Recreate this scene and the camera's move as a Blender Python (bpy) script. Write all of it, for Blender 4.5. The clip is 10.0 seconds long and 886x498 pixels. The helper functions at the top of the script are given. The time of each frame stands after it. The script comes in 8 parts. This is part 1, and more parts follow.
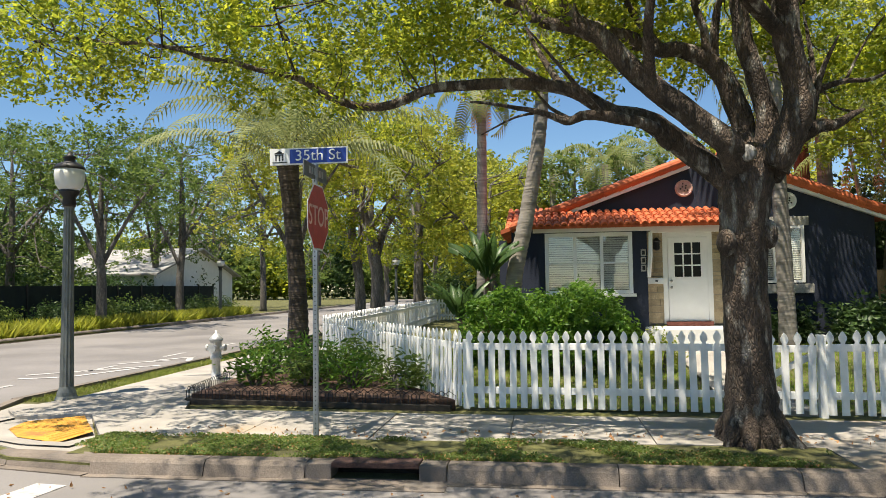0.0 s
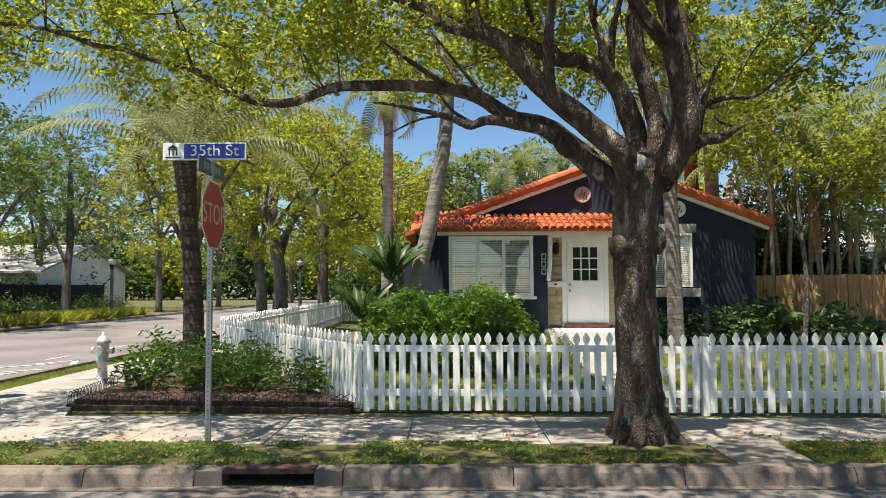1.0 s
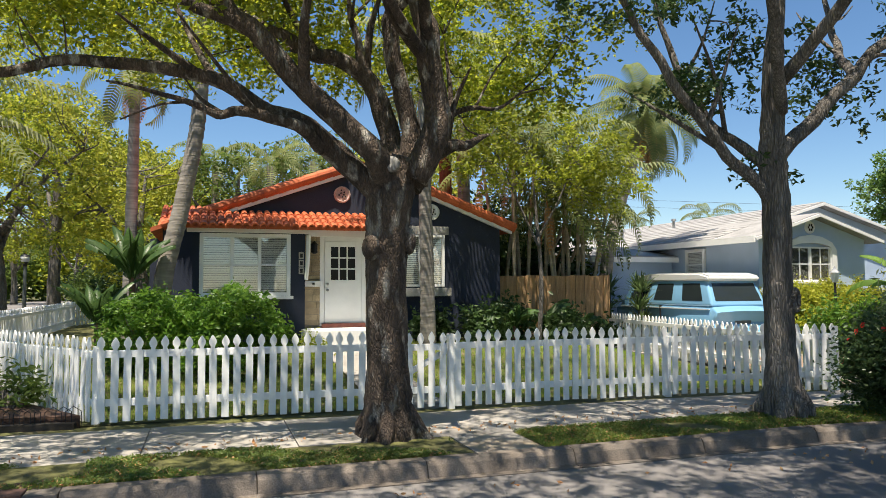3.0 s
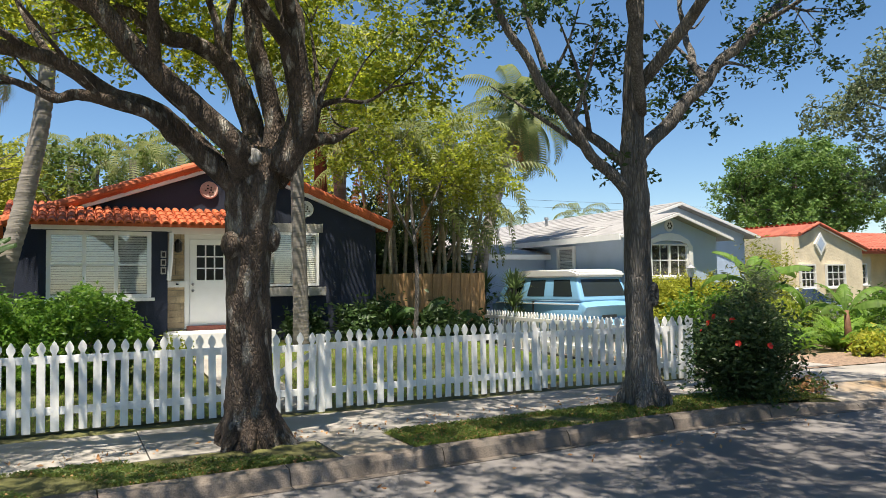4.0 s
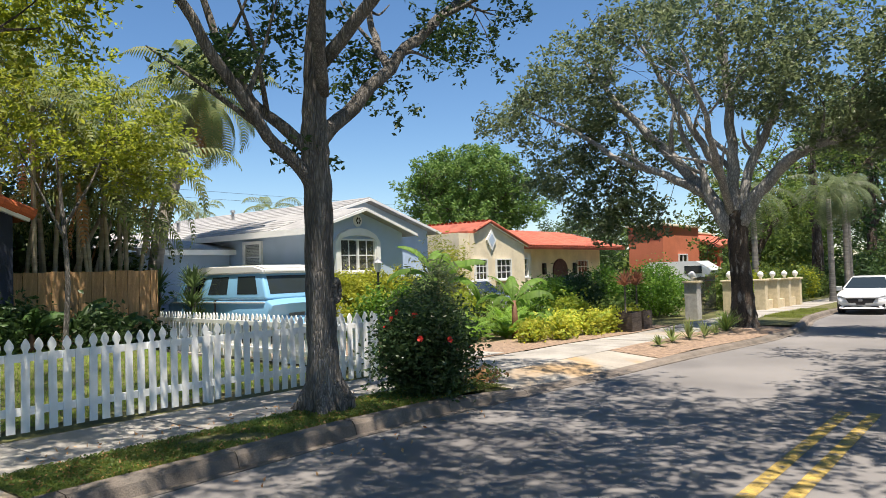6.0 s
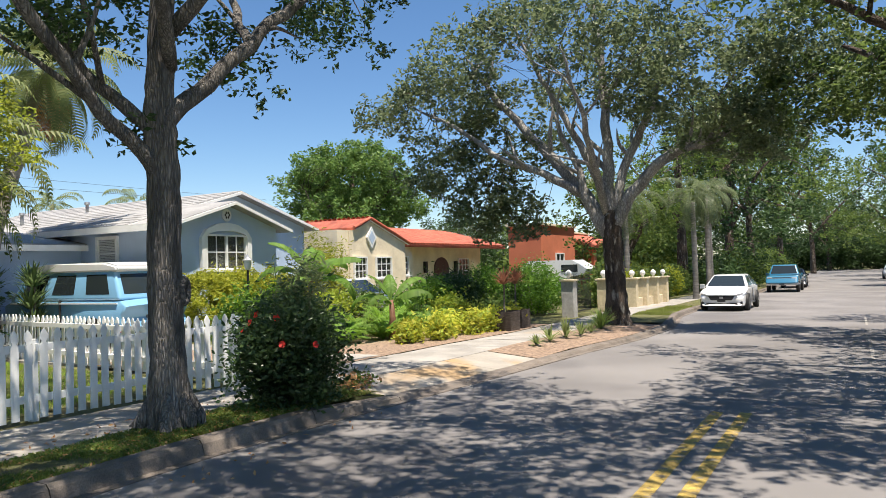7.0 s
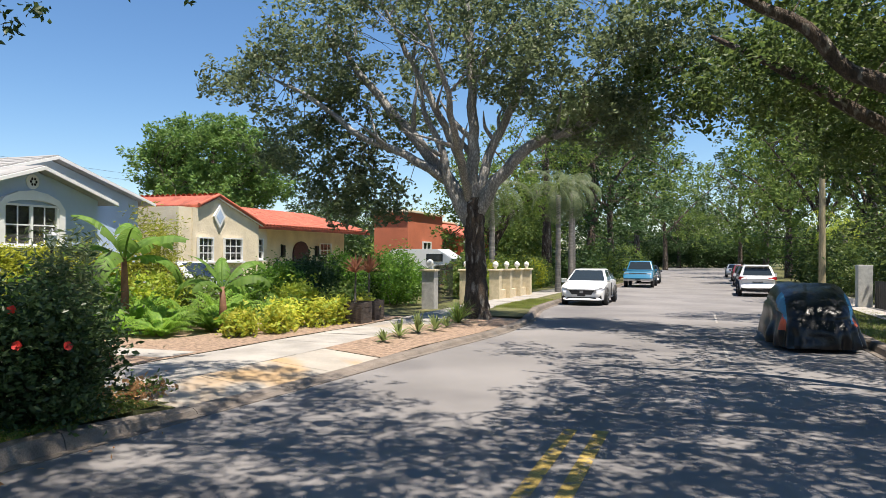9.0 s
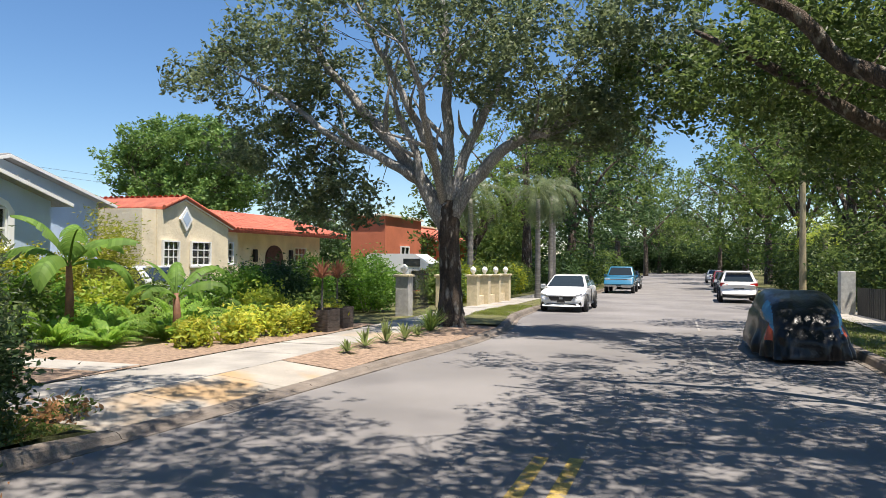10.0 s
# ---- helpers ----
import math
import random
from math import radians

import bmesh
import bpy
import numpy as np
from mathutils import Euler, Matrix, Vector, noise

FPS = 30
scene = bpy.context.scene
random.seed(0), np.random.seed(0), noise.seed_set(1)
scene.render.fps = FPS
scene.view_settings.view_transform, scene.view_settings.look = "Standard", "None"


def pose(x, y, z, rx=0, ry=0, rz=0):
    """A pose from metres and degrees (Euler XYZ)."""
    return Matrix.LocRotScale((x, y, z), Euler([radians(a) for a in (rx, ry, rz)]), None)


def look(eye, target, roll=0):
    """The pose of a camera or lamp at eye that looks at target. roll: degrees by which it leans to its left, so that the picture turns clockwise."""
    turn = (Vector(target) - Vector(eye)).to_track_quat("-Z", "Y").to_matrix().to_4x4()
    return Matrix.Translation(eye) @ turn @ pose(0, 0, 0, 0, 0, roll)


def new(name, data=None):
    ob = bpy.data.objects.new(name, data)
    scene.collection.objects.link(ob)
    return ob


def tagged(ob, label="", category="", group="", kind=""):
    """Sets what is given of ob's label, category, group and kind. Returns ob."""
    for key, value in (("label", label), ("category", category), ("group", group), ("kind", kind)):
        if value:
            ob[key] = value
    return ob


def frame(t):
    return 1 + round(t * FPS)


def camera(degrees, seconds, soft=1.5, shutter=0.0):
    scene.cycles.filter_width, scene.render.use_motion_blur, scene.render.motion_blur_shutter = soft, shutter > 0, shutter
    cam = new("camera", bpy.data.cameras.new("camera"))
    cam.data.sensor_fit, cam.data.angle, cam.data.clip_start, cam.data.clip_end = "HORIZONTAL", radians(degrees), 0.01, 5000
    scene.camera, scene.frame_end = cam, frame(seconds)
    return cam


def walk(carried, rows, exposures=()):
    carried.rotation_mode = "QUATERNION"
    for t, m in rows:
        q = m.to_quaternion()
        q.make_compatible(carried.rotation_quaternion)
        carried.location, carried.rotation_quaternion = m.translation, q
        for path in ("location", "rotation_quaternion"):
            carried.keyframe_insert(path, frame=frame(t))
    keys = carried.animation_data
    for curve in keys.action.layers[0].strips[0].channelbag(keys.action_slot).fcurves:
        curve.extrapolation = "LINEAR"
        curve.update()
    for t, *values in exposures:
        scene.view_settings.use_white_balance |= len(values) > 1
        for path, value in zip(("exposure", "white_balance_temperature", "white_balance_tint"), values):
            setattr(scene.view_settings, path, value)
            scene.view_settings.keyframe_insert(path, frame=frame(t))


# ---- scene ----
cam = camera(63.7, 10.0, soft=0.75)
METRES, EYE, TILT, LEAN, TURN = 4.724, 1.8, 0.0, 0.0, 8.0
ROWS = [
    (0.0, 0.0, 0.0, 0.0, 0.04, 3.04, 0.78),
    (0.5, 0.0065, 0.0027, 0.0005, -3.35, 3.04, 0.53),
    (1.0, 0.0139, 0.0044, 0.0005, -7.45, 3.1, 0.29),
    (1.5, 0.0203, 0.0063, 0.0004, -12.01, 3.14, 0.1),
    (2.0, 0.0259, 0.0074, 0.0001, -16.79, 3.15, 0.01),
    (2.5, 0.0317, 0.0127, 0.0002, -21.65, 3.08, 0.07),
    (4.0, 0.0913, 0.0408, -0.0034, -35.79, 2.79, 0.94),
    (4.5, 0.1247, 0.0594, -0.0031, -41.19, 2.65, 1.36),
    (5.0, 0.1624, 0.0944, -0.0036, -47.45, 2.43, 1.71),
    (5.5, 0.212, 0.1255, -0.0058, -53.87, 2.21, 1.87),
    (6.0, 0.2716, 0.1449, -0.0056, -59.9, 1.9, 1.87),
    (7.5, 0.4975, 0.1902, -0.0068, -72.61, 1.13, 1.45),
    (8.0, 0.5838, 0.1917, -0.0117, -75.37, 0.65, 0.9),
    (8.5, 0.6838, 0.1927, -0.0115, -77.89, 0.33, 0.26),
    (9.0, 0.7712, 0.1748, -0.0111, -79.43, 0.32, -0.21),
    (9.5, 0.8581, 0.1654, -0.0125, -80.27, 0.47, -0.46),
    (10.0, 0.9493, 0.157, -0.0118, -80.87, 0.73, -0.39),
]
walk(cam, [(t, pose(0, 0, EYE, TILT, LEAN, TURN) @ pose(METRES * x, METRES * y, METRES * z, 90 + pitch, roll, yaw)) for t, x, y, z, yaw, pitch, roll in ROWS],
     exposures=[(0.0, 0.93, 7150, 10), (4.0, 0.93, 6950, 11), (10.0, 0.95, 6650, 12)])

# ---------------------------------------------------------------- light
SUN_DIR = Vector((0.15, 0.25, -0.957)).normalized()      # the way the light travels
world = bpy.data.worlds.new("sky")
scene.world = world
world.use_nodes = True
wn = world.node_tree.nodes
sky = wn.new("ShaderNodeTexSky")
sky.sky_type = "NISHITA"
sky.sun_disc = False
sky.sun_elevation = math.asin(-SUN_DIR.z)
sky.sun_rotation = math.atan2(-SUN_DIR.x, -SUN_DIR.y)
sky.air_density, sky.dust_density, sky.ozone_density = 1.0, 0.0, 5.0
wn["Background"].inputs["Strength"].default_value = 0.080
deep = wn.new("ShaderNodeHueSaturation")
deep.inputs["Saturation"].default_value = 1.13
world.node_tree.links.new(sky.outputs[0], deep.inputs["Color"])
world.node_tree.links.new(deep.outputs[0], wn["Background"].inputs[0])
sun = new("sun", bpy.data.lights.new("sun", "SUN"))
sun.data.energy, sun.data.angle, sun.data.color = 5.0, radians(0.55), (1.0, 0.94, 0.84)
sun.matrix_world = look((0, 0, 40), Vector((0, 0, 40)) + SUN_DIR)

# ---------------------------------------------------------------- materials


def mat(name, base, rough=0.7, metal=0.0, vary=0.25, scale=8.0, fine=90.0, bump=0.15, dark=None, stretch=(1, 1, 1), random_hue=0.0,
        coat=0.0, spec=0.5, space="Object", stain=None, stain_at=0.62, stain_scale=1.2, crack=0.0, depth=0.02, crack_low=0.5):
    """A rough, slightly uneven surface: base colour mottled at two scales, fine relief, and stains of a second colour."""
    m = bpy.data.materials.new(name)
    m.use_nodes = True
    nt = m.node_tree
    n, l = nt.nodes, nt.links
    b = n["Principled BSDF"]
    b.inputs["Roughness"].default_value = rough
    b.inputs["Metallic"].default_value = metal
    b.inputs["Coat Weight"].default_value = coat
    b.inputs["Specular IOR Level"].default_value = spec
    co = n.new("ShaderNodeTexCoord")
    mp = n.new("ShaderNodeMapping")
    mp.inputs["Scale"].default_value = stretch
    l.new(co.outputs["Object"], mp.inputs[0])
    if space == "World":
        geo = n.new("ShaderNodeNewGeometry")
        l.new(geo.outputs["Position"], mp.inputs[0])
    big = n.new("ShaderNodeTexNoise")
    big.inputs["Scale"].default_value = scale
    big.inputs["Detail"].default_value = 5
    small = n.new("ShaderNodeTexNoise")
    small.inputs["Scale"].default_value = fine
    small.inputs["Detail"].default_value = 3
    l.new(mp.outputs[0], big.inputs[0])
    l.new(mp.outputs[0], small.inputs[0])
    second = dark or tuple(c * (1 - 1.6 * vary) for c in base)
    mix = n.new("ShaderNodeMix")
    mix.data_type = "RGBA"
    ramp = n.new("ShaderNodeMapRange")
    ramp.inputs[1].default_value, ramp.inputs[2].default_value = 0.35, 0.68
    l.new(big.outputs[0], ramp.inputs[0])
    l.new(ramp.outputs[0], mix.inputs[0])
    mix.inputs[6].default_value = (*base, 1)
    mix.inputs[7].default_value = (*second, 1)
    out = mix.outputs[2]
    grain = n.new("ShaderNodeMix")
    grain.data_type, grain.blend_type = "RGBA", "OVERLAY"
    grain.inputs[0].default_value = min(1.0, vary * 2)
    l.new(out, grain.inputs[6])
    l.new(small.outputs["Fac"], grain.inputs[7])
    out = grain.outputs[2]
    if stain:
        sn = n.new("ShaderNodeTexNoise")
        sn.inputs["Scale"].default_value = stain_scale
        sn.inputs["Detail"].default_value = 6
        l.new(mp.outputs[0], sn.inputs[0])
        sr = n.new("ShaderNodeMapRange")
        sr.inputs[1].default_value, sr.inputs[2].default_value = stain_at, stain_at + 0.14
        l.new(sn.outputs[0], sr.inputs[0])
        sm = n.new("ShaderNodeMix")
        sm.data_type = "RGBA"
        l.new(sr.outputs[0], sm.inputs[0])
        l.new(out, sm.inputs[6])
        sm.inputs[7].default_value = (*stain, 1)
        out = sm.outputs[2]
    height = small.outputs["Fac"]
    if crack:
        vo = n.new("ShaderNodeTexVoronoi")
        vo.feature = "DISTANCE_TO_EDGE"
        vo.inputs["Scale"].default_value = crack
        warp = n.new("ShaderNodeVectorMath")
        warp.operation = "MULTIPLY_ADD"
        l.new(big.outputs["Color"], warp.inputs[0])
        warp.inputs[1].default_value = (0.12, 0.12, 0.12)
        l.new(mp.outputs[0], warp.inputs[2])
        l.new(warp.outputs[0], vo.inputs[0])
        cr = n.new("ShaderNodeMapRange")
        cr.inputs[2].default_value = 0.30
        cr.inputs[3].default_value = crack_low
        l.new(vo.outputs["Distance"], cr.inputs[0])
        cm = n.new("ShaderNodeMix")
        cm.data_type, cm.blend_type = "RGBA", "MULTIPLY"
        cm.inputs[0].default_value = 1.0
        l.new(out, cm.inputs[6])
        l.new(cr.outputs[0], cm.inputs[7])
        out = cm.outputs[2]
        sumh = n.new("ShaderNodeMath")
        sumh.operation = "MULTIPLY_ADD"
        l.new(cr.outputs[0], sumh.inputs[0])
        sumh.inputs[1].default_value = 1.2
        l.new(small.outputs["Fac"], sumh.inputs[2])
        height = sumh.outputs[0]
    if random_hue:
        info = n.new("ShaderNodeObjectInfo")
        geo2 = n.new("ShaderNodeNewGeometry")
        add = n.new("ShaderNodeMath")
        add.operation = "ADD"
        l.new(info.outputs["Random"], add.inputs[0])
        l.new(geo2.outputs["Random Per Island"], add.inputs[1])
        rng = n.new("ShaderNodeMapRange")
        rng.inputs[2].default_value = 2.0
        rng.inputs[3].default_value, rng.inputs[4].default_value = 1 - random_hue, 1 + random_hue
        l.new(add.outputs[0], rng.inputs[0])
        hsv = n.new("ShaderNodeHueSaturation")
        l.new(rng.outputs[0], hsv.inputs["Value"])
        l.new(out, hsv.inputs["Color"])
        out = hsv.outputs[0]
    l.new(out, b.inputs["Base Color"])
    if bump:
        bp = n.new("ShaderNodeBump")
        bp.inputs["Strength"].default_value = bump
        bp.inputs["Distance"].default_value = depth
        l.new(height, bp.inputs["Height"])
        l.new(bp.outputs[0], b.inputs["Normal"])
    return m


def leaf_mat(name, base, other, through_light=0.45, rough=0.45):
    """Foliage: two greens varied leaf by leaf, glossy above, letting light through."""
    m = bpy.data.materials.new(name)
    m.use_nodes = True
    n, l = m.node_tree.nodes, m.node_tree.links
    b = n["Principled BSDF"]
    geo = n.new("ShaderNodeNewGeometry")
    mix = n.new("ShaderNodeMix")
    mix.data_type = "RGBA"
    l.new(geo.outputs["Random Per Island"], mix.inputs[0])
    mix.inputs[6].default_value, mix.inputs[7].default_value = (*base, 1), (*other, 1)
    patch = n.new("ShaderNodeTexNoise")
    patch.inputs["Scale"].default_value = 0.9
    l.new(geo.outputs["Position"], patch.inputs[0])
    hsv = n.new("ShaderNodeHueSaturation")
    rng = n.new("ShaderNodeMapRange")
    rng.inputs[1].default_value, rng.inputs[2].default_value = 0.3, 0.7
    rng.inputs[3].default_value, rng.inputs[4].default_value = 0.7, 1.35
    l.new(patch.outputs[0], rng.inputs[0])
    l.new(rng.outputs[0], hsv.inputs["Value"])
    l.new(mix.outputs[2], hsv.inputs["Color"])
    l.new(hsv.outputs[0], b.inputs["Base Color"])
    b.inputs["Roughness"].default_value = rough + 0.1
    b.inputs["Specular IOR Level"].default_value = 0.3
    tr = n.new("ShaderNodeBsdfTranslucent")
    bright = n.new("ShaderNodeHueSaturation")
    bright.inputs["Value"].default_value = 1.9
    bright.inputs["Hue"].default_value = 0.497
    l.new(hsv.outputs[0], bright.inputs["Color"])
    l.new(bright.outputs[0], tr.inputs[0])
    sh = n.new("ShaderNodeMixShader")
    sh.inputs[0].default_value = through_light
    l.new(b.outputs[0], sh.inputs[1])
    l.new(tr.outputs[0], sh.inputs[2])
    l.new(sh.outputs[0], n["Material Output"].inputs[0])
    return m


def glass_mat(name, tint=(0.8, 0.85, 0.85), rough=0.02):
    m = bpy.data.materials.new(name)
    m.use_nodes = True
    b = m.node_tree.nodes["Principled BSDF"]
    b.inputs["Base Color"].default_value = (*tint, 1)
    b.inputs["Roughness"].default_value = rough
    b.inputs["Transmission Weight"].default_value = 1.0
    return m


ASPHALT = mat("asphalt", (0.21, 0.197, 0.19), 0.85, vary=0.2, scale=0.35, fine=160, bump=0.35, stain=(0.13, 0.122, 0.12), stain_scale=0.3, stain_at=0.52, space="World")
CONCRETE = mat("pavement_concrete", (0.36, 0.335, 0.30), 0.85, vary=0.2, scale=1.4, fine=120, bump=0.2, stain=(0.34, 0.25, 0.15), stain_at=0.60, stain_scale=0.45, space="World", random_hue=0.08)
KERB = mat("kerb_concrete", (0.205, 0.17, 0.14), 0.9, vary=0.28, scale=2.5, fine=70, bump=0.4, stain=(0.12, 0.11, 0.10), stain_at=0.56, stain_scale=1.5, space="World", random_hue=0.12)
EARTH = mat("mulch", (0.11, 0.06, 0.04), 0.95, vary=0.35, scale=9, fine=60, bump=1.0, space="World")
MULCH_LIGHT = mat("wood_chip_mulch", (0.36, 0.25, 0.175), 0.95, vary=0.35, scale=12, fine=70, bump=1.0, space="World")
SOIL_GRASS = mat("lawn_soil", (0.13, 0.13, 0.04), 0.95, vary=0.4, scale=3, fine=60, bump=0.8, stain=(0.20, 0.15, 0.09), stain_at=0.62, stain_scale=1.0, space="World")
WHITE = mat("white_paint", (0.80, 0.80, 0.78), 0.55, vary=0.05, scale=3, fine=40, bump=0.08, stain=(0.5, 0.5, 0.46), stain_at=0.70, stain_scale=5)
PICKET_WHITE = mat("weathered_white_paint", (0.87, 0.87, 0.85), 0.6, vary=0.08, scale=5, fine=50, bump=0.15, stain=(0.52, 0.52, 0.48), stain_at=0.68, stain_scale=7, random_hue=0.05)
NAVY = mat("navy_stucco", (0.018, 0.026, 0.050), 0.8, vary=0.15, scale=1.2, fine=35, bump=0.35)
TILE = mat("terracotta_tile", (0.55, 0.13, 0.045), 0.75, vary=0.2, scale=3, fine=40, bump=0.2, stain=(0.25, 0.06, 0.04), stain_at=0.58, stain_scale=4, random_hue=0.3)
RED_TILE = mat("red_barrel_tile", (0.52, 0.13, 0.075), 0.75, vary=0.3, scale=2, fine=30, bump=0.2, stain=(0.24, 0.08, 0.055), stain_at=0.58, stain_scale=2.5, random_hue=0.3)
BARK = mat("grey_brown_bark", (0.15, 0.108, 0.08), 0.95, vary=0.45, scale=5, fine=38, bump=1.0, crack=48, crack_low=0.62, depth=0.035, stretch=(1, 1, 0.34), stain=(0.42, 0.385, 0.33), stain_at=0.555, stain_scale=9, space="World")
BARK_GREY = mat("pale_grey_bark", (0.27, 0.245, 0.22), 0.95, vary=0.35, scale=5, fine=30, bump=1.0, crack=36, depth=0.03, stretch=(1, 1, 0.16), space="World")
# Paler than the trunk bark: sun on the limbs is put into the colour.
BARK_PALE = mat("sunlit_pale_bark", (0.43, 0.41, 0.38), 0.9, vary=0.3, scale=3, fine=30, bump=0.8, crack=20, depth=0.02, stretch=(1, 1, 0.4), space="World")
BARK_PALM = mat("ringed_palm_bark", (0.27, 0.245, 0.215), 0.95, vary=0.25, scale=3, fine=9, bump=0.9, stretch=(0.3, 0.3, 2.2), space="World")
LEAF_OAK = leaf_mat("street_tree_leaf", (0.085, 0.132, 0.018), (0.28, 0.29, 0.026), 0.58)
LEAF_GREYGREEN = leaf_mat("grey_green_leaf", (0.066, 0.092, 0.044), (0.14, 0.168, 0.08), 0.42, 0.3)
LEAF_DARK = leaf_mat("dark_leaf", (0.030, 0.062, 0.020), (0.055, 0.095, 0.028), 0.3, 0.35)
LEAF_GREEN = leaf_mat("green_leaf", (0.07, 0.12, 0.028), (0.135, 0.18, 0.04), 0.4)
LEAF_LIME = leaf_mat("lime_leaf", (0.28, 0.30, 0.03), (0.18, 0.26, 0.04), 0.4)
LEAF_YELLOW = leaf_mat("yellow_green_leaf", (0.18, 0.215, 0.03), (0.33, 0.325, 0.045), 0.45)
LEAF_PALM = leaf_mat("palm_frond", (0.11, 0.15, 0.05), (0.19, 0.21, 0.075), 0.35)
LEAF_BANANA = leaf_mat("banana_leaf", (0.09, 0.17, 0.03), (0.15, 0.25, 0.05), 0.45, 0.35)
LEAF_DRY = leaf_mat("dry_frond", (0.40, 0.19, 0.08), (0.44, 0.27, 0.13), 0.3)
GRASS = leaf_mat("grass_blade", (0.12, 0.165, 0.03), (0.22, 0.235, 0.055), 0.4)
GLASS = bpy.data.materials.new("window_glass")
GLASS.use_nodes = True
gn = GLASS.node_tree.nodes
gloss = gn.new("ShaderNodeBsdfGlossy")
gloss.inputs["Roughness"].default_value = 0.02
clear = gn.new("ShaderNodeBsdfTransparent")
pane_mix = gn.new("ShaderNodeMixShader")
pane_mix.inputs[0].default_value = 0.10
GLASS.node_tree.links.new(clear.outputs[0], pane_mix.inputs[1])
GLASS.node_tree.links.new(gloss.outputs[0], pane_mix.inputs[2])
GLASS.node_tree.links.new(pane_mix.outputs[0], gn["Material Output"].inputs[0])

# ---------------------------------------------------------------- builders


def finish(name, me, material, parent=None, label=""):
    ob = new(name, me)
    if material is not None:
        me.materials.append(material)
    if parent is not None:
        ob.parent = parent
    if label:
        ob["label"] = label
    return ob


def part(name, bm, material, parent=None, label="", smooth=False):
    me = bpy.data.meshes.new(name)
    bmesh.ops.recalc_face_normals(bm, faces=bm.faces)
    bm.to_mesh(me)
    bm.free()
    if smooth:
        me.polygons.foreach_set("use_smooth", [True] * len(me.polygons))
    return finish(name, me, material, parent, label)


def thing(name, place, label, category, group="", kind=""):
    ob = new(name)
    ob.empty_display_size = 0.1
    if isinstance(place, Matrix):
        ob.matrix_world = place
    else:
        ob.location = place
    return tagged(ob, label, category, group, kind)


def box(bm, x0, x1, y0, y1, z0, z1, bevel=0.0, m=None):
    r = bmesh.ops.create_cube(bm, size=1)
    vs = r["verts"]
    for v in vs:
        v.co = Vector((x0 + (v.co.x + 0.5) * (x1 - x0), y0 + (v.co.y + 0.5) * (y1 - y0), z0 + (v.co.z + 0.5) * (z1 - z0)))
    if bevel:
        es = list({e for v in vs for e in v.link_edges})
        rr = bmesh.ops.bevel(bm, geom=es, offset=bevel, segments=2, affect="EDGES", profile=0.7)
        vs = list({v for v in rr["verts"]} | {v for v in vs if v.is_valid})
    if m is not None:
        bmesh.ops.transform(bm, matrix=m, verts=[v for v in vs if v.is_valid])
    return bm


def slab(name, x0, x1, y0, y1, z0, z1, material, parent=None, label="", bevel=0.0):
    return part(name, box(bmesh.new(), x0, x1, y0, y1, z0, z1, bevel), material, parent, label)


def prism(bm, outline, axis, a, b):
    """A closed outline of pairs pulled along an axis from a to b."""
    def at(p, d):
        return {"x": (d, p[0], p[1]), "y": (p[0], d, p[1]), "z": (p[0], p[1], d)}[axis]
    f = [bm.verts.new(at(p, a)) for p in outline]
    g = [bm.verts.new(at(p, b)) for p in outline]
    bm.faces.new(f)
    bm.faces.new(g[::-1])
    for i in range(len(f)):
        j = (i + 1) % len(f)
        bm.faces.new((f[i], g[i], g[j], f[j]))
    return bm


def tube(bm, pts, radii, sides=8, rough=0.0, rng=None, cap=True):
    """A round limb through the points."""
    pts = [Vector(p) for p in pts]
    rings = []
    side = None
    for i, p in enumerate(pts):
        d = (pts[min(i + 1, len(pts) - 1)] - pts[max(i - 1, 0)]).normalized()
        if side is None:
            side = d.cross(Vector((0.3, 0.9, 0.1)) if abs(d.z) > 0.5 else Vector((0, 0, 1))).normalized()
        side = (side - d * side.dot(d)).normalized()
        up = d.cross(side)
        ring = []
        for k in range(sides):
            a = 2 * math.pi * k / sides
            r = radii[i]
            if rough and rng:
                r *= 1 + rng.uniform(-rough, rough)
            ring.append(bm.verts.new(p + (side * math.cos(a) + up * math.sin(a)) * r))
        rings.append(ring)
    for a, b in zip(rings, rings[1:]):
        for k in range(sides):
            bm.faces.new((a[k], a[(k + 1) % sides], b[(k + 1) % sides], b[k]))
    if cap:
        bm.faces.new(rings[0][::-1])
        bm.faces.new(rings[-1])
    return bm


def smooth_path(pts, radii, steps=4):
    """A soft curve through the points, with radii."""
    P = [Vector(p) for p in pts]
    out, rad = [], []
    for i in range(len(P) - 1):
        p0, p1, p2, p3 = P[max(i - 1, 0)], P[i], P[i + 1], P[min(i + 2, len(P) - 1)]
        for s in range(steps):
            t = s / steps
            out.append(0.5 * ((2 * p1) + (p2 - p0) * t + (2 * p0 - 5 * p1 + 4 * p2 - p3) * t * t + (3 * p1 - p0 - 3 * p2 + p3) * t ** 3))
            rad.append(radii[i] * (1 - t) + radii[i + 1] * t)
    out.append(P[-1])
    rad.append(radii[-1])
    return out, rad


def lathe(bm, profile, sides=16, centre=(0, 0), scallop=0):
    rings = []
    for r, z in profile:
        ring = []
        for k in range(sides):
            a = 2 * math.pi * k / sides
            rr = r * (1 - (0.10 if scallop and k % 2 else 0))
            ring.append(bm.verts.new((centre[0] + rr * math.cos(a), centre[1] + rr * math.sin(a), z)))
        rings.append(ring)
    for a, b in zip(rings, rings[1:]):
        for k in range(sides):
            bm.faces.new((a[k], a[(k + 1) % sides], b[(k + 1) % sides], b[k]))
    bm.faces.new(rings[0][::-1])
    bm.faces.new(rings[-1])
    return bm


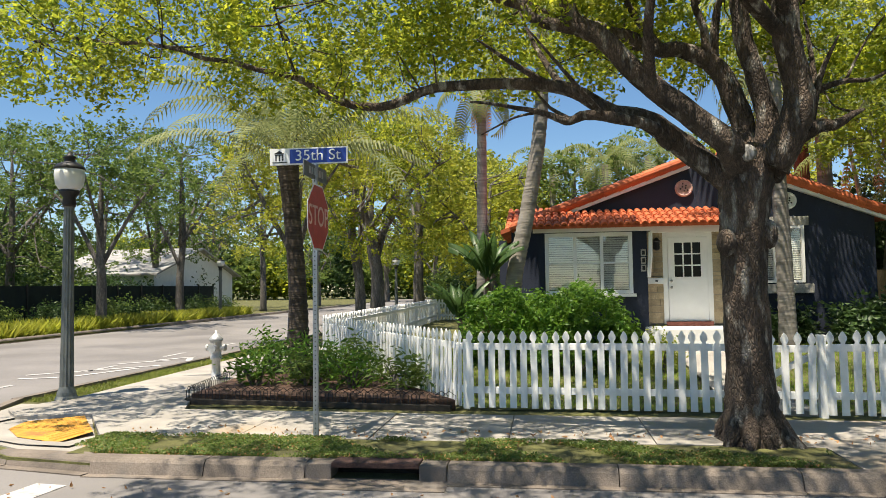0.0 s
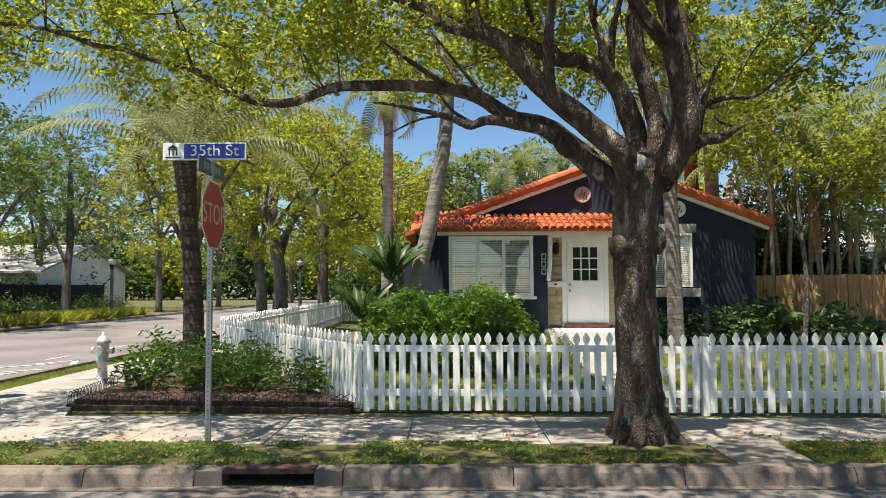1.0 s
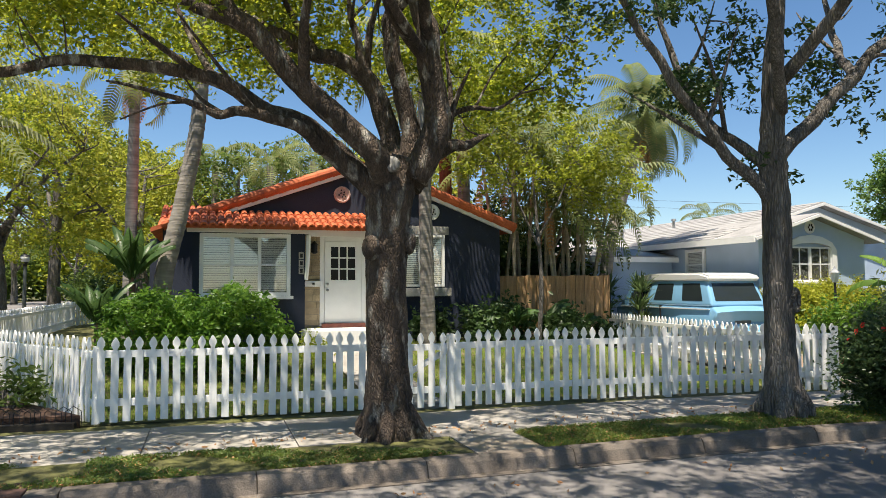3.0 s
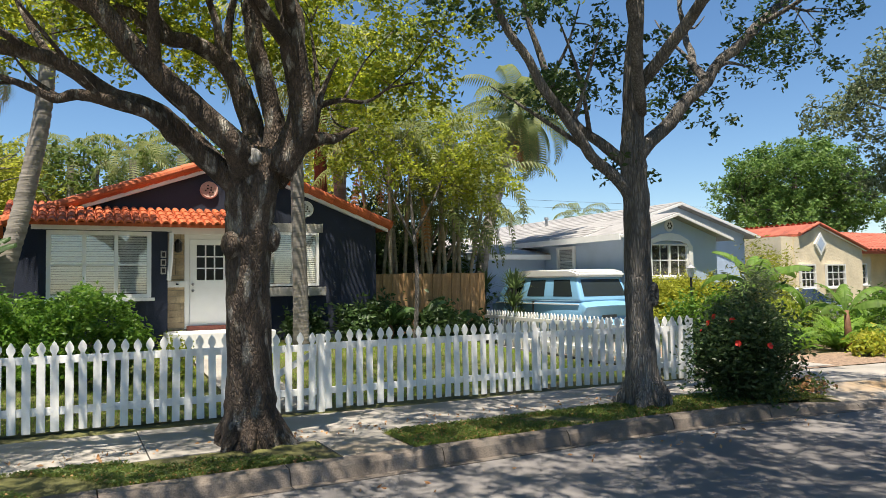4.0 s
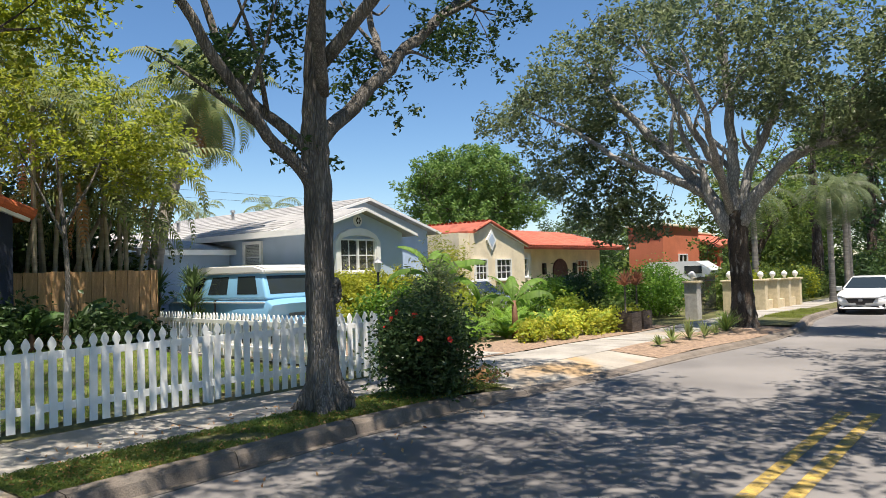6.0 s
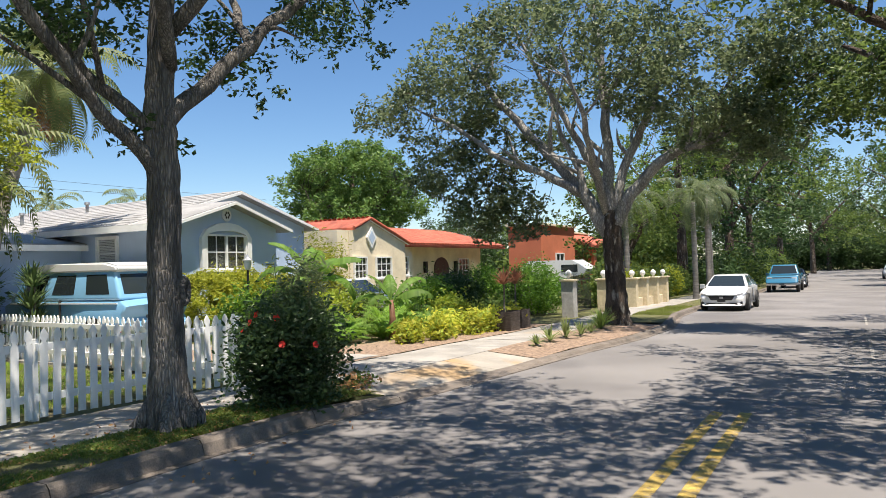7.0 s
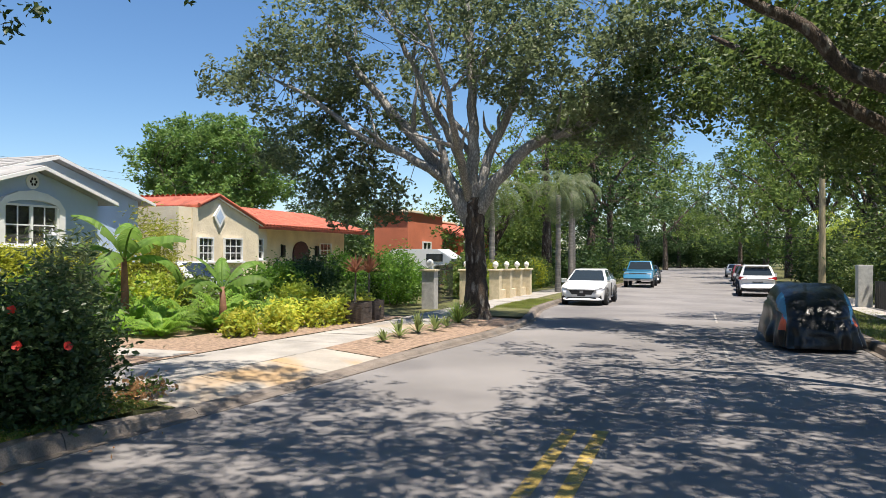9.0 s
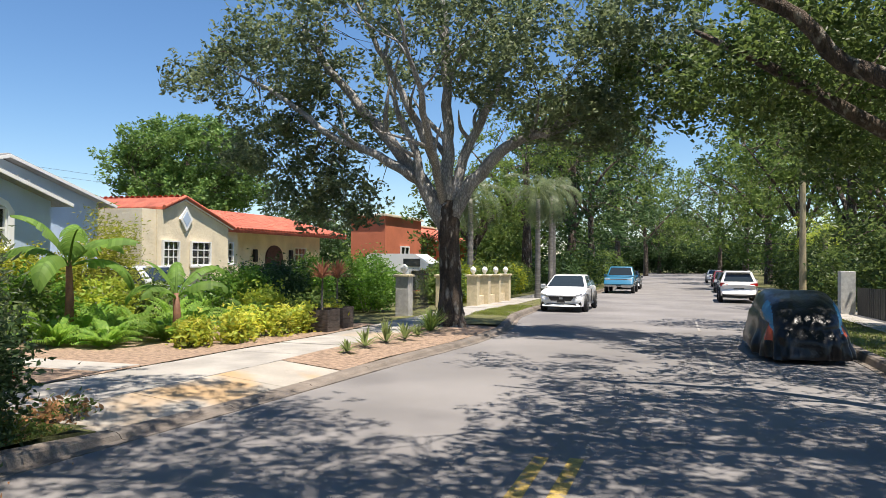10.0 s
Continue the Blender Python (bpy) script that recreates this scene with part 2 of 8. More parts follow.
def leaves(name, centres, size, material, parent, rng, label="", aspect=0.45, droop=0.3, kind=""):
    """Many single leaves, each a folded blade of its own, at the centres (N x 3)."""
    c = np.asarray(centres, float)
    n = len(c)
    d = rng.normal(size=(n, 3))
    d[:, 2] = d[:, 2] * 0.6 - droop
    d /= np.linalg.norm(d, axis=1)[:, None]
    s = np.cross(d, rng.normal(size=(n, 3)))
    s /= np.linalg.norm(s, axis=1)[:, None]
    up = np.cross(s, d)
    ln = (size * rng.uniform(0.65, 1.3, n))[:, None]
    w = ln * aspect * 0.5
    base = c - d * ln * 0.5
    tip = c + d * ln * 0.5
    mid = c + up * ln * 0.10
    v = np.stack([base, mid + s * w, tip, mid - s * w], 1).reshape(-1, 3)
    i = np.arange(n)[:, None] * 4
    f = np.concatenate([i + [[0, 1, 2]], i + [[0, 2, 3]]], 0)
    me = bpy.data.meshes.new(name)
    me.vertices.add(len(v))
    me.vertices.foreach_set("co", v.ravel())
    me.loops.add(f.size)
    me.loops.foreach_set("vertex_index", f.ravel().astype(np.int32))
    me.polygons.add(len(f))
    me.polygons.foreach_set("loop_start", np.arange(0, f.size, 3, dtype=np.int32))
    me.polygons.foreach_set("loop_total", np.full(len(f), 3, np.int32))
    me.update(calc_edges=True)
    ob = finish(name, me, material, parent, label)
    if kind:
        ob["kind"] = kind
    return ob


def tree(name, base, limbs, blobs, label, bark, leaf, leaf_size=0.11, per_clump=60, spread=0.32, seed=1, group="", sides=10, droop=0.3, twig=0.006, category="tree", aspect=0.45, limb_bark=None, branches=0):
    """limbs: (points, radii) from the base; blobs: (centre, radii, clumps), filled with clumps of leaves that hang on twigs from the nearest limb."""
    rng = np.random.default_rng(seed)
    rr = random.Random(seed)
    root = thing(name, base, label, category, group)
    limb_pts = []
    for i, (pts, radii) in enumerate(limbs):
        p, r = smooth_path(pts, radii, 6)
        if i and branches:
            p = [q + noise.noise_vector(q * 1.7 + Vector((seed, i, 0))) * 0.10 * min(1.0, k / 5) for k, q in enumerate(p)]
            for b in range(branches):
                k = rr.randrange(len(p) // 3, len(p) - 1)
                d = (p[k + 1] - p[k]).normalized()
                out = Vector((rr.uniform(-1, 1), rr.uniform(-1, 1), rr.uniform(-0.1, 1.0)))
                out = (d * 0.7 + (out - d * out.dot(d)).normalized()).normalized()
                L = rr.uniform(0.7, 1.6)
                e1 = p[k] + out * L * 0.5 + Vector((rr.uniform(-.15, .15), rr.uniform(-.15, .15), rr.uniform(-.05, .2)))
                e2 = e1 + out * L * 0.5 + Vector((rr.uniform(-.2, .2), rr.uniform(-.2, .2), rr.uniform(0, .3)))
                sp, sr = smooth_path([p[k], e1, e2], [r[k] * 0.6, r[k] * 0.4, 0.008], 4)
                part("branch", tube(bmesh.new(), sp, sr, 6, 0.05, rr), limb_bark or bark, root, smooth=True)
                limb_pts += sp[3:]
        bm = tube(bmesh.new(), p, r, sides if i == 0 else max(6, sides - 3), 0.07, rr)
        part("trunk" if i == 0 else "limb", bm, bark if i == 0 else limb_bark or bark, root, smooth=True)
        limb_pts += [q for q, s in zip(p, r) if s < max(radii) * 0.95 or i]
    lp = np.array([list(q) for q in limb_pts]) if limb_pts else np.array([[0, 0, 1.0]])
    cents = []
    tw = bmesh.new()
    for c, rad, count in blobs:
        u = rng.normal(size=(count, 3))
        u /= np.linalg.norm(u, axis=1)[:, None]
        u *= rng.uniform(0.25, 1.0, count)[:, None] ** 0.5
        pos = np.array(c) + u * np.array(rad)
        for q in pos:
            sprigs = rng.normal(size=(max(2, per_clump // 8), 3))
            sprigs *= np.minimum(1.0, 1.7 / np.linalg.norm(sprigs, axis=1))[:, None]
            sprigs = q + sprigs * spread * np.array([1.1, 1.1, 0.75]) * rng.uniform(0.6, 1.3)
            cents.append(sprigs[np.arange(per_clump) % len(sprigs)] + rng.uniform(-1, 1, size=(per_clump, 3)) * leaf_size * 0.85)
        for q in pos[: max(2, count // 4)]:
            k = np.argmin(((lp - q) ** 2).sum(1))
            a = Vector(lp[k])
            b = Vector(q)
            if (b - a).length > 1.7 and leaf_size < 0.14:
                continue
            mid = (a + b) / 2 + Vector(rng.normal(size=3) * 0.12) * (b - a).length
            tp, tr_ = smooth_path([a, mid, b], [twig * 2.2, twig * 1.4, twig * 0.5], 3)
            tube(tw, tp, tr_, 4, cap=False)
    part("twig", tw, bark, root, "thin branching twigs")["kind"] = "stuff"
    leaves("crown", np.concatenate(cents), leaf_size, leaf, root, rng, droop=droop, aspect=aspect)
    return root


def frond(bm, base, yaw, rise, length, leaflets=26, width=0.5, sag=1.0, blade=0.055, stiff=0.0):
    """One feather leaf: an arching rib with two rows of narrow blades."""
    p = Vector(base)
    out = Vector((math.cos(yaw), math.sin(yaw), 0))
    side = Vector((-out.y, out.x, 0))
    a = rise
    step = length / leaflets
    prev = p.copy()
    for i in range(leaflets):
        t = i / leaflets
        d = out * math.cos(a) + Vector((0, 0, 1)) * math.sin(a)
        q = prev + d * step
        r = 0.018 * (1 - t) + 0.004
        v = [bm.verts.new(prev + side * r), bm.verts.new(prev - side * r), bm.verts.new(q - side * r), bm.verts.new(q + side * r)]
        bm.faces.new(v)
        if t > 0.12:
            w = width * math.sin(math.pi * min(1, 0.12 + 0.88 * t)) ** 0.6 * (1.0 if t < 0.85 else 0.7)
            for sgn in (-1, 1):
                tip = q + side * sgn * w * 0.8 + d * w * 0.45 + Vector((0, 0, -w * (0.55 - stiff)))
                midp = q + side * sgn * w * 0.45 + d * w * 0.22 + Vector((0, 0, w * 0.05))
                a1 = bm.verts.new(q - d * blade * 0.5)
                a2 = bm.verts.new(q + d * blade * 0.5)
                m1 = bm.verts.new(midp - d * blade * 0.6)
                m2 = bm.verts.new(midp + d * blade * 0.6)
                tp = bm.verts.new(tip)
                bm.faces.new((a1, a2, m2, m1))
                bm.faces.new((m1, m2, tp))
        prev = q
        a -= sag * step * (0.35 + 1.3 * t)
    return bm


def palm(name, base, trunk, label, fronds=16, length=2.4, rise=(0.2, 1.2), sag=0.55, seed=1, width=0.5, bark=None, leaf=None, dead=0, crownshaft=0.0, leaflets=26, group="", blade=0.055):
    """trunk: (points, radii)."""
    rr = random.Random(seed)
    root = thing(name, base, label, "palm tree", group)
    p, r = smooth_path(*trunk, 6)
    # rings of old leaf scars
    p2, r2 = [], []
    for i in range(len(p) - 1):
        for s in range(4):
            p2.append(p[i].lerp(p[i + 1], s / 4))
            r2.append((r[i] * (1 - s / 4) + r[i + 1] * s / 4) * (1.04 if (i * 4 + s) % 2 else 0.97))
    part("trunk", tube(bmesh.new(), p2, r2, 12, 0.03, rr), bark or BARK_PALM, root, smooth=True)
    top = Vector(trunk[0][-1])
    if crownshaft:
        part("crownshaft", tube(bmesh.new(), [top, top + Vector((0, 0, crownshaft * 0.6)), top + Vector((0, 0, crownshaft))], [r[-1] * 1.15, r[-1] * 0.9, r[-1] * 0.5], 10), LEAF_GREEN, root, "smooth green crownshaft", True)
        top = top + Vector((0, 0, crownshaft * 0.8))
    for i in range(fronds):
        yaw = i * 2.399 + rr.uniform(-0.2, 0.2)
        t = (i + 0.5) / fronds
        e = rise[0] + (rise[1] - rise[0]) * t
        bm = frond(bmesh.new(), top, yaw, e, length * rr.uniform(0.85, 1.12), leaflets, width, sag * rr.uniform(0.8, 1.25) / length * 2.2, blade)
        part("frond", bm, leaf or LEAF_PALM, root)
    for i in range(dead):
        bm = frond(bmesh.new(), top - Vector((0, 0, 0.15)), rr.uniform(0, 6.3), -0.9 - rr.uniform(0, 0.4), length * 0.7, 16, width * 0.6, 0.5)
        part("dead_frond", bm, LEAF_DRY, root, "dry brown hanging frond")
    return root


def shrub(name, base, rad, label, leaf, seed=1, leaf_size=0.09, clumps=60, per_clump=45, spread=0.13, stems=7, group="", category="shrub", dense=0.75, aspect=0.5, lift=0.0):
    """A leafy bush: stems from the ground, and leaves in clumps over its bulk."""
    rng = np.random.default_rng(seed)
    root = thing(name, base, label, category, group)
    for i in range(stems):
        bm = bmesh.new()
        a = rng.uniform(0, 6.28)
        e = Vector((math.cos(a) * rad[0] * 0.6, math.sin(a) * rad[1] * 0.6, rad[2] * rng.uniform(0.9, 1.6) + lift))
        tube(bm, [(e.x * 0.15, e.y * 0.15, -0.05), (e.x * 0.5, e.y * 0.5, e.z * 0.55), e], [0.02, 0.014, 0.005], 5, cap=False)
        part("stem", bm, BARK_GREY, root, "thin woody stem")
    u = rng.normal(size=(clumps, 3))
    u /= np.linalg.norm(u, axis=1)[:, None]
    u *= (rng.uniform(dense ** 2, 1.0, clumps) ** 0.5)[:, None]
    u *= (1 + 0.12 * rng.normal(size=clumps))[:, None]
    pos = u * np.array(rad) + np.array([0, 0, rad[2] * 0.95 + lift])
    pos = pos[pos[:, 2] > 0.04]
    c = np.concatenate([q + rng.normal(size=(per_clump, 3)) * spread * rng.uniform(0.7, 1.3) for q in pos])
    c = c[c[:, 2] > 0.02]
    leaves("foliage", c, leaf_size, leaf, root, rng, aspect=aspect, droop=0.05)
    return root

# ---------------------------------------------------------------- ground, road, kerbs, pavements
XS = [-60, -19, -8.3, -4.5, -2, 2, 7, 9, 12, 15.5, 18, 20, 23, 25, 28, 33, 38, 45, 55, 70, 90, 120, 160]


def drop(x):
    """The street falls away gently beyond the second lot."""
    return float(np.interp(x, [15, 33, 55, 90, 200], [0, -0.38, -0.62, -0.85, -1.1]))


def kerb_y(x):
    """Road edge on the houses' side."""
    return float(np.interp(x, [-60, 7, 9, 12, 15.5, 19, 22.5, 25, 28, 33, 55, 90, 160], [6.65, 6.6, 6.4, 6.0, 5.6, 5.3, 5.3, 5.6, 6.1, 6.35, 5.7, 5.2, 4.4]))


def kerb_far_y(x):
    return float(np.interp(x, [-60, 10, 20, 44, 90, 160], [-1.7, -1.78, -2.15, -3.4, -5.0, -7.5]))


def sw0(x):
    return float(np.interp(x, [-6, 8, 14, 18, 22, 30, 45, 90], [7.72, 7.62, 7.0, 6.95, 7.15, 7.6, 7.4, 6.8]))


def sw1(x):
    return float(np.interp(x, [-6, 8, 14, 18, 22, 30, 45, 90], [9.45, 9.0, 8.4, 8.25, 8.5, 9.0, 8.8, 8.2]))


def clamp(v):
    return max(0.0, min(1.0, v))


def ground_z(x, y):
    """The first lot rises a little from the pavement to the house."""
    return 0.10 + 0.40 * clamp((y - 10.6) / 5.5) * clamp((x + 4.6) / 2.5) * clamp((10.0 - x) / 1.2) + drop(x)


def strip(name, lower, upper, xs, z, material, label, category, steps=1):
    """A sheet between two lines that run along x, following the fall of the street."""
    bm = bmesh.new()
    rows = []
    for q in xs:
        a, b = lower(q), upper(q)
        rows.append([bm.verts.new((q, a + (b - a) * k / steps, z + drop(q))) for k in range(steps + 1)])
    for a, b in zip(rows, rows[1:]):
        for k in range(steps):
            bm.faces.new((a[k], b[k], b[k + 1], a[k + 1]))
    return tagged(part(name, bm, material), label, category, kind="structure")


def sheet(name, outline, z, material, label, category, kind="structure", thick=0.25):
    ob = part(name, prism(bmesh.new(), outline, "z", z - thick, z), material)
    return tagged(ob, label, category, kind=kind)


bm = bmesh.new()
bmesh.ops.create_grid(bm, x_segments=1, y_segments=1, size=900)
tagged(part("ground", bm, SOIL_GRASS), "green and brown soil reaching to the horizon", "ground", kind="structure").location.z = -1.3
strip("road", kerb_far_y, kerb_y, [q for q in XS if q >= -4.5], 0.0, ASPHALT, "grey worn asphalt street in dappled shade", "road")
sheet("road_crossing", [(-19, -60), (-8.3, -60), (-8.3, -1.75), (-4.5, -1.75), (-4.5, 6.65), (-5.6, 6.85), (-6.6, 7.35), (-7.4, 8.1), (-7.95, 9.0), (-8.3, 10.2), (-8.8, 160), (-24, 160), (-19, 23)], -0.003, ASPHALT, "pale grey asphalt side street with bicycle markings", "road", thick=1.4)
corner = [(-4.5, 6.65), (-5.6, 6.85), (-6.6, 7.35), (-7.4, 8.1), (-7.95, 9.0), (-8.3, 10.2)]
strip("kerb_bed", lambda q: kerb_y(q) + 0.02, lambda q: sw1(q), [q for q in XS if q >= -4.5], 0.015, SOIL_GRASS, "bare soil behind the kerb", "ground")
strip("lot_ground", lambda q: sw1(q) - 0.02, lambda q: 200, [q for q in XS if q >= -4.5] + [400], 0.09, SOIL_GRASS, "grass and soil of the front lots", "ground")
sheet("lot_ground_corner", corner + [(-8.8, 160), (-4.5, 160)], 0.09, SOIL_GRASS, "grass and soil at the street corner", "ground", thick=0.2)
strip("lot_ground_opposite", lambda q: -90, lambda q: kerb_far_y(q) - 0.02, [-8.3] + [q for q in XS if q >= -4.5] + [400], 0.09, SOIL_GRASS, "grass verge and lots across the street", "ground")
sheet("lot_ground_far_corner", [(-18.8, 5), (-19.1, 33), (-24, 160), (-300, 160), (-300, 5)], 0.08, SOIL_GRASS, "grassy verge beyond the side street", "ground", thick=1.3)

# the raised lawn of the corner lot
bm = bmesh.new()
NX, NY = 40, 24
grid = [[None] * (NY + 1) for _ in range(NX + 1)]
for i in range(NX + 1):
    for j in range(NY + 1):
        qx, qy = -4.9 + 15.0 * i / NX, 9.9 + 7.6 * j / NY
        grid[i][j] = bm.verts.new((qx, qy, ground_z(qx, qy) + 0.004 + 0.012 * noise.noise(Vector((qx, qy, 0)))))
for i in range(NX):
    for j in range(NY):
        bm.faces.new((grid[i][j], grid[i + 1][j], grid[i + 1][j + 1], grid[i][j + 1]))
tagged(part("lawn", bm, SOIL_GRASS, smooth=True), "mown front lawn behind the picket fence", "lawn", kind="structure")

# kerb stones
kerb_root = thing("kerb", (0, 0, 0), "weathered concrete kerb stained along its face", "kerb", kind="structure")


def kerb_piece(a, b, side, h0=0.15, h1=0.15, face=0.15, parent=None):
    """One length of kerb from a to b; side is the direction of the lot."""
    bm = bmesh.new()
    rings = []
    for p, h in ((a, h0), (b, h1)):
        d = Vector((b[0] - a[0], b[1] - a[1], 0)).normalized()
        n = Vector((-d.y, d.x, 0)) * side
        z = drop(p[0])
        o = Vector((p[0], p[1], z)) + d * (0.005 if p is a else -0.005)
        prof = [(-0.14, -0.03), (-0.14, 0.010), (-0.02, 0.006), (0.015, h * 0.75), (0.05, h), (0.2, h + 0.004), (0.2, -0.03)]
        rings.append([bm.verts.new(o + n * u + Vector((0, 0, w))) for u, w in prof])
    k = len(rings[0])
    for i in range(k):
        bm.faces.new((rings[0][i], rings[0][(i + 1) % k], rings[1][(i + 1) % k], rings[1][i]))
    bm.faces.new(rings[0][::-1])
    bm.faces.new(rings[1])
    return part("kerb_stone", bm, KERB, parent)


def h_at(q):
    return float(np.interp(q, [9.4, 10.1, 14.1, 15.0, 22.0, 24.0], [0.15, 0.035, 0.035, 0.07, 0.08, 0.14]))


stones = [-4.5, -3.3, -2.28, -0.92]
while stones[-1] < 75:
    stones.append(stones[-1] + (1.55 if stones[-1] < 40 else 4.0))
for a, b in zip(stones, stones[1:]):
    if a != -2.28:
        kerb_piece((a, kerb_y(a)), (b, kerb_y(b)), 1, h_at(a), h_at(b), parent=kerb_root)
for a, b in zip(corner, corner[1:]):
    hh = {0: (0.15, 0.12), 1: (0.12, 0.03), 2: (0.02, 0.02), 3: (0.03, 0.12), 4: (0.12, 0.15)}[corner.index(a)]
    kerb_piece(b, a, 1, hh[1], hh[0], parent=kerb_root)
q = 10.2
while q < 90:
    kerb_piece((-8.3 - (q + 3) * 0.003, q + 3), (-8.3 - q * 0.003, q), 1, parent=kerb_root)
    q += 3
kerb_opp = thing("kerb_opposite", (0, 0, 0), "grey concrete kerb along the opposite verge", "kerb", kind="structure")
q = -4.0
while q < 80:
    kerb_piece((q + 3, kerb_far_y(q + 3)), (q, kerb_far_y(q)), 1, parent=kerb_opp)
    q += 3
kerb_side = thing("kerb_side_street", (0, 0, 0), "pale concrete kerb beyond the side street", "kerb", kind="structure")
q = 8.0
while q < 70:
    kerb_piece((-18.75 - q * 0.012, q), (-18.75 - (q + 3) * 0.012, q + 3), 1, parent=kerb_side)
    q += 3
# storm drain let into the kerb
drain = thing("storm_drain", (-1.6, 6.62, 0), "dark storm drain opening in a rusty kerb", "drain", kind="structure")
# Near-black colour painted for the shade inside the drain and vent openings.
DARK = mat("void_shade", (0.012, 0.011, 0.010), 0.95, vary=0.2)
RUST = mat("rusty_iron", (0.09, 0.045, 0.035), 0.8, vary=0.4, scale=12, bump=0.5)
bm = box(bmesh.new(), -0.418, 0.418, -0.03, 0.40, 0.116, 0.165, 0.012)
part("lintel", bm, RUST, drain)
part("recess_shade", box(bmesh.new(), -0.42, 0.42, 0.22, 0.40, -0.02, 0.115), DARK, drain)
for s in (-0.675, 0.42):
    part("cheek", box(bmesh.new(), s, s + 0.255, -0.02, 0.4, -0.02, 0.148, 0.01), KERB, drain)
part("gutter_pan", box(bmesh.new(), -0.7, 0.7, -0.35, 0.22, -0.02, 0.008), KERB, drain)

# pavement slabs
pav = thing("pavement", (0, 0, 0), "worn stained concrete pavement slabs along the street", "pavement", kind="structure")


def pave(x0, x1, y0, y1, z=0.15):
    bm = bmesh.new()
    top, low = [], []
    for q, f in ((x0 + 0.006, y0), (x1 - 0.006, y0), (x1 - 0.006, y1), (x0 + 0.006, y1)):
        top.append(bm.verts.new((q, f(q), z + drop(q))))
        low.append(bm.verts.new((q, f(q), z - 0.09 + drop(q))))
    bm.faces.new(top)
    for i in range(4):
        j = (i + 1) % 4
        bm.faces.new((top[i], low[i], low[j], top[j]))
    return part("paving_slab", bm, CONCRETE, pav)


q = -5.0
while q < 70:
    pave(q, q + 1.53, sw0, sw1, z=0.15 + 0.004 * math.sin(q * 7))
    q += 1.53
pave(2.75, 3.5, lambda q: kerb_y(q) + 0.205, lambda q: sw0(q) - 0.008)
RUST_CONCRETE = mat("rust_stained_concrete", (0.37, 0.335, 0.285), 0.85, vary=0.2, scale=1.4, fine=120, bump=0.2, stain=(0.36, 0.24, 0.125), stain_at=0.50, stain_scale=0.8, space="World")
for a, b in ((9.8, 11.25), (11.25, 12.7), (12.7, 14.15)):
    bm = bmesh.new()
    bm.faces.new([bm.verts.new(p) for p in ((a + 0.006, kerb_y(a) + 0.2, 0.040), (b - 0.006, kerb_y(b) + 0.2, 0.040), (b - 0.006, sw0(b) - 0.008, 0.147), (a + 0.006, sw0(a) - 0.008, 0.147))])
    part("apron_slab", bm, RUST_CONCRETE, pav)
for k in range(6):
    if k < 2:
        pave(10.5, 11.2, lambda q: 9.05 + k * 1.9 - 0.12 * (q - 10), lambda q: 10.94 + k * 1.9 - 0.12 * (q - 10), z=0.165)
        pave(12.3, 13.0, lambda q: 9.0 + k * 1.9 - 0.12 * (q - 10), lambda q: 10.89 + k * 1.9 - 0.12 * (q - 10), z=0.165)
        continue
    pave(10.4, 12.1, lambda q: 9.05 + k * 1.9 - 0.12 * (q - 10), lambda q: 10.94 + k * 1.9 - 0.12 * (q - 10), z=0.135)
    pave(12.1, 13.8, lambda q: 8.95 + k * 1.9 - 0.12 * (q - 10), lambda q: 10.84 + k * 1.9 - 0.12 * (q - 10), z=0.135)
# garden path from the gate to the step, and the corner
pave(2.55, 3.45, lambda q: 9.72, lambda q: 11.2, z=0.16)
for k in range(3):
    bm = bmesh.new()
    y0, y1 = 11.2 + 1.55 * k, 12.74 + 1.55 * k
    z0, z1 = ground_z(3, y0) + 0.05, ground_z(3, y1) + 0.05
    v = [bm.verts.new(p) for p in ((2.5, y0, z0), (3.5, y0, z0), (3.5, y1, z1), (2.5, y1, z1))]
    bm.faces.new(v)
    part("paving_slab", bm, CONCRETE, pav)
bm = bmesh.new()
prism(bm, [(-5.0, 7.72), (-5.0, 9.45), (-5.35, 10.3), (-6.0, 20), (-7.5, 20), (-7.3, 10.6), (-7.55, 9.25), (-7.05, 8.75), (-6.1, 9.0), (-5.15, 7.75)], "z", 0.05, 0.148)
part("corner_slab", bm, CONCRETE, pav)
YELLOW_PAVE = mat("yellow_tactile_paving", (0.62, 0.30, 0.04), 0.8, vary=0.25, scale=6, fine=60, bump=0.3, stain=(0.30, 0.13, 0.04), stain_at=0.56, stain_scale=2.5)
ramp = thing("kerb_ramp", (0, 0, 0), "yellow tactile kerb ramp with a pale rim", "kerb ramp", kind="structure")
bm = bmesh.new()
v = [bm.verts.new(p) for p in ((-5.45, 7.42, 0.115), (-6.15, 7.68, 0.112), (-6.62, 8.12, 0.112), (-6.72, 8.55, 0.125), (-6.1, 8.85, 0.152), (-5.3, 7.85, 0.152))]
bm.faces.new(v)
part("tactile_panel", bm, YELLOW_PAVE, ramp)
dome = bmesh.new()
lathe(dome, [(0.028, 0), (0.020, 0.012), (0.006, 0.016)], 6)
dome_me = bpy.data.meshes.new("dome")
dome.to_mesh(dome_me)
dome.free()
dome_me.materials.append(YELLOW_PAVE)
for i in range(11):
    for j in range(9):
        u, w = i / 10, j / 8
        p = Vector((-5.55, 7.52, 0.118)).lerp(Vector((-6.55, 8.3, 0.115)), u).lerp(Vector((-5.42, 7.83, 0.146)).lerp(Vector((-6.1, 8.72, 0.146)), u), w)
        d = new("dome", dome_me)
        d.parent, d.location = ramp, p
bm = bmesh.new()
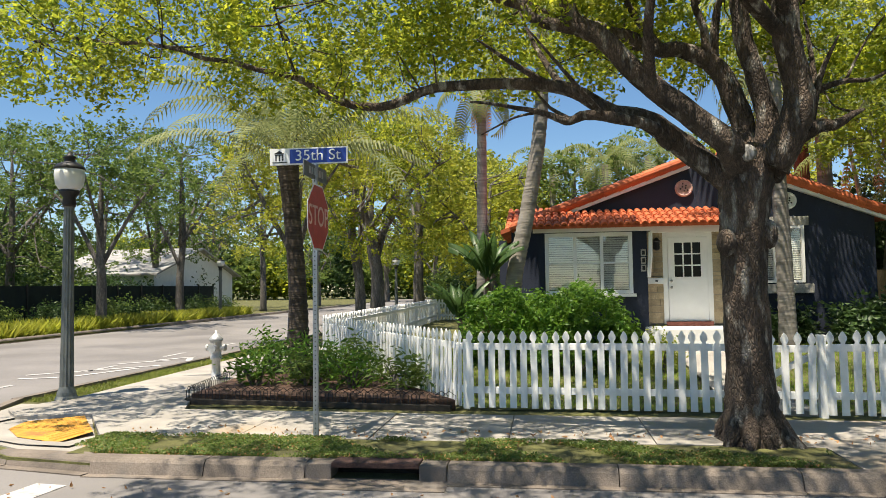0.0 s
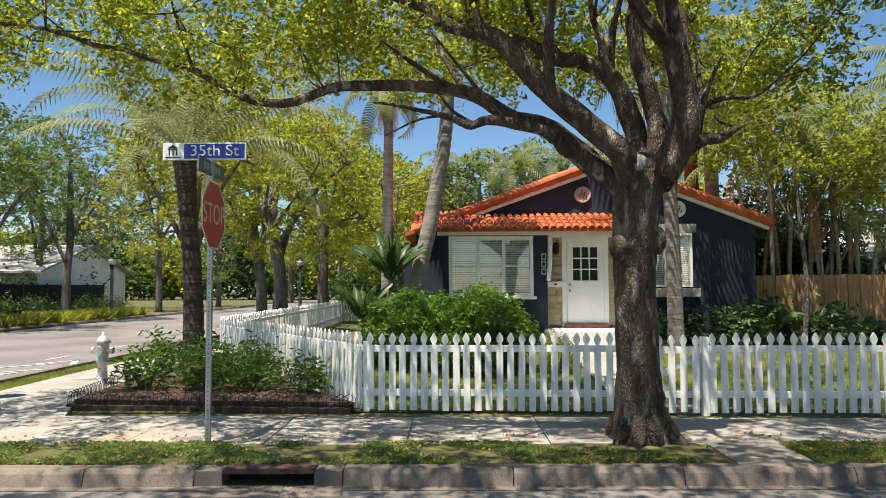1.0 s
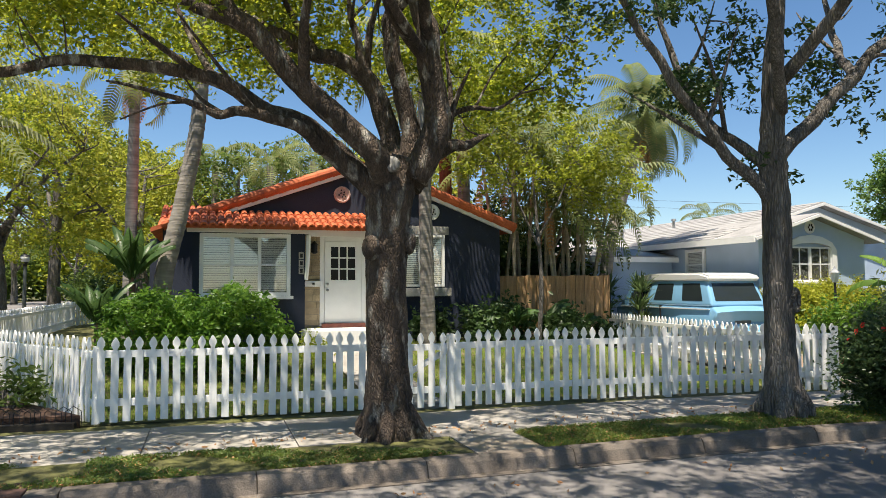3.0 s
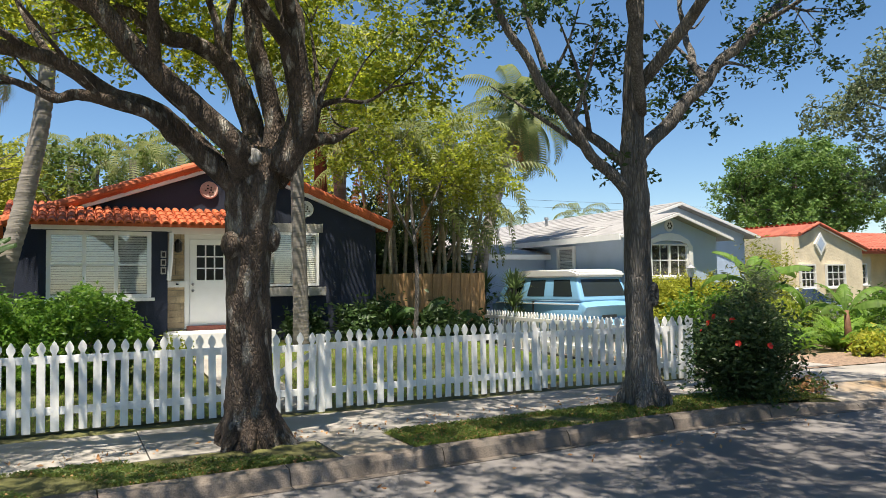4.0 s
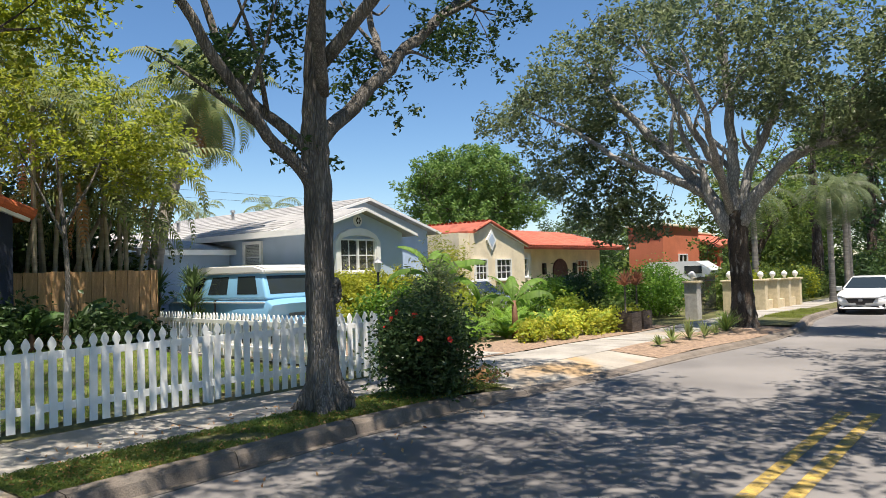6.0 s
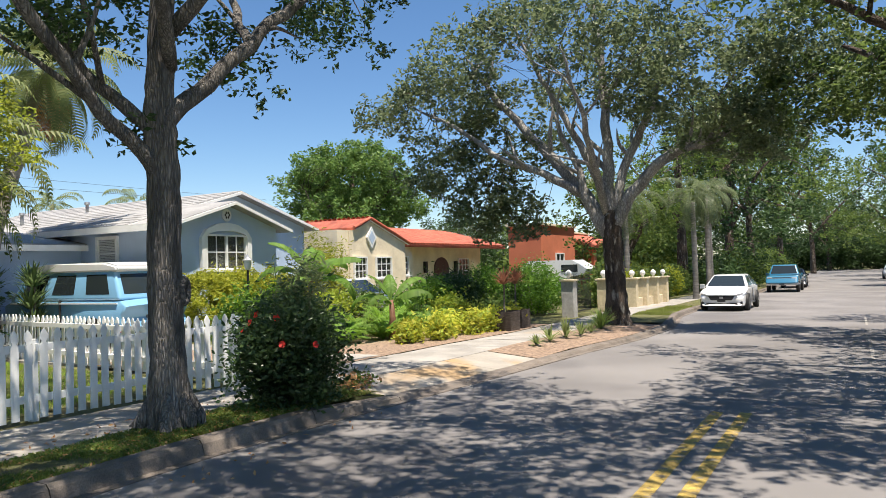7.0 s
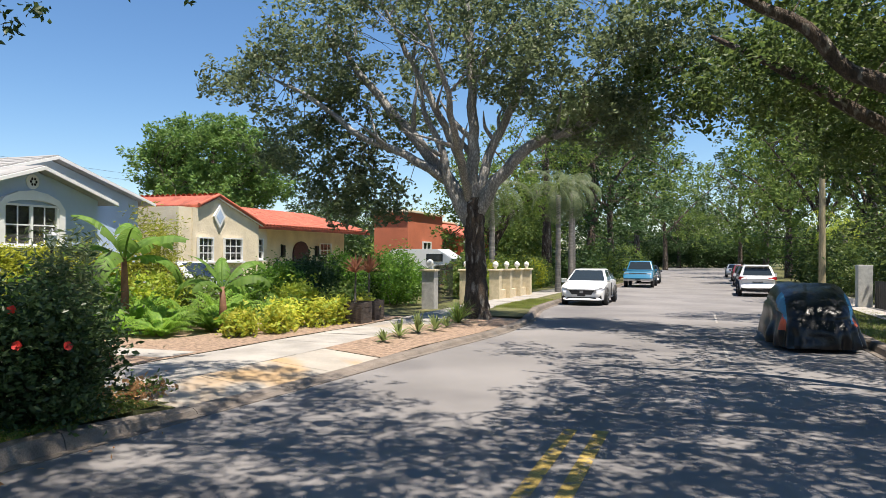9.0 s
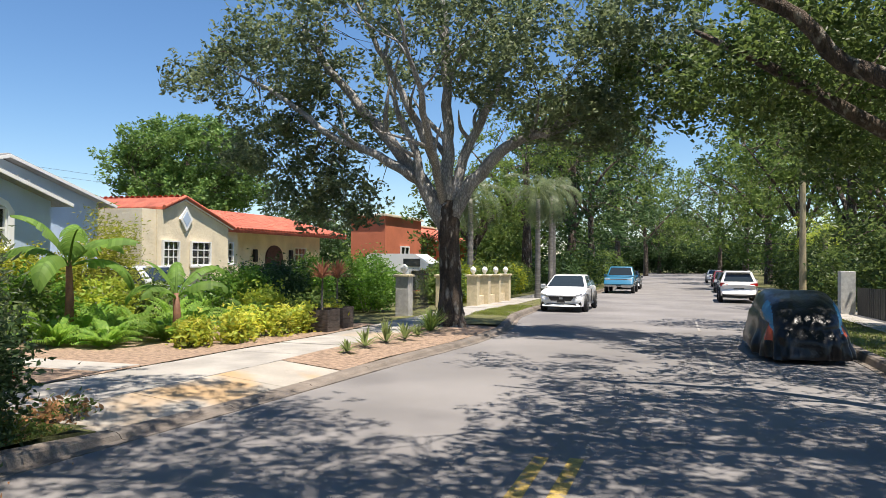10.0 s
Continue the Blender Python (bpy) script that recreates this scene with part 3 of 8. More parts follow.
prism(bm, [(-4.9, 6.9), (-5.6, 7.08), (-6.5, 7.52), (-7.22, 8.22), (-7.72, 9.1), (-7.95, 10.0), (-7.4, 10.0), (-7.0, 8.8), (-6.1, 9.0), (-5.2, 7.74), (-4.9, 7.72)], "z", 0.02, 0.104)
part("apron", bm, CONCRETE, ramp, "pale concrete apron")
bm = bmesh.new()
path = [(-5.15, 7.3, 0.122), (-5.75, 7.36, 0.120), (-6.4, 7.62, 0.118), (-6.9, 8.05, 0.118), (-7.2, 8.45, 0.118), (-7.12, 8.85, 0.13)]
for a, b in zip(path, path[1:]):
    a, b = Vector(a), Vector(b)
    n = Vector((-(b - a).y, (b - a).x, 0)).normalized() * 0.09
    bm.faces.new([bm.verts.new(p + Vector((0, 0, 0.004))) for p in (a + n, a - n, b - n, b + n)])
part("rim", bm, CONCRETE, ramp, "pale concrete rim")

# road markings
PAINT_Y = mat("worn_yellow_road_paint", (0.46, 0.32, 0.08), 0.8, vary=0.3, scale=7, fine=60, bump=0.3, stain=(0.17, 0.15, 0.12), stain_at=0.52, stain_scale=9, space="World")
PAINT_W = mat("worn_white_road_paint", (0.50, 0.49, 0.48), 0.8, vary=0.2, scale=6, fine=60, bump=0.3, stain=(0.25, 0.24, 0.24), stain_at=0.55, stain_scale=5, space="World")


def marking(name, x0, y0, x1, y1, w, material, label):
    a, b = Vector((x0, y0, 0)), Vector((x1, y1, 0))
    n = Vector((-(b - a).y, (b - a).x, 0)).normalized() * w / 2
    bm = bmesh.new()
    bm.faces.new([bm.verts.new(p + Vector((0, 0, 0.005 + drop(p.x)))) for p in (a + n, a - n, b - n, b + n)])
    return tagged(part(name, bm, material), label, "road marking", kind="structure")


marking("center_line", -3.4, 2.75, 10.6, 2.37, 0.13, PAINT_Y, "worn yellow centre line on asphalt")
marking("center_line", -3.4, 2.45, 10.65, 2.07, 0.13, PAINT_Y, "worn yellow centre line on asphalt")
marking("stop_line", -4.9, 2.9, -4.6, 6.2, 0.34, PAINT_W, "faded white stop line across the lane")
for k in range(9):
    marking("lane_dash", -10.25 - 0.02 * k, 11.5 + 3.4 * k, -10.28 - 0.02 * k, 12.7 + 3.4 * k, 0.12, PAINT_W, "white dashed lane line on the side street")
for a in ((-11.2, 14.2, -9.2, 16.2), (-10.1, 13.8, -9.4, 15.6), (-10.9, 13.6, -9.9, 14.0), (-10.5, 16.5, -9.6, 17.4), (-9.0, 17.2, -9.5, 18.3), (-10.0, 17.3, -9.4, 18.3)):
    marking("bicycle_symbol", *a, 0.16, PAINT_W, "white bicycle lane symbol stroke on asphalt")
for k in range(2):
    marking("parking_line", 16 + 9 * k, 0.6 - 0.045 * 9 * k * 0.5, 20.5 + 9 * k, 0.5 - 0.045 * 9 * k * 0.5, 0.06, CONCRETE, "faint pale seam along the street")


# ---------------------------------------------------------------- grass and ground cover
def blades(name, sampler, n, height, label, seed=1, material=None, category="grass"):
    """Short grass as single bent blades."""
    rng = np.random.default_rng(seed)
    c = np.array([sampler(rng) for _ in range(n)])
    h = height * rng.uniform(0.5, 1.4, n)
    a = rng.uniform(0, 6.283, n)
    lean = rng.normal(size=(n, 2)) * 0.5 * h[:, None]
    w = 0.22 * h
    side = np.stack([np.cos(a) * w, np.sin(a) * w, np.zeros(n)], 1)
    tip = c + np.concatenate([lean, h[:, None]], 1)
    v = np.stack([c - side * 0.5, c + side * 0.5, tip], 1).reshape(-1, 3)
    me = bpy.data.meshes.new(name)
    me.from_pydata(v.tolist(), [], np.arange(3 * n).reshape(-1, 3).tolist())
    return tagged(finish(name, me, material or GRASS), label, category, kind="stuff")


for a, b in ((-4.9, 2.74), (3.51, 9.78), (23.0, 75.0)):
    qs = list(np.linspace(a, b, 24))
    strip("verge_soil", lambda q: kerb_y(q) + 0.202, lambda q: sw0(q) - 0.004, qs, 0.146, SOIL_GRASS, "bare brown earth and thin turf of the verge", "verge", steps=4)


def verge(x0, x1):
    def f(rng):
        while True:
            qx = rng.uniform(x0, x1)
            a, b = kerb_y(qx) + 0.2, sw0(qx) + 0.03
            qy = rng.uniform(a, b)
            if noise.noise(Vector((qx * 1.3, qy * 1.3, 3))) > (-0.02 if qx < 3 else -0.3) + rng.uniform(-0.15, 0.15) and (qx - 2.13) ** 2 + (qy - 7.9) ** 2 > 0.55:
                return (qx, qy, 0.145 + drop(qx))
    return f


def lawn_pt(rng):
    qx, qy = rng.uniform(-3.6, 9.7), rng.uniform(10.0, 16.2)
    while qx < -1.1 - (qy - 9.95) * 0.66 or 2.45 < qx < 3.55:
        qx, qy = rng.uniform(-3.6, 9.7), rng.uniform(10.0, 16.2)
    return (qx, qy, ground_z(qx, qy))


blades("verge_grass", verge(-5.0, 2.7), 30000, 0.028, "patchy low green grass on the verge", 3)
blades("verge_grass", verge(3.52, 9.6), 40000, 0.034, "bright mown grass strip on the verge", 4)
blades("verge_grass", verge(27, 34), 6000, 0.06, "green grass strip beside the kerb", 5)
blades("lawn_grass", lawn_pt, 70000, 0.05, "bright green mown lawn grass", 6, leaf_mat("lawn_blade", (0.13, 0.21, 0.03), (0.23, 0.30, 0.05), 0.45))
blades("corner_grass", lambda r: (r.uniform(-8.1, -7.45), r.uniform(10.2, 20), 0.09), 12000, 0.05, "green grass strip beside the side street", 7)
blades("tall_grass", lambda r: (-19.6 - abs(r.normal()) * 1.2, r.uniform(18, 46), 0.08), 14000, 0.5, "tall bright weeds along the far verge", 8, LEAF_YELLOW)
blades("verge_grass", lambda r: ((lambda qx: (qx, kerb_far_y(qx) - r.uniform(0.2, 2.2), 0.09 + drop(qx)))(r.uniform(14, 45))), 16000, 0.06, "green grass verge across the street", 9)



def ground_cover(x0, x1, n, size, material, label, seed, lift=0.03, category="weeds"):
    """Small broad leaves lying low over the verge, in patches."""
    rng = np.random.default_rng(seed)
    pick = verge(x0, x1)
    c = np.array([pick(rng) for _ in range(n)])
    c[:, 2] += 0.01 + rng.uniform(0, lift, n)
    return tagged(leaves("ground_cover", c, size, material, None, rng, kind="stuff", droop=0.0, aspect=0.55), label, category, kind="stuff")


ground_cover(-5.0, 2.7, 17000, 0.034, LEAF_GREEN, "low broad-leaved weeds creeping over the verge", 21)
ground_cover(-5.0, 2.7, 9000, 0.032, LEAF_PALM, "pale sunlit weeds creeping over the verge", 22)
ground_cover(3.52, 9.6, 14000, 0.03, LEAF_GREEN, "low weeds among the verge grass", 23)
ground_cover(-5.0, 2.7, 2600, 0.04, LEAF_DRY, "dry leaf litter on the verge", 24, 0.02, "leaves")
ground_cover(3.55, 9.6, 1800, 0.04, LEAF_DRY, "dry leaf litter among the verge grass", 25, 0.02, "leaves")
bank = bmesh.new()
prism(bank, [(9.3, kerb_y(9.3) + 0.19), (9.84, kerb_y(9.84) + 0.19), (9.84, sw0(9.84)), (9.3, sw0(9.3))], "z", 0.0, 0.149)
for v in bank.verts:
    if v.co.x > 9.6 and v.co.z > 0.1 and v.co.y < 7.0:
        v.co.z = 0.085
tagged(part("verge_bank", bank, SOIL_GRASS), "worn soil bank where the verge meets the driveway", "verge", kind="structure")

# ---------------------------------------------------------------- picket fences
def picket_mesh(h, w=0.085, t=0.02):
    half = [(w / 2, 0), (w / 2, h - 0.19), (w * 0.26, h - 0.165), (w * 0.26, h - 0.15), (w * 0.52, h - 0.105), (w * 0.50, h - 0.07), (w * 0.2, h - 0.02), (0, h)]
    out = half + [(-x, z) for x, z in half[-2::-1]]
    bm = prism(bmesh.new(), out, "y", -t / 2, t / 2)
    bmesh.ops.recalc_face_normals(bm, faces=bm.faces)
    me = bpy.data.meshes.new("picket")
    bm.to_mesh(me)
    bm.free()
    me.materials.append(PICKET_WHITE)
    return me


PICKETS = {}


def fence(a, b, h, label, spacing=0.146, post=True, out=-1, z=None, seed=1, name="picket_fence", brace=False, w=0.09):
    """A run of pickets on two rails from a to b; out: on which side of the rails the pickets stand."""
    rr = random.Random(seed)
    a, b = Vector((*a, 0)), Vector((*b, 0))
    d = b - a
    yaw = math.atan2(d.y, d.x)
    z = z or (lambda p: 0.115)
    root = thing(name, (a.x, a.y, z(a)), label, "fence", "white picket fence runs")
    root.rotation_euler = (0, 0, yaw)
    length = d.length
    slope = (z(b) - z(a)) / length
    me = PICKETS.setdefault((h, w), picket_mesh(h, w))
    n = int(length / spacing)
    for i in range(n):
        u = (i + 0.5) * length / n
        p = new("picket", me)
        p.parent = root
        p.location = (u, out * 0.032, slope * u + 0.02 + rr.uniform(-0.008, 0.008))
        p.rotation_euler = (rr.uniform(-0.012, 0.012), rr.uniform(-0.014, 0.014), 0)
    for hz in (0.2, 0.77) if h > 0.9 else (0.18, 0.6):
        bm = box(bmesh.new(), 0.004, length - 0.004, -0.02, 0.02, hz * h, hz * h + 0.09, 0.004)
        for v in bm.verts:
            v.co.z += slope * v.co.x
        part("rail", bm, PICKET_WHITE, root)
    if brace:
        bm = bmesh.new()
        box(bm, 0, math.hypot(length, 0.55), 0.022, 0.05, -0.04, 0.04, 0, pose(0, 0, 0.28, 0, -math.degrees(math.atan2(0.5, length)), 0))
        part("brace", bm, PICKET_WHITE, root)
    if post:
        bm = box(bmesh.new(), -0.045, 0.045, 0.022, 0.11, -0.15, h - 0.10, 0.006)
        part("post", bm, PICKET_WHITE, root)
    return root


fence((-1.1, 9.95), (2.42, 9.71), 1.05, "white picket fence with pointed pickets beside the pavement", seed=2)
fence((2.47, 9.70), (3.40, 9.64), 1.03, "white picket gate with a diagonal brace", name="picket_gate", post=False, seed=3, brace=True)
fence((3.47, 9.62), (6.90, 9.47), 1.05, "white picket fence between the gate and corner", seed=4)
fence((6.93, 9.47), (9.78, 9.08), 1.05, "white picket fence by the driveway", seed=5)
fence((-4.95, 15.7), (-1.13, 9.98), 1.05, "white picket fence slanting behind the planting bed", seed=6)
fence((-5.4, 36), (-4.97, 15.75), 1.05, "long white picket fence along the side street", seed=7)
fence((-5.35, 36.05), (-2.0, 36.3), 1.05, "white picket fence closing the back yard", seed=8, out=-1)
fence((9.8, 9.1), (10.75, 17.4), 0.92, "lower white picket fence along the driveway", seed=9, out=-1, spacing=0.16)
slab("gate_post", 3.41, 3.50, 9.60, 9.70, 0.05, 1.13, PICKET_WHITE, bevel=0.008)
tagged(bpy.data.objects["gate_post"], "square white painted wooden gate post", "post")
slab("corner_post", 9.75, 9.84, 9.06, 9.15, 0.02, 1.13, PICKET_WHITE, bevel=0.008)
tagged(bpy.data.objects["corner_post"], "square white painted corner fence post", "post")

WOOD = mat("stained_cedar_board", (0.42, 0.25, 0.12), 0.8, vary=0.25, scale=3, fine=30, bump=0.4, stretch=(6, 6, 0.5), random_hue=0.25)
bf = thing("board_fence", (0, 0, 0), "tall brown cedar board fence between the houses", "fence")
bm = box(bmesh.new(), -0.07, 0.07, -0.012, 0.012, 0, 1.95)
board = bpy.data.meshes.new("board")
bm.to_mesh(board)
bm.free()
board.materials.append(WOOD)
rr = random.Random(4)
for i in range(23):
    o = new("board", board)
    o.parent = bf
    o.location = (7.5 + 0.147 * i, 17.55 + 0.02 * (i % 2), 0.12 + rr.uniform(-0.015, 0.015))
for i in range(14):
    o = new("board", board)
    o.parent = bf
    o.location = (10.86, 17.65 + 0.147 * i, 0.12 + rr.uniform(-0.015, 0.015))
    o.rotation_euler = (0, 0, math.pi / 2)

# ---------------------------------------------------------------- windows and roofs
BLIND = mat("white_blind_slat", (0.60, 0.60, 0.54), 0.6, vary=0.05, bump=0.0)
# Dark colour stands for the shade of the rooms, which are not built.
ROOM = mat("room_shade", (0.05, 0.05, 0.05), 0.9, vary=0.2)


def window(root, x0, x1, z0, z1, y, cols=1, rows=1, frame_w=0.07, blinds=True, panes=(1, 1), sill=True, trim=WHITE, name="window"):
    """A window in a wall that faces -y, its outer face at y, with bars, panes and blinds; columns are sashes."""
    y -= 0.078
    w = part(name, box(bmesh.new(), x0, x1, y + 0.06, y + 0.07, z0, z1), ROOM, root, "dark panel standing for the dim interior behind the glass")
    bm = bmesh.new()
    box(bm, x0 - frame_w, x0, y - 0.03, y + 0.06, z0 - frame_w, z1 + frame_w)
    box(bm, x1, x1 + frame_w, y - 0.03, y + 0.06, z0 - frame_w, z1 + frame_w)
    box(bm, x0, x1, y - 0.03, y + 0.06, z1, z1 + frame_w)
    box(bm, x0, x1, y - 0.03, y + 0.06, z0 - frame_w, z0)
    cw = (x1 - x0) / cols
    for i in range(1, cols):
        box(bm, x0 + cw * i - 0.035, x0 + cw * i + 0.035, y - 0.02, y + 0.055, z0, z1)
    part("frame", bm, trim, w)
    for i in range(cols):
        a, b = x0 + cw * i + (0.035 if i else 0), x0 + cw * (i + 1) - (0.035 if i < cols - 1 else 0)
        part("pane", box(bmesh.new(), a, b, y + 0.02, y + 0.026, z0, z1), GLASS, w).visible_shadow = False
        bm = bmesh.new()
        for k in range(1, panes[0]):
            u = a + (b - a) * k / panes[0]
            box(bm, u - 0.015, u + 0.015, y, y + 0.018, z0, z1)
        for k in range(1, panes[1]):
            u = z0 + (z1 - z0) * k / panes[1]
            box(bm, a, b, y - 0.002, y + 0.016, u - 0.018, u + 0.018)
        if bm.verts:
            part("glazing_bar", bm, trim, w)
        else:
            bm.free()
        if blinds:
            bm = bmesh.new()
            k = z0 + 0.02
            while k < z1 - 0.01:
                v = [bm.verts.new(p) for p in ((a, y + 0.032, k), (b, y + 0.032, k), (b, y + 0.050, k + 0.041), (a, y + 0.050, k + 0.041))]
                bm.faces.new(v)
                k += 0.05
            part("blind", bm, BLIND, w, "closed white slatted blind")
    if sill:
        part("sill", box(bmesh.new(), x0 - frame_w - 0.06, x1 + frame_w + 0.06, y - 0.10, y - 0.002, z0 - frame_w - 0.07, z0 - frame_w - 0.003, 0.01), trim, w)
    return w


def tile_row(root, a, b, down, rows, material, r=0.085, step=0.36, rise=0.0, name="roof_tile", eave=True, seed=1, cap=300):
    """Barrel tiles over the quad that starts at the ridge line a-b and runs along 'down'; curved covers side by side, row under row."""
    rr = random.Random(seed)
    a, b, down = Vector(a), Vector(b), Vector(down)
    along = b - a
    n = max(1, int(along.length / (2.25 * r)))
    dirn = down.normalized()
    ux = along.normalized()
    up = ux.cross(dirn)
    if up.z < 0:
        up = -up
    length = down.length
    bm = bmesh.new()
    ln = length / rows
    prof = [(-r, -0.01), (-r * 0.72, r * 0.55), (0, r * 0.82), (r * 0.72, r * 0.55), (r, -0.01)]
    out = [bm.verts.new(ux * x * 0.92 + up * z) for x, z in prof]
    low = [bm.verts.new(ux * x * 1.05 + up * (z + 0.018) + dirn * (ln + 0.05)) for x, z in prof]
    out2 = [bm.verts.new(ux * x * 0.88 + up * (z - 0.016) + dirn * (ln + 0.05)) for x, z in prof]
    for i in range(4):
        bm.faces.new((out[i], out[i + 1], low[i + 1], low[i]))
        bm.faces.new((low[i], low[i + 1], out2[i + 1], out2[i]))
    me = bpy.data.meshes.new(name)
    bmesh.ops.recalc_face_normals(bm, faces=bm.faces)
    bm.to_mesh(me)
    bm.free()
    me.materials.append(material)
    count = 0
    rest = []
    for j in reversed(range(rows)):
        for i in range(n):
            p = a + along * (i + 0.5) / n + dirn * ln * j + up * (0.01 + rr.uniform(-0.006, 0.006))
            if count < cap:
                o = new(name, me)
                o.parent, o.location = root, p
                o.rotation_euler = (0, 0, rr.uniform(-0.02, 0.02))
                count += 1
            else:
                rest.append(p)
    if rest:
        base_v = np.array([v.co[:] for v in me.vertices])
        base_f = [list(p.vertices) for p in me.polygons]
        vs, fs = [], []
        for p in rest:
            o = len(vs)
            vs += (base_v + np.array(p)).tolist()
            fs += [[k + o for k in f] for f in base_f]
        m2 = bpy.data.meshes.new("roof_tiles")
        m2.from_pydata(vs, [], fs)
        ob = finish("roof_tiles", m2, material, root)
        ob["kind"] = "stuff"


# ---------------------------------------------------------------- the navy cottage
house = thing("navy_house", (0, 0, 0), "navy stucco cottage with an orange barrel tile roof", "house")
Y0 = 17.2
part("wall", prism(bmesh.new(), [(-0.75, 0.0), (7.4, 0.0), (7.4, 3.32), (5.56, 4.05), (3.75, 4.72), (3.2, 4.5), (-0.75, 3.1)], "y", Y0, 28), NAVY, house)
part("bay_wall", box(bmesh.new(), -0.1, 2.28, 16.25, Y0 - 0.003, 0.0, 3.0), NAVY, house, "navy bay with wide windows")
bm = bmesh.new()
box(bm, -0.22, 2.36, 16.12, 16.247, 2.98, 3.14, 0.01)
box(bm, 2.36, 4.2, 16.2, 16.30, 2.93, 3.10, 0.01)
part("fascia", bm, WHITE, house, "white timber fascia under the tiles")
bm = bmesh.new()
prism(bm, [(15.95, 3.05), (15.95, 3.12), (Y0, 3.52), (Y0, 3.45)], "x", -0.3, 4.35)
part("awning_roof", bm, TILE, house)
part("soffit", box(bmesh.new(), 2.28, 4.25, 16.3, Y0, 3.0, 3.04), WHITE, house)
tile_row(house, (-0.3, Y0 - 0.02, 3.52), (4.35, Y0 - 0.02, 3.52), (0, -1.28, -0.42), 4, TILE, seed=3, r=0.074)
# roof planes and tiled verges
for pts in ([(3.2, 4.52), (3.2, 4.62), (-1.0, 3.13), (-1.0, 3.03)], [(3.75, 4.74), (3.75, 4.84), (7.75, 3.28), (7.75, 3.18)]):
    part("roof", prism(bmesh.new(), pts, "y", Y0 - 0.12, 28.3), TILE, house)


def verge_tiles(root, a, b, y, n, material=TILE, r=0.13, board=0.1):
    """Round cap tiles lapped down a gable edge, with a white board under them."""
    a, b = Vector((a[0], y, a[1])), Vector((b[0], y, b[1]))
    d = (b - a) / n
    me = None
    for i in range(n):
        if me is None:
            bm = tube(bmesh.new(), [Vector((0, 0, 0)), d * 1.12], [r * 0.88, r], 12)
            me = bpy.data.meshes.new("verge_tile")
            bm.to_mesh(me)
            bm.free()
            me.materials.append(material)
        o = new("verge_tile", me)
        o.parent, o.location = root, a + d * i
    dn = d.normalized()
    n2 = Vector((-dn.z, 0, dn.x))
    if n2.z < 0:
        n2 = -n2
    bm = bmesh.new()
    q = [a - n2 * 0.09, b - n2 * 0.09, b - n2 * (0.09 + board), a - n2 * (0.09 + board)]
    prism(bm, [(p.x, p.z) for p in q], "y", y - 0.03, y + 0.08)
    part("verge_board", bm, WHITE, root)


verge_tiles(house, (3.35, 4.66), (-0.72, 3.2), Y0 - 0.1, 13)
verge_tiles(house, (4.0, 4.76), (7.75, 3.32), Y0 - 0.1, 12)
part("rear_wing_wall", box(bmesh.new(), -1.25, -0.76, 20.6, 27.5, 0.0, 3.1), NAVY, house)
part("rear_wing_roof", prism(bmesh.new(), [(20.2, 3.1), (20.2, 3.2), (23.4, 4.25), (23.4, 4.15)], "x", -1.1, 1.2), TILE, house)
tile_row(house, (-1.1, 23.3, 4.25), (1.2, 23.3, 4.25), (0, -3.1, -1.04), 6, TILE, seed=5)
# gable ornaments
ROSE = mat("pink_cast_stone", (0.62, 0.42, 0.36), 0.8, vary=0.15, scale=12, bump=0.4)
for (vx, vz, m_) in ((3.28, 4.02, ROSE), (5.55, 3.66, WHITE)):
    bm = bmesh.new()
    lathe(bm, [(0.2, -0.02), (0.2, 0.03), (0.17, 0.045), (0.15, 0.03), (0.02, 0.03)], 28)
    bmesh.ops.transform(bm, matrix=pose(vx, Y0 - 0.02, vz, 90), verts=bm.verts)
    med = part("vent_medallion", bm, m_, house, "round cast gable vent")
    # Dark beads on the face give the shade of the vent openings.
    bm = bmesh.new()
    for k in range(7):
        aa = k * 2.4
        rr_ = 0.035 + 0.012 * k
        bmesh.ops.create_icosphere(bm, subdivisions=1, radius=0.022, matrix=Matrix.Translation((vx + rr_ * math.cos(aa), Y0 - 0.065, vz + rr_ * math.sin(aa))))
    part("vent_hole", bm, DARK, med)
window(house, 0.12, 1.87, 1.68, 2.88, 16.25, cols=3, frame_w=0.08, panes=(1, 2))
window(house, 4.66, 5.80, 1.85, 3.02, Y0, cols=2, frame_w=0.06, panes=(1, 1), sill=False)
part("lintel", box(bmesh.new(), 4.5, 5.98, Y0 - 0.07, Y0 - 0.003, 3.09, 3.30, 0.015), mat("grey_cast_stone", (0.42, 0.40, 0.36), 0.85, vary=0.2, bump=0.4), house)
part("sill", box(bmesh.new(), 4.5, 6.02, Y0 - 0.17, Y0 - 0.003, 1.55, 1.76, 0.02), bpy.data.materials["grey_cast_stone"], house)
# stone cladding round the door
STONE = mat("honey_ledge_stone", (0.42, 0.33, 0.21), 0.85, vary=0.25, scale=5, fine=40, bump=0.6, random_hue=0.35)
part("door_wall", box(bmesh.new(), 2.283, 4.3, 16.62, Y0 - 0.003, 0.0, 3.0), mat("mortar", (0.30, 0.27, 0.22), 0.9), house)
rr = random.Random(9)
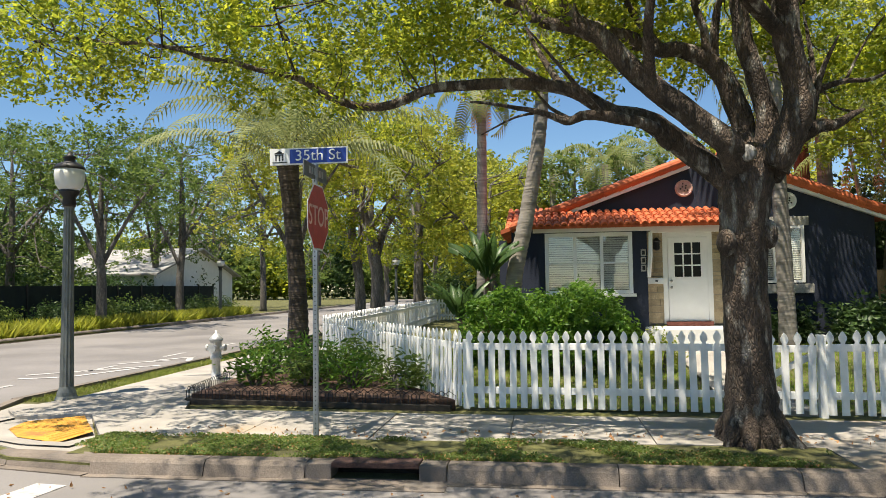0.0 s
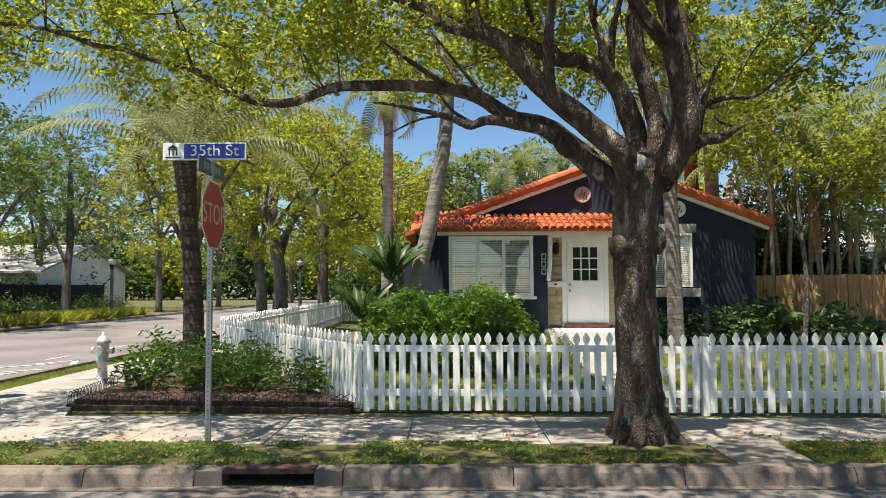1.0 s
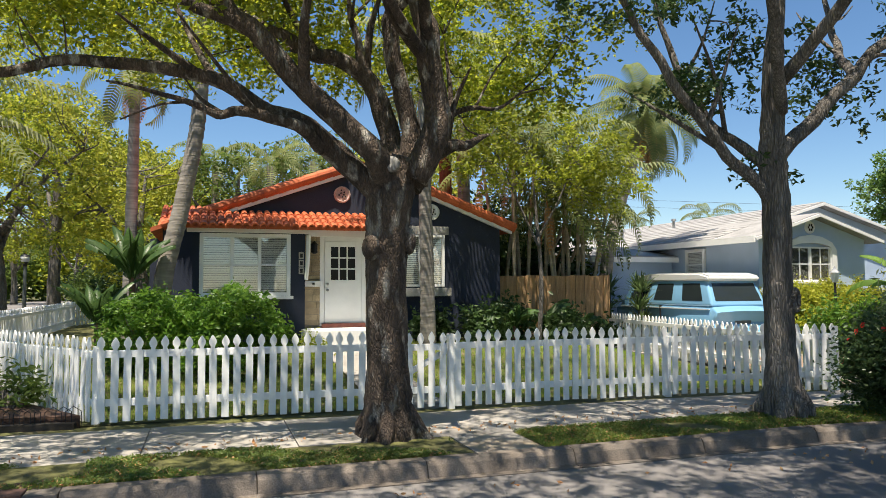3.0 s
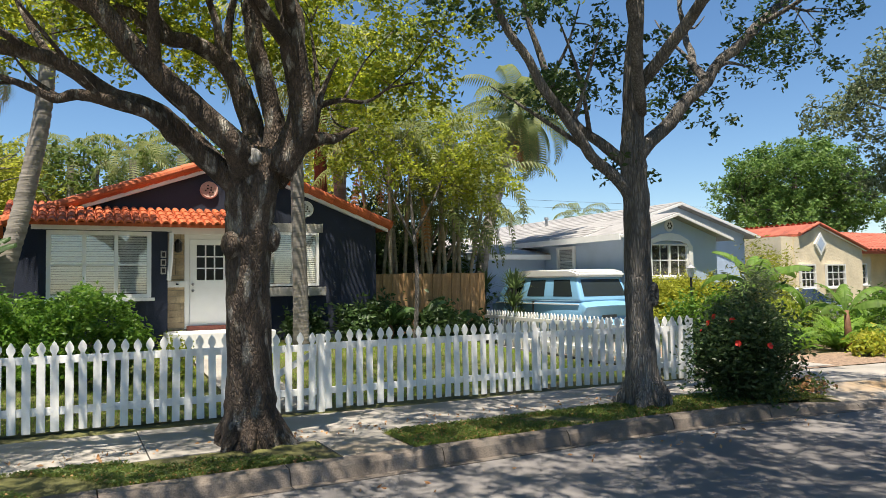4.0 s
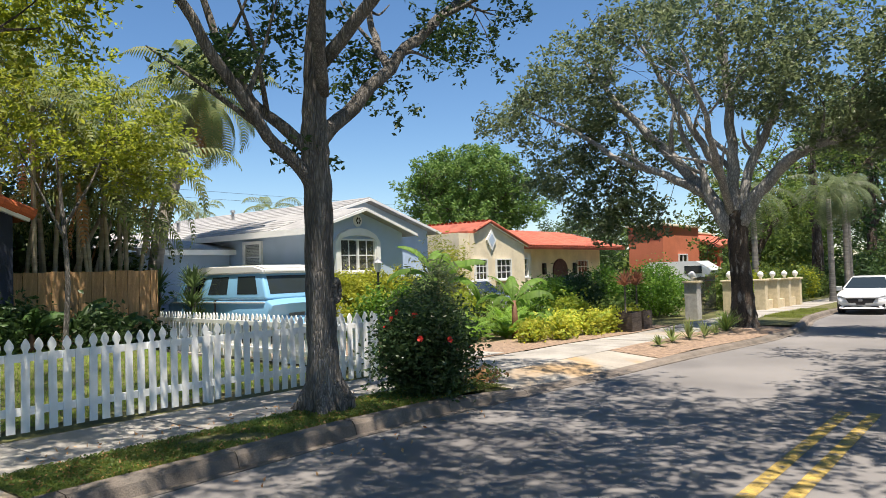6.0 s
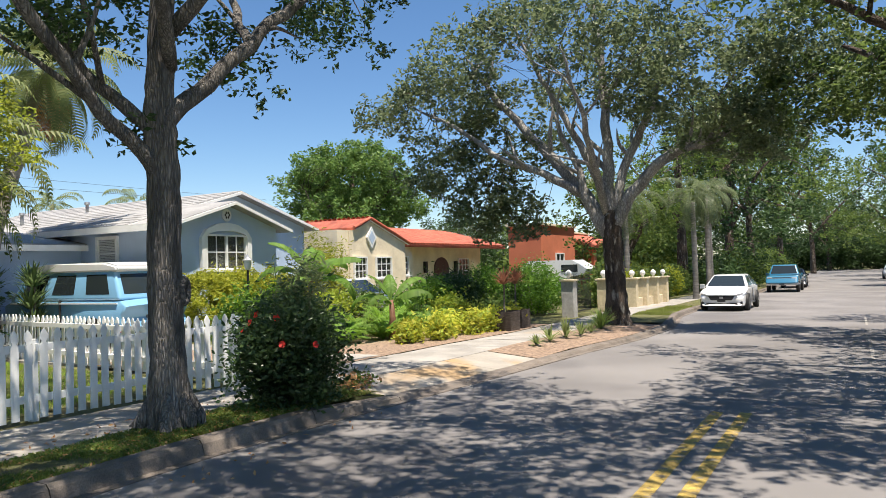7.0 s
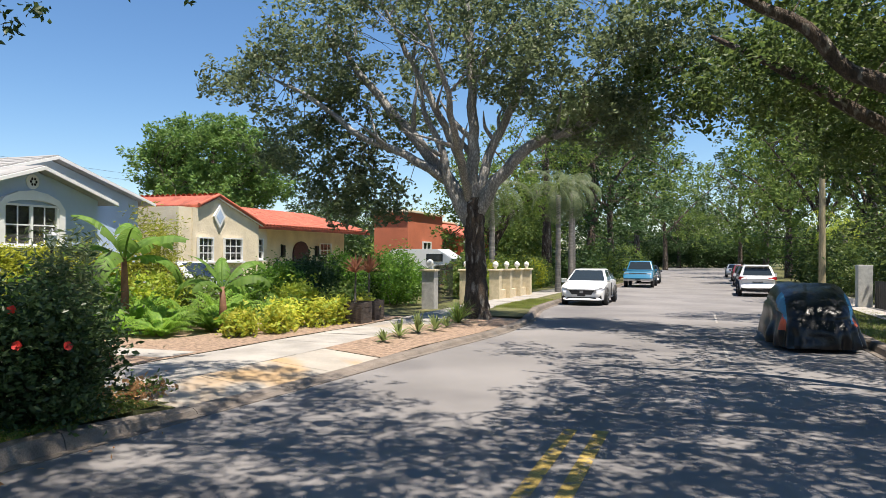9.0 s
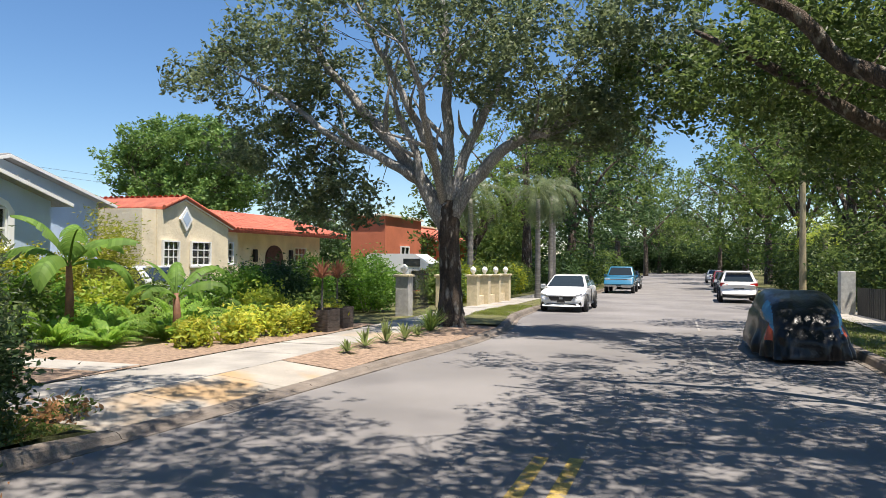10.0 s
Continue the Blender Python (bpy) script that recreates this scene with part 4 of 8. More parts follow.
for xa, xb in ((2.29, 2.72), (3.68, 4.28)):
    zz = 0.92
    while zz < 2.95:
        hh = rr.choice((0.09, 0.12, 0.15))
        xx = xa
        while xx < xb - 0.02:
            ww = min(rr.uniform(0.18, 0.45), xb - xx)
            part("stone", box(bmesh.new(), xx + 0.005, xx + ww - 0.005, 16.58 - rr.uniform(0, 0.02), 16.617, zz + 0.005, min(zz + hh, 2.96) - 0.005), STONE, house)
            xx += ww
        zz += hh
door = part("door", box(bmesh.new(), 2.77, 3.62, 16.59, 16.615, 0.96, 2.84), WHITE, house, "white front door with nine small panes")
bm = bmesh.new()
box(bm, 2.77, 3.62, 16.545, 16.588, 0.96, 1.95, 0.006)
box(bm, 2.77, 2.91, 16.545, 16.588, 1.952, 2.84)
box(bm, 3.48, 3.62, 16.545, 16.588, 1.952, 2.84)
box(bm, 2.912, 3.478, 16.545, 16.588, 2.72, 2.84)
part("door_leaf", bm, WHITE, door)
part("door_glass", box(bmesh.new(), 2.91, 3.48, 16.575, 16.588, 1.952, 2.72), mat("dark_glazing", (0.008, 0.009, 0.010), 0.12, vary=0.02, bump=0, spec=0.12), door, "dark glass panes")
bm = bmesh.new()
for k in (1, 2):
    box(bm, 2.91 + 0.19 * k - 0.014, 2.91 + 0.19 * k + 0.014, 16.55, 16.57, 1.952, 2.72)
    box(bm, 2.91, 3.48, 16.548, 16.568, 1.952 + 0.256 * k - 0.014, 1.952 + 0.256 * k + 0.014)
part("glazing_bar", bm, WHITE, door)
METAL = mat("brushed_metal", (0.35, 0.34, 0.33), 0.35, 0.9, vary=0.1, bump=0.05)
BLACK = mat("black_painted_metal", (0.02, 0.02, 0.022), 0.5, 0.3, vary=0.15, bump=0.1)
for kz in (1.72, 1.86):
    bm = bmesh.new()
    bmesh.ops.create_icosphere(bm, subdivisions=2, radius=0.032, matrix=Matrix.Translation((2.83, 16.52, kz)))
    part("door_knob", bm, METAL, door)
bm = bmesh.new()
box(bm, 2.66, 2.765, 16.56, 16.66, 0.9, 2.95, 0.004)
box(bm, 3.625, 3.73, 16.56, 16.66, 0.9, 2.95, 0.004)
box(bm, 2.766, 3.624, 16.56, 16.66, 2.845, 2.95, 0.004)
part("door_frame", bm, WHITE, house)
part("doorstep", box(bmesh.new(), 2.7, 3.7, 16.45, 16.6, 0.86, 0.96, 0.01), mat("brick_red_step", (0.22, 0.07, 0.05), 0.8, vary=0.2, bump=0.3), house)
part("porch_slab", box(bmesh.new(), 2.2, 4.35, 15.4, 16.6, 0.0, 0.86, 0.015), WHITE, house, "white painted porch block")
part("mail_slot", box(bmesh.new(), 2.30, 2.70, 16.50, 16.577, 1.80, 1.93, 0.01), WHITE, house, "white mail box beside the door")
part("mail_knob", lathe(bmesh.new(), [(0.03, 1.85), (0.03, 1.88), (0.01, 1.885)], 10, (2.5, 16.49)), BLACK, house)
bm = bmesh.new()
tube(bm, [(2.34, 16.14, 2.95), (2.33, 16.16, 2.4), (2.30, 16.22, 1.95)], [0.05, 0.05, 0.045], 6)
part("bracket", bm, WHITE, house, "white timber porch bracket")
lamp_b = bmesh.new()
lathe(lamp_b, [(0.03, 2.55), (0.075, 2.58), (0.07, 2.74), (0.09, 2.76), (0.02, 2.84)], 8, (2.52, 16.48))
part("porch_lantern", lamp_b, BLACK, house)
for k in range(3):
    part("number_tile", box(bmesh.new(), 2.14, 2.25, 16.225, 16.247, 2.08 + 0.17 * k, 2.23 + 0.17 * k, 0.004), mat("glazed_number_tile", (0.45, 0.42, 0.38), 0.3, vary=0.2, bump=0.1) if k == 0 else bpy.data.materials["glazed_number_tile"], house)
    part("number_bar", box(bmesh.new(), 2.165, 2.225, 16.217, 16.224, 2.11 + 0.17 * k, 2.20 + 0.17 * k), BLACK, house)

# ---------------------------------------------------------------- street furniture
GALV = mat("galvanised_steel", (0.42, 0.43, 0.43), 0.45, 0.7, vary=0.12, bump=0.1)
SIGN_RED = mat("faded_red_sheeting", (0.52, 0.055, 0.04), 0.5, vary=0.12, bump=0.02)
SIGN_BLUE = mat("blue_sheeting", (0.012, 0.045, 0.28), 0.4, vary=0.05, bump=0.02)
SIGN_WHITE = mat("white_sheeting", (0.75, 0.75, 0.74), 0.4, vary=0.03, bump=0.02)
SIGN_GREY = mat("weathered_sign_back", (0.16, 0.17, 0.17), 0.6, 0.2, vary=0.2, bump=0.1)


def lettering(name, text, size, m, material, parent):
    """Words in the built-in typeface, as a thin mesh."""
    cu = bpy.data.curves.new(name, "FONT")
    cu.body, cu.size, cu.align_x, cu.align_y, cu.extrude = text, size, "CENTER", "CENTER", 0.002
    tmp = bpy.data.objects.new(name, cu)
    me = bpy.data.meshes.new_from_object(tmp)
    bpy.data.objects.remove(tmp)
    ob = finish(name, me, material, parent)
    me.transform(m)
    return ob


sp = thing("street_sign", (-2.53, 7.72, 0.04), "steel post with a stop sign and street name blades", "street sign")
bm = bmesh.new()
prism(bm, [(-0.026, 0.022), (-0.026, -0.026), (0.026, -0.026), (0.026, 0.022), (0.020, 0.022), (0.020, -0.020), (-0.020, -0.020), (-0.020, 0.022)], "z", -0.1, 3.12)
part("post", bm, GALV, sp, "perforated galvanised post")
bm = bmesh.new()
for k in range(58):
    lathe(bm, [(0.007, 0), (0.007, 0.003)], 6)
    bmesh.ops.transform(bm, matrix=pose(0, -0.0262, 0.12 + k * 0.05, 90), verts=bm.verts[-12:])
part("post_hole", bm, BLACK, sp)["kind"] = "stuff"
R = 0.40


def octagon(bm, r, x0, x1, z):
    return prism(bm, [(r * math.cos(math.pi / 8 + k * math.pi / 4), z + r * math.sin(math.pi / 8 + k * math.pi / 4)) for k in range(8)], "x", x0, x1)


plate = part("stop_plate", octagon(bmesh.new(), R, 0.030, 0.034, 2.56), SIGN_WHITE, sp, "white rim of the stop sign")
part("stop_face", octagon(bmesh.new(), R - 0.022, 0.0345, 0.0365, 2.56), SIGN_RED, plate, "faded red octagon face")
lettering("stop_word", "STOP", 0.32, pose(0.0385, 0, 2.56, 90, 0, 90) @ Matrix.Diagonal((0.92, 1, 1, 1)), mat("pale_red_lettering", (0.72, 0.45, 0.40), 0.5, vary=0.05, bump=0), plate)
b1 = part("street_name_blade", box(bmesh.new(), -0.53, 0.38, -0.012, 0.012, 3.165, 3.355, 0.003), SIGN_WHITE, sp, "blue and white street name blade")
part("blade_field", box(bmesh.new(), -0.295, 0.365, -0.0155, -0.0125, 3.18, 3.34), SIGN_BLUE, b1)
lettering("street_word", "35th St", 0.172, pose(0.035, -0.018, 3.262, 90) @ Matrix.Diagonal((1.08, 1, 1, 1)), SIGN_WHITE, b1)
bm = bmesh.new()
prism(bm, [(-0.48, 3.295), (-0.42, 3.33), (-0.36, 3.295)], "y", -0.0155, -0.0125)
box(bm, -0.47, -0.37, -0.0155, -0.0125, 3.275, 3.29)
for k in range(3):
    box(bm, -0.465 + 0.04 * k, -0.45 + 0.04 * k, -0.0155, -0.0125, 3.215, 3.274)
box(bm, -0.50, -0.33, -0.0155, -0.0125, 3.19, 3.20)
part("emblem", bm, BLACK, b1, "small dark pavilion emblem")
b2 = part("cross_street_blade", box(bmesh.new(), -0.008, 0.008, -0.40, 0.40, 2.985, 3.15, 0.003), SIGN_GREY, sp, "grey weathered blade seen edgewise")
bm = bmesh.new()
for k in range(6):
    box(bm, 0.0085, 0.0105, -0.25 + 0.09 * k, -0.19 + 0.09 * k, 3.03, 3.11)
part("blade_letter_bar", bm, GALV, b2)
part("blade_bracket", box(bmesh.new(), -0.03, 0.03, -0.03, 0.03, 3.12, 3.17, 0.004), GALV, sp)

POSTGREY = mat("grey_green_lamp_paint", (0.13, 0.145, 0.14), 0.5, 0.2, vary=0.15, bump=0.1)
OPAL = glass_mat("opal_lamp_glass", (0.80, 0.81, 0.80), 0.5)
OPAL.node_tree.nodes["Principled BSDF"].inputs["Transmission Weight"].default_value = 0.35


def street_lamp(place, h=3.85, label="grey fluted street lamp with an opal acorn globe"):
    root = thing("street_lamp", place, label, "street lamp", "street lamps")
    k = h / 3.85
    part("base", lathe(bmesh.new(), [(0.19, -0.05), (0.19, 0.06), (0.16, 0.10), (0.15, 0.16), (0.115, 0.24)], 18), POSTGREY, root, smooth=False)
    part("pole", lathe(bmesh.new(), [(0.115, 0.24), (0.10, 1.2 * k), (0.085, 3.03 * k), (0.10, 3.05 * k)], 24, scallop=1), POSTGREY, root)
    part("collar", lathe(bmesh.new(), [(0.10, 3.05 * k), (0.12, 3.1 * k), (0.10, 3.2 * k), (0.17, 3.27 * k), (0.17, 3.31 * k)], 18), BLACK, root, smooth=True)
    part("globe", lathe(bmesh.new(), [(0.16, 3.311 * k), (0.225, 3.40 * k), (0.25, 3.55 * k), (0.24, 3.64 * k)], 24), OPAL, root, "frosted white globe", True)
    part("cap", lathe(bmesh.new(), [(0.25, 3.641 * k), (0.255, 3.67 * k), (0.19, 3.73 * k), (0.10, 3.76 * k), (0.085, 3.82 * k), (0.12, 3.83 * k), (0.05, 3.88 * k), (0.01, 3.93 * k)], 20), BLACK, root, smooth=True)
    return root


street_lamp((-7.39, 10.27, 0.09)).scale = (0.9, 0.9, 1.0)
street_lamp((-9.6, 46, 0.09), 3.7)
street_lamp((-19.9, 42, 0.08), 3.7, "dark green street lamp beyond the side street")
SILVER = mat("silver_hydrant_paint", (0.55, 0.55, 0.54), 0.45, 0.4, vary=0.15, scale=20, bump=0.2)
hy = thing("fire_hydrant", (-6.05, 12.6, 0.12), "silver painted fire hydrant with a marker rod", "fire hydrant")
part("barrel", lathe(bmesh.new(), [(0.15, -0.05), (0.15, 0.03), (0.10, 0.06), (0.09, 0.45), (0.13, 0.47), (0.13, 0.52), (0.11, 0.56), (0.12, 0.86), (0.15, 0.87), (0.14, 0.92), (0.06, 1.02), (0.03, 1.03), (0.03, 1.09)], 14), SILVER, hy, smooth=True)
for dx, dy, r_ in ((-1, 0, 0.055), (1, 0, 0.055), (0, -1, 0.075)):
    bm = tube(bmesh.new(), [(0, 0, 0.72), (dx * 0.17, dy * 0.17, 0.72), (dx * 0.175, dy * 0.175, 0.72), (dx * 0.22, dy * 0.22, 0.72)], [r_, r_, r_ * 1.35, r_ * 1.3], 10)
    part("outlet_cap", bm, SILVER, hy)
hy.scale = (0.85, 0.85, 0.85)
# planting bed with wire edging
bed = part("planting_bed", prism(bmesh.new(), [(-5.3, 10.25), (-1.25, 9.88), (-4.9, 15.4), (-5.6, 14.0)], "z", 0.02, 0.24), EARTH)
tagged(bed, "dark mulch bed round a palm at the corner", "planting bed", kind="structure")
wire = thing("wire_edging", (0, 0, 0), "low black wire hoop edging along the bed", "edging")
pts = [Vector((-5.6, 12.2, 0)), Vector((-5.35, 10.22, 0)), Vector((-1.3, 9.84, 0))]
bm = bmesh.new()
for a, b in zip(pts, pts[1:]):
    n = int((b - a).length / 0.11)
    for i in range(n):
        p, q2 = a.lerp(b, i / n), a.lerp(b, (i + 1.6) / n)
        tube(bm, [p + Vector((0, 0, 0.12)), p + Vector((0, 0, 0.30)), p.lerp(q2, 0.5) + Vector((0, 0, 0.36)), q2 + Vector((0, 0, 0.30)), q2 + Vector((0, 0, 0.12))], [0.006] * 5, 4, cap=False)
part("hoop", bm, BLACK, wire)["kind"] = "stuff"
bm = bmesh.new()
for a, b in zip(pts, pts[1:]):
    d_ = (b - a).normalized()
    box(bm, 0, (b - a).length, -0.06, 0.06, 0.02, 0.17, 0.01, Matrix.Translation(a) @ Matrix.Rotation(math.atan2(d_.y, d_.x), 4, "Z"))
part("timber_edge", bm, mat("dark_edging_timber", (0.05, 0.04, 0.03), 0.9, vary=0.3, bump=0.4), wire)

# ---------------------------------------------------------------- street trees
def flare(bm_root, n, r, seed, bark):
    """Surface roots round a trunk."""
    rr = random.Random(seed)
    for k in range(n):
        a = k * 6.283 / n + rr.uniform(-0.3, 0.3)
        d = Vector((math.cos(a), math.sin(a), 0))
        L = r * rr.uniform(1.25, 2.0)
        bm = tube(bmesh.new(), [d * r * 0.5 + Vector((0, 0, 0.42)), d * r * 0.95 + Vector((0, 0, 0.14)), d * L * 0.75 + Vector((0, 0, 0.04)), d * L + Vector((0, 0, -0.08))], [0.07, 0.085, 0.05, 0.02], 8)
        part("root", bm, bark, bm_root, smooth=True)


t1 = tree("street_tree", (2.13, 7.9, 0.10), [
    ([(0, 0, -0.1), (0, 0, 0.25), (-0.02, 0, 0.8), (-0.03, 0, 1.7), (-0.02, 0, 2.3), (0.02, 0, 2.75), (0.08, 0, 3.15)], [0.40, 0.29, 0.235, 0.222, 0.24, 0.275, 0.2]),
    ([(-0.1, 0, 2.75), (-0.72, 0, 3.24), (-1.07, 0, 3.47), (-1.49, 0, 3.66), (-2.1, 0, 3.96), (-3.2, 0.3, 4.05), (-4.2, 0.3, 3.9), (-5.0, 0.2, 4.2), (-5.8, 0.2, 4.45), (-7.4, 0.5, 4.9), (-8.8, 0.7, 5.1)], [0.15, 0.125, 0.105, 0.088, 0.07, 0.06, 0.05, 0.04, 0.03, 0.022, 0.01]),
    ([(-0.75, -0.03, 3.2), (-1.0, -0.15, 3.3), (-1.39, -0.2, 3.46), (-1.65, -0.2, 3.51), (-1.91, -0.2, 3.47), (-2.17, -0.2, 3.56), (-2.9, -0.3, 3.7)], [0.075, 0.062, 0.058, 0.052, 0.045, 0.032, 0.01]),
    ([(-0.08, -0.1, 2.85), (-0.21, -0.28, 3.12), (-0.65, -0.3, 3.52), (-1.06, -0.3, 3.85), (-1.47, -0.3, 4.26), (-1.73, -0.3, 4.48), (-1.77, -0.3, 4.85), (-1.9, -0.6, 5.6), (-2.3, -1.0, 6.4)], [0.16, 0.14, 0.125, 0.115, 0.105, 0.095, 0.085, 0.05, 0.02]),
    ([(-1.68, -0.3, 4.42), (-2.1, -0.3, 4.54), (-2.32, -0.3, 4.73), (-3.2, -0.2, 5.2)], [0.075, 0.062, 0.05, 0.02]),
    ([(0.05, 0.15, 2.9), (0.15, 0.38, 3.41), (-0.03, 0.4, 3.95), (-0.23, 0.4, 4.23), (-0.52, 0.4, 4.35), (-0.81, 0.4, 4.34), (-1.14, 0.4, 4.58), (-1.46, 0.5, 4.74), (-2.4, 0.8, 5.2)], [0.16, 0.13, 0.118, 0.105, 0.088, 0.08, 0.07, 0.06, 0.02]),
    ([(-0.2, 0.4, 4.2), (-0.3, 0.4, 4.5), (-0.38, 0.5, 5.2)], [0.06, 0.052, 0.02]),
    ([(0.18, 0.1, 2.95), (0.29, 0.1, 3.43), (0.22, 0.1, 3.91), (0.10, 0.1, 4.31), (0.03, 0.1, 4.71), (0.11, 0.1, 5.03), (0.2, 0.2, 6.2)], [0.15, 0.115, 0.105, 0.098, 0.092, 0.085, 0.02]),
    ([(0.25, -0.1, 2.9), (0.5, -0.2, 3.45), (0.44, -0.2, 4.06), (0.37, -0.2, 4.53), (0.30, -0.2, 4.91), (0.3, -0.5, 6.3)], [0.18, 0.155, 0.135, 0.128, 0.12, 0.03]),
    ([(0.25, 0, 2.85), (0.45, 0, 3.08), (0.74, 0, 3.3), (0.97, 0.05, 3.34), (1.3, 0.2, 3.5)], [0.15, 0.12, 0.08, 0.055, 0.015]),
    ([(0.55, -0.1, 3.4), (0.82, 0.1, 3.64), (1.1, 0.1, 3.8), (1.47, 0.15, 3.89), (2.2, 0.5, 4.3)], [0.07, 0.04, 0.028, 0.02, 0.008])],
    [((-4.6, 0.4, 5.1), (2.2, 2.6, 0.75), 115), ((-2.2, 0.8, 5.0), (2.0, 2.2, 0.7), 90), ((-0.2, 1.6, 5.2), (2.0, 1.6, 0.9), 80), ((-6.8, 0.2, 4.9), (1.1, 2.0, 0.7), 24),
     ((1.6, 1.0, 5.0), (1.3, 1.6, 1.0), 45), ((-2.5, -2.9, 6.8), (3.2, 2.2, 0.8), 100), ((0.2, -0.8, 7.0), (2.6, 2.6, 0.9), 70), ((-3.0, 0.5, 6.8), (3.6, 2.6, 0.8), 70), ((-5.0, 0.2, 4.2), (1.2, 0.8, 0.25), 14), ((2.0, 0.7, 4.3), (0.7, 0.6, 0.5), 14),
     ((-3.5, 3.2, 5.6), (3.6, 1.6, 0.9), 45), ((-6.2, 1.2, 5.6), (1.8, 1.8, 0.8), 42), ((0.8, 3.4, 6.0), (3.0, 1.6, 1.0), 25), ((-8.9, 0.8, 5.2), (1.5, 1.9, 0.9), 85), ((3.6, 2.2, 6.2), (1.8, 2.0, 0.9), 45), ((1.0, -4.1, 7.6), (3.8, 2.6, 0.7), 175), ((-4.4, -3.8, 7.5), (3.0, 1.9, 0.7), 95)],
    "broad street tree with dark mottled bark and sunlit leaves", BARK, LEAF_OAK, 0.088, 96, 0.24, seed=11, sides=18, branches=3, group="street trees")
flare(t1, 9, 0.33, 3, BARK)
bm = bmesh.new()
bmesh.ops.create_icosphere(bm, subdivisions=2, radius=0.13, matrix=Matrix.LocRotScale((-0.24, -0.16, 2.12), None, (0.8, 0.9, 1.15)))
part("knot", bm, BARK, t1, smooth=True)
bm = tube(bmesh.new(), [(-0.05, -0.30, 3.02), (-0.06, -0.36, 3.03), (-0.06, -0.365, 3.03)], [0.10, 0.075, 0.03], 12, 0.08, random.Random(4))
part("pruning_scar", bm, BARK_PALE, t1, "pale ring of a pruned branch", True)
bm = bmesh.new()
bmesh.ops.create_icosphere(bm, subdivisions=2, radius=0.12, matrix=Matrix.LocRotScale((0.20, -0.12, 2.2), None, (0.7, 0.8, 1.3)))
part("knot", bm, BARK, t1, smooth=True)

t2 = tree("street_tree", (7.15, 7.42, 0.10), [
    ([(0, 0, -0.1), (0.0, 0, 0.2), (-0.03, 0, 0.8), (-0.05, 0, 1.7), (-0.04, 0, 2.6), (-0.07, 0, 3.2), (-0.06, 0, 3.7), (0.0, 0, 4.7), (0.1, 0, 5.6), (0.2, 0.1, 7.0)], [0.33, 0.24, 0.185, 0.172, 0.17, 0.175, 0.15, 0.12, 0.09, 0.03]),
    ([(-0.1, 0, 2.75), (-0.4, 0.05, 3.1), (-0.93, 0.1, 3.6), (-1.6, 0.1, 4.3), (-2.15, 0.1, 5.05), (-2.8, 0.2, 6.2)], [0.095, 0.078, 0.068, 0.06, 0.045, 0.015]),
    ([(-0.1, 0, 3.2), (-0.35, 0.3, 3.55), (-0.65, 0.5, 3.95), (-1.0, 0.8, 4.8), (-1.2, 1.0, 6.0)], [0.09, 0.07, 0.06, 0.045, 0.015]),
    ([(0.0, -0.02, 3.35), (0.4, -0.1, 3.75), (1.15, -0.2, 4.5), (2.2, -0.3, 5.45), (3.05, -0.3, 6.1), (4.2, -0.5, 6.8)], [0.11, 0.095, 0.08, 0.068, 0.05, 0.015]),
    ([(1.1, -0.2, 4.45), (1.5, 0.3, 4.9), (1.8, 0.8, 5.8), (2.0, 1.0, 6.8)], [0.07, 0.06, 0.04, 0.01]),
    ([(0.0, -0.1, 4.3), (0.3, -1.2, 5.3), (0.6, -2.6, 6.2), (0.8, -4.2, 6.9)], [0.09, 0.07, 0.05, 0.02]),
    ([(0.0, -0.1, 3.9), (-0.9, -1.0, 5.2), (-1.6, -2.2, 6.2)], [0.08, 0.06, 0.02])],
    [((-0.9, 0.5, 4.25), (0.6, 0.5, 0.4), 11), ((1.1, 0.2, 4.35), (0.5, 0.6, 0.5), 11), ((-0.1, 0.1, 3.15), (0.22, 0.2, 0.12), 3), ((-2.0, 0.3, 5.3), (0.9, 0.8, 0.45), 13), ((2.8, -0.2, 5.4), (1.2, 0.8, 0.6), 20), ((0.2, 0.6, 5.0), (0.7, 0.5, 0.4), 9),
     ((0.5, -2.2, 8.2), (4.2, 3.6, 0.8), 260), ((1.0, 0.6, 8.5), (3.2, 2.2, 0.8), 90), ((-2.4, -0.2, 8.2), (2.2, 2.8, 0.8), 110), ((-1.0, -4.2, 8.2), (4.4, 2.8, 0.8), 280)],
    "slender street tree with furrowed grey bark and dark leaves", BARK_GREY, LEAF_DARK, 0.095, 90, 0.18, seed=12, sides=14, branches=3, group="street trees")
flare(t2, 7, 0.30, 5, BARK_GREY)
bm = bmesh.new()
for k in range(14):
    a = k / 14 * 6.283
    bmesh.ops.create_icosphere(bm, subdivisions=1, radius=0.05, matrix=Matrix.Translation((0.10 + 0.07 * math.cos(a), -0.125 + 0.03 * math.cos(a), 1.50 + 0.12 * math.sin(a))))
part("branch_scar", bm, BARK_GREY, t2, smooth=True)

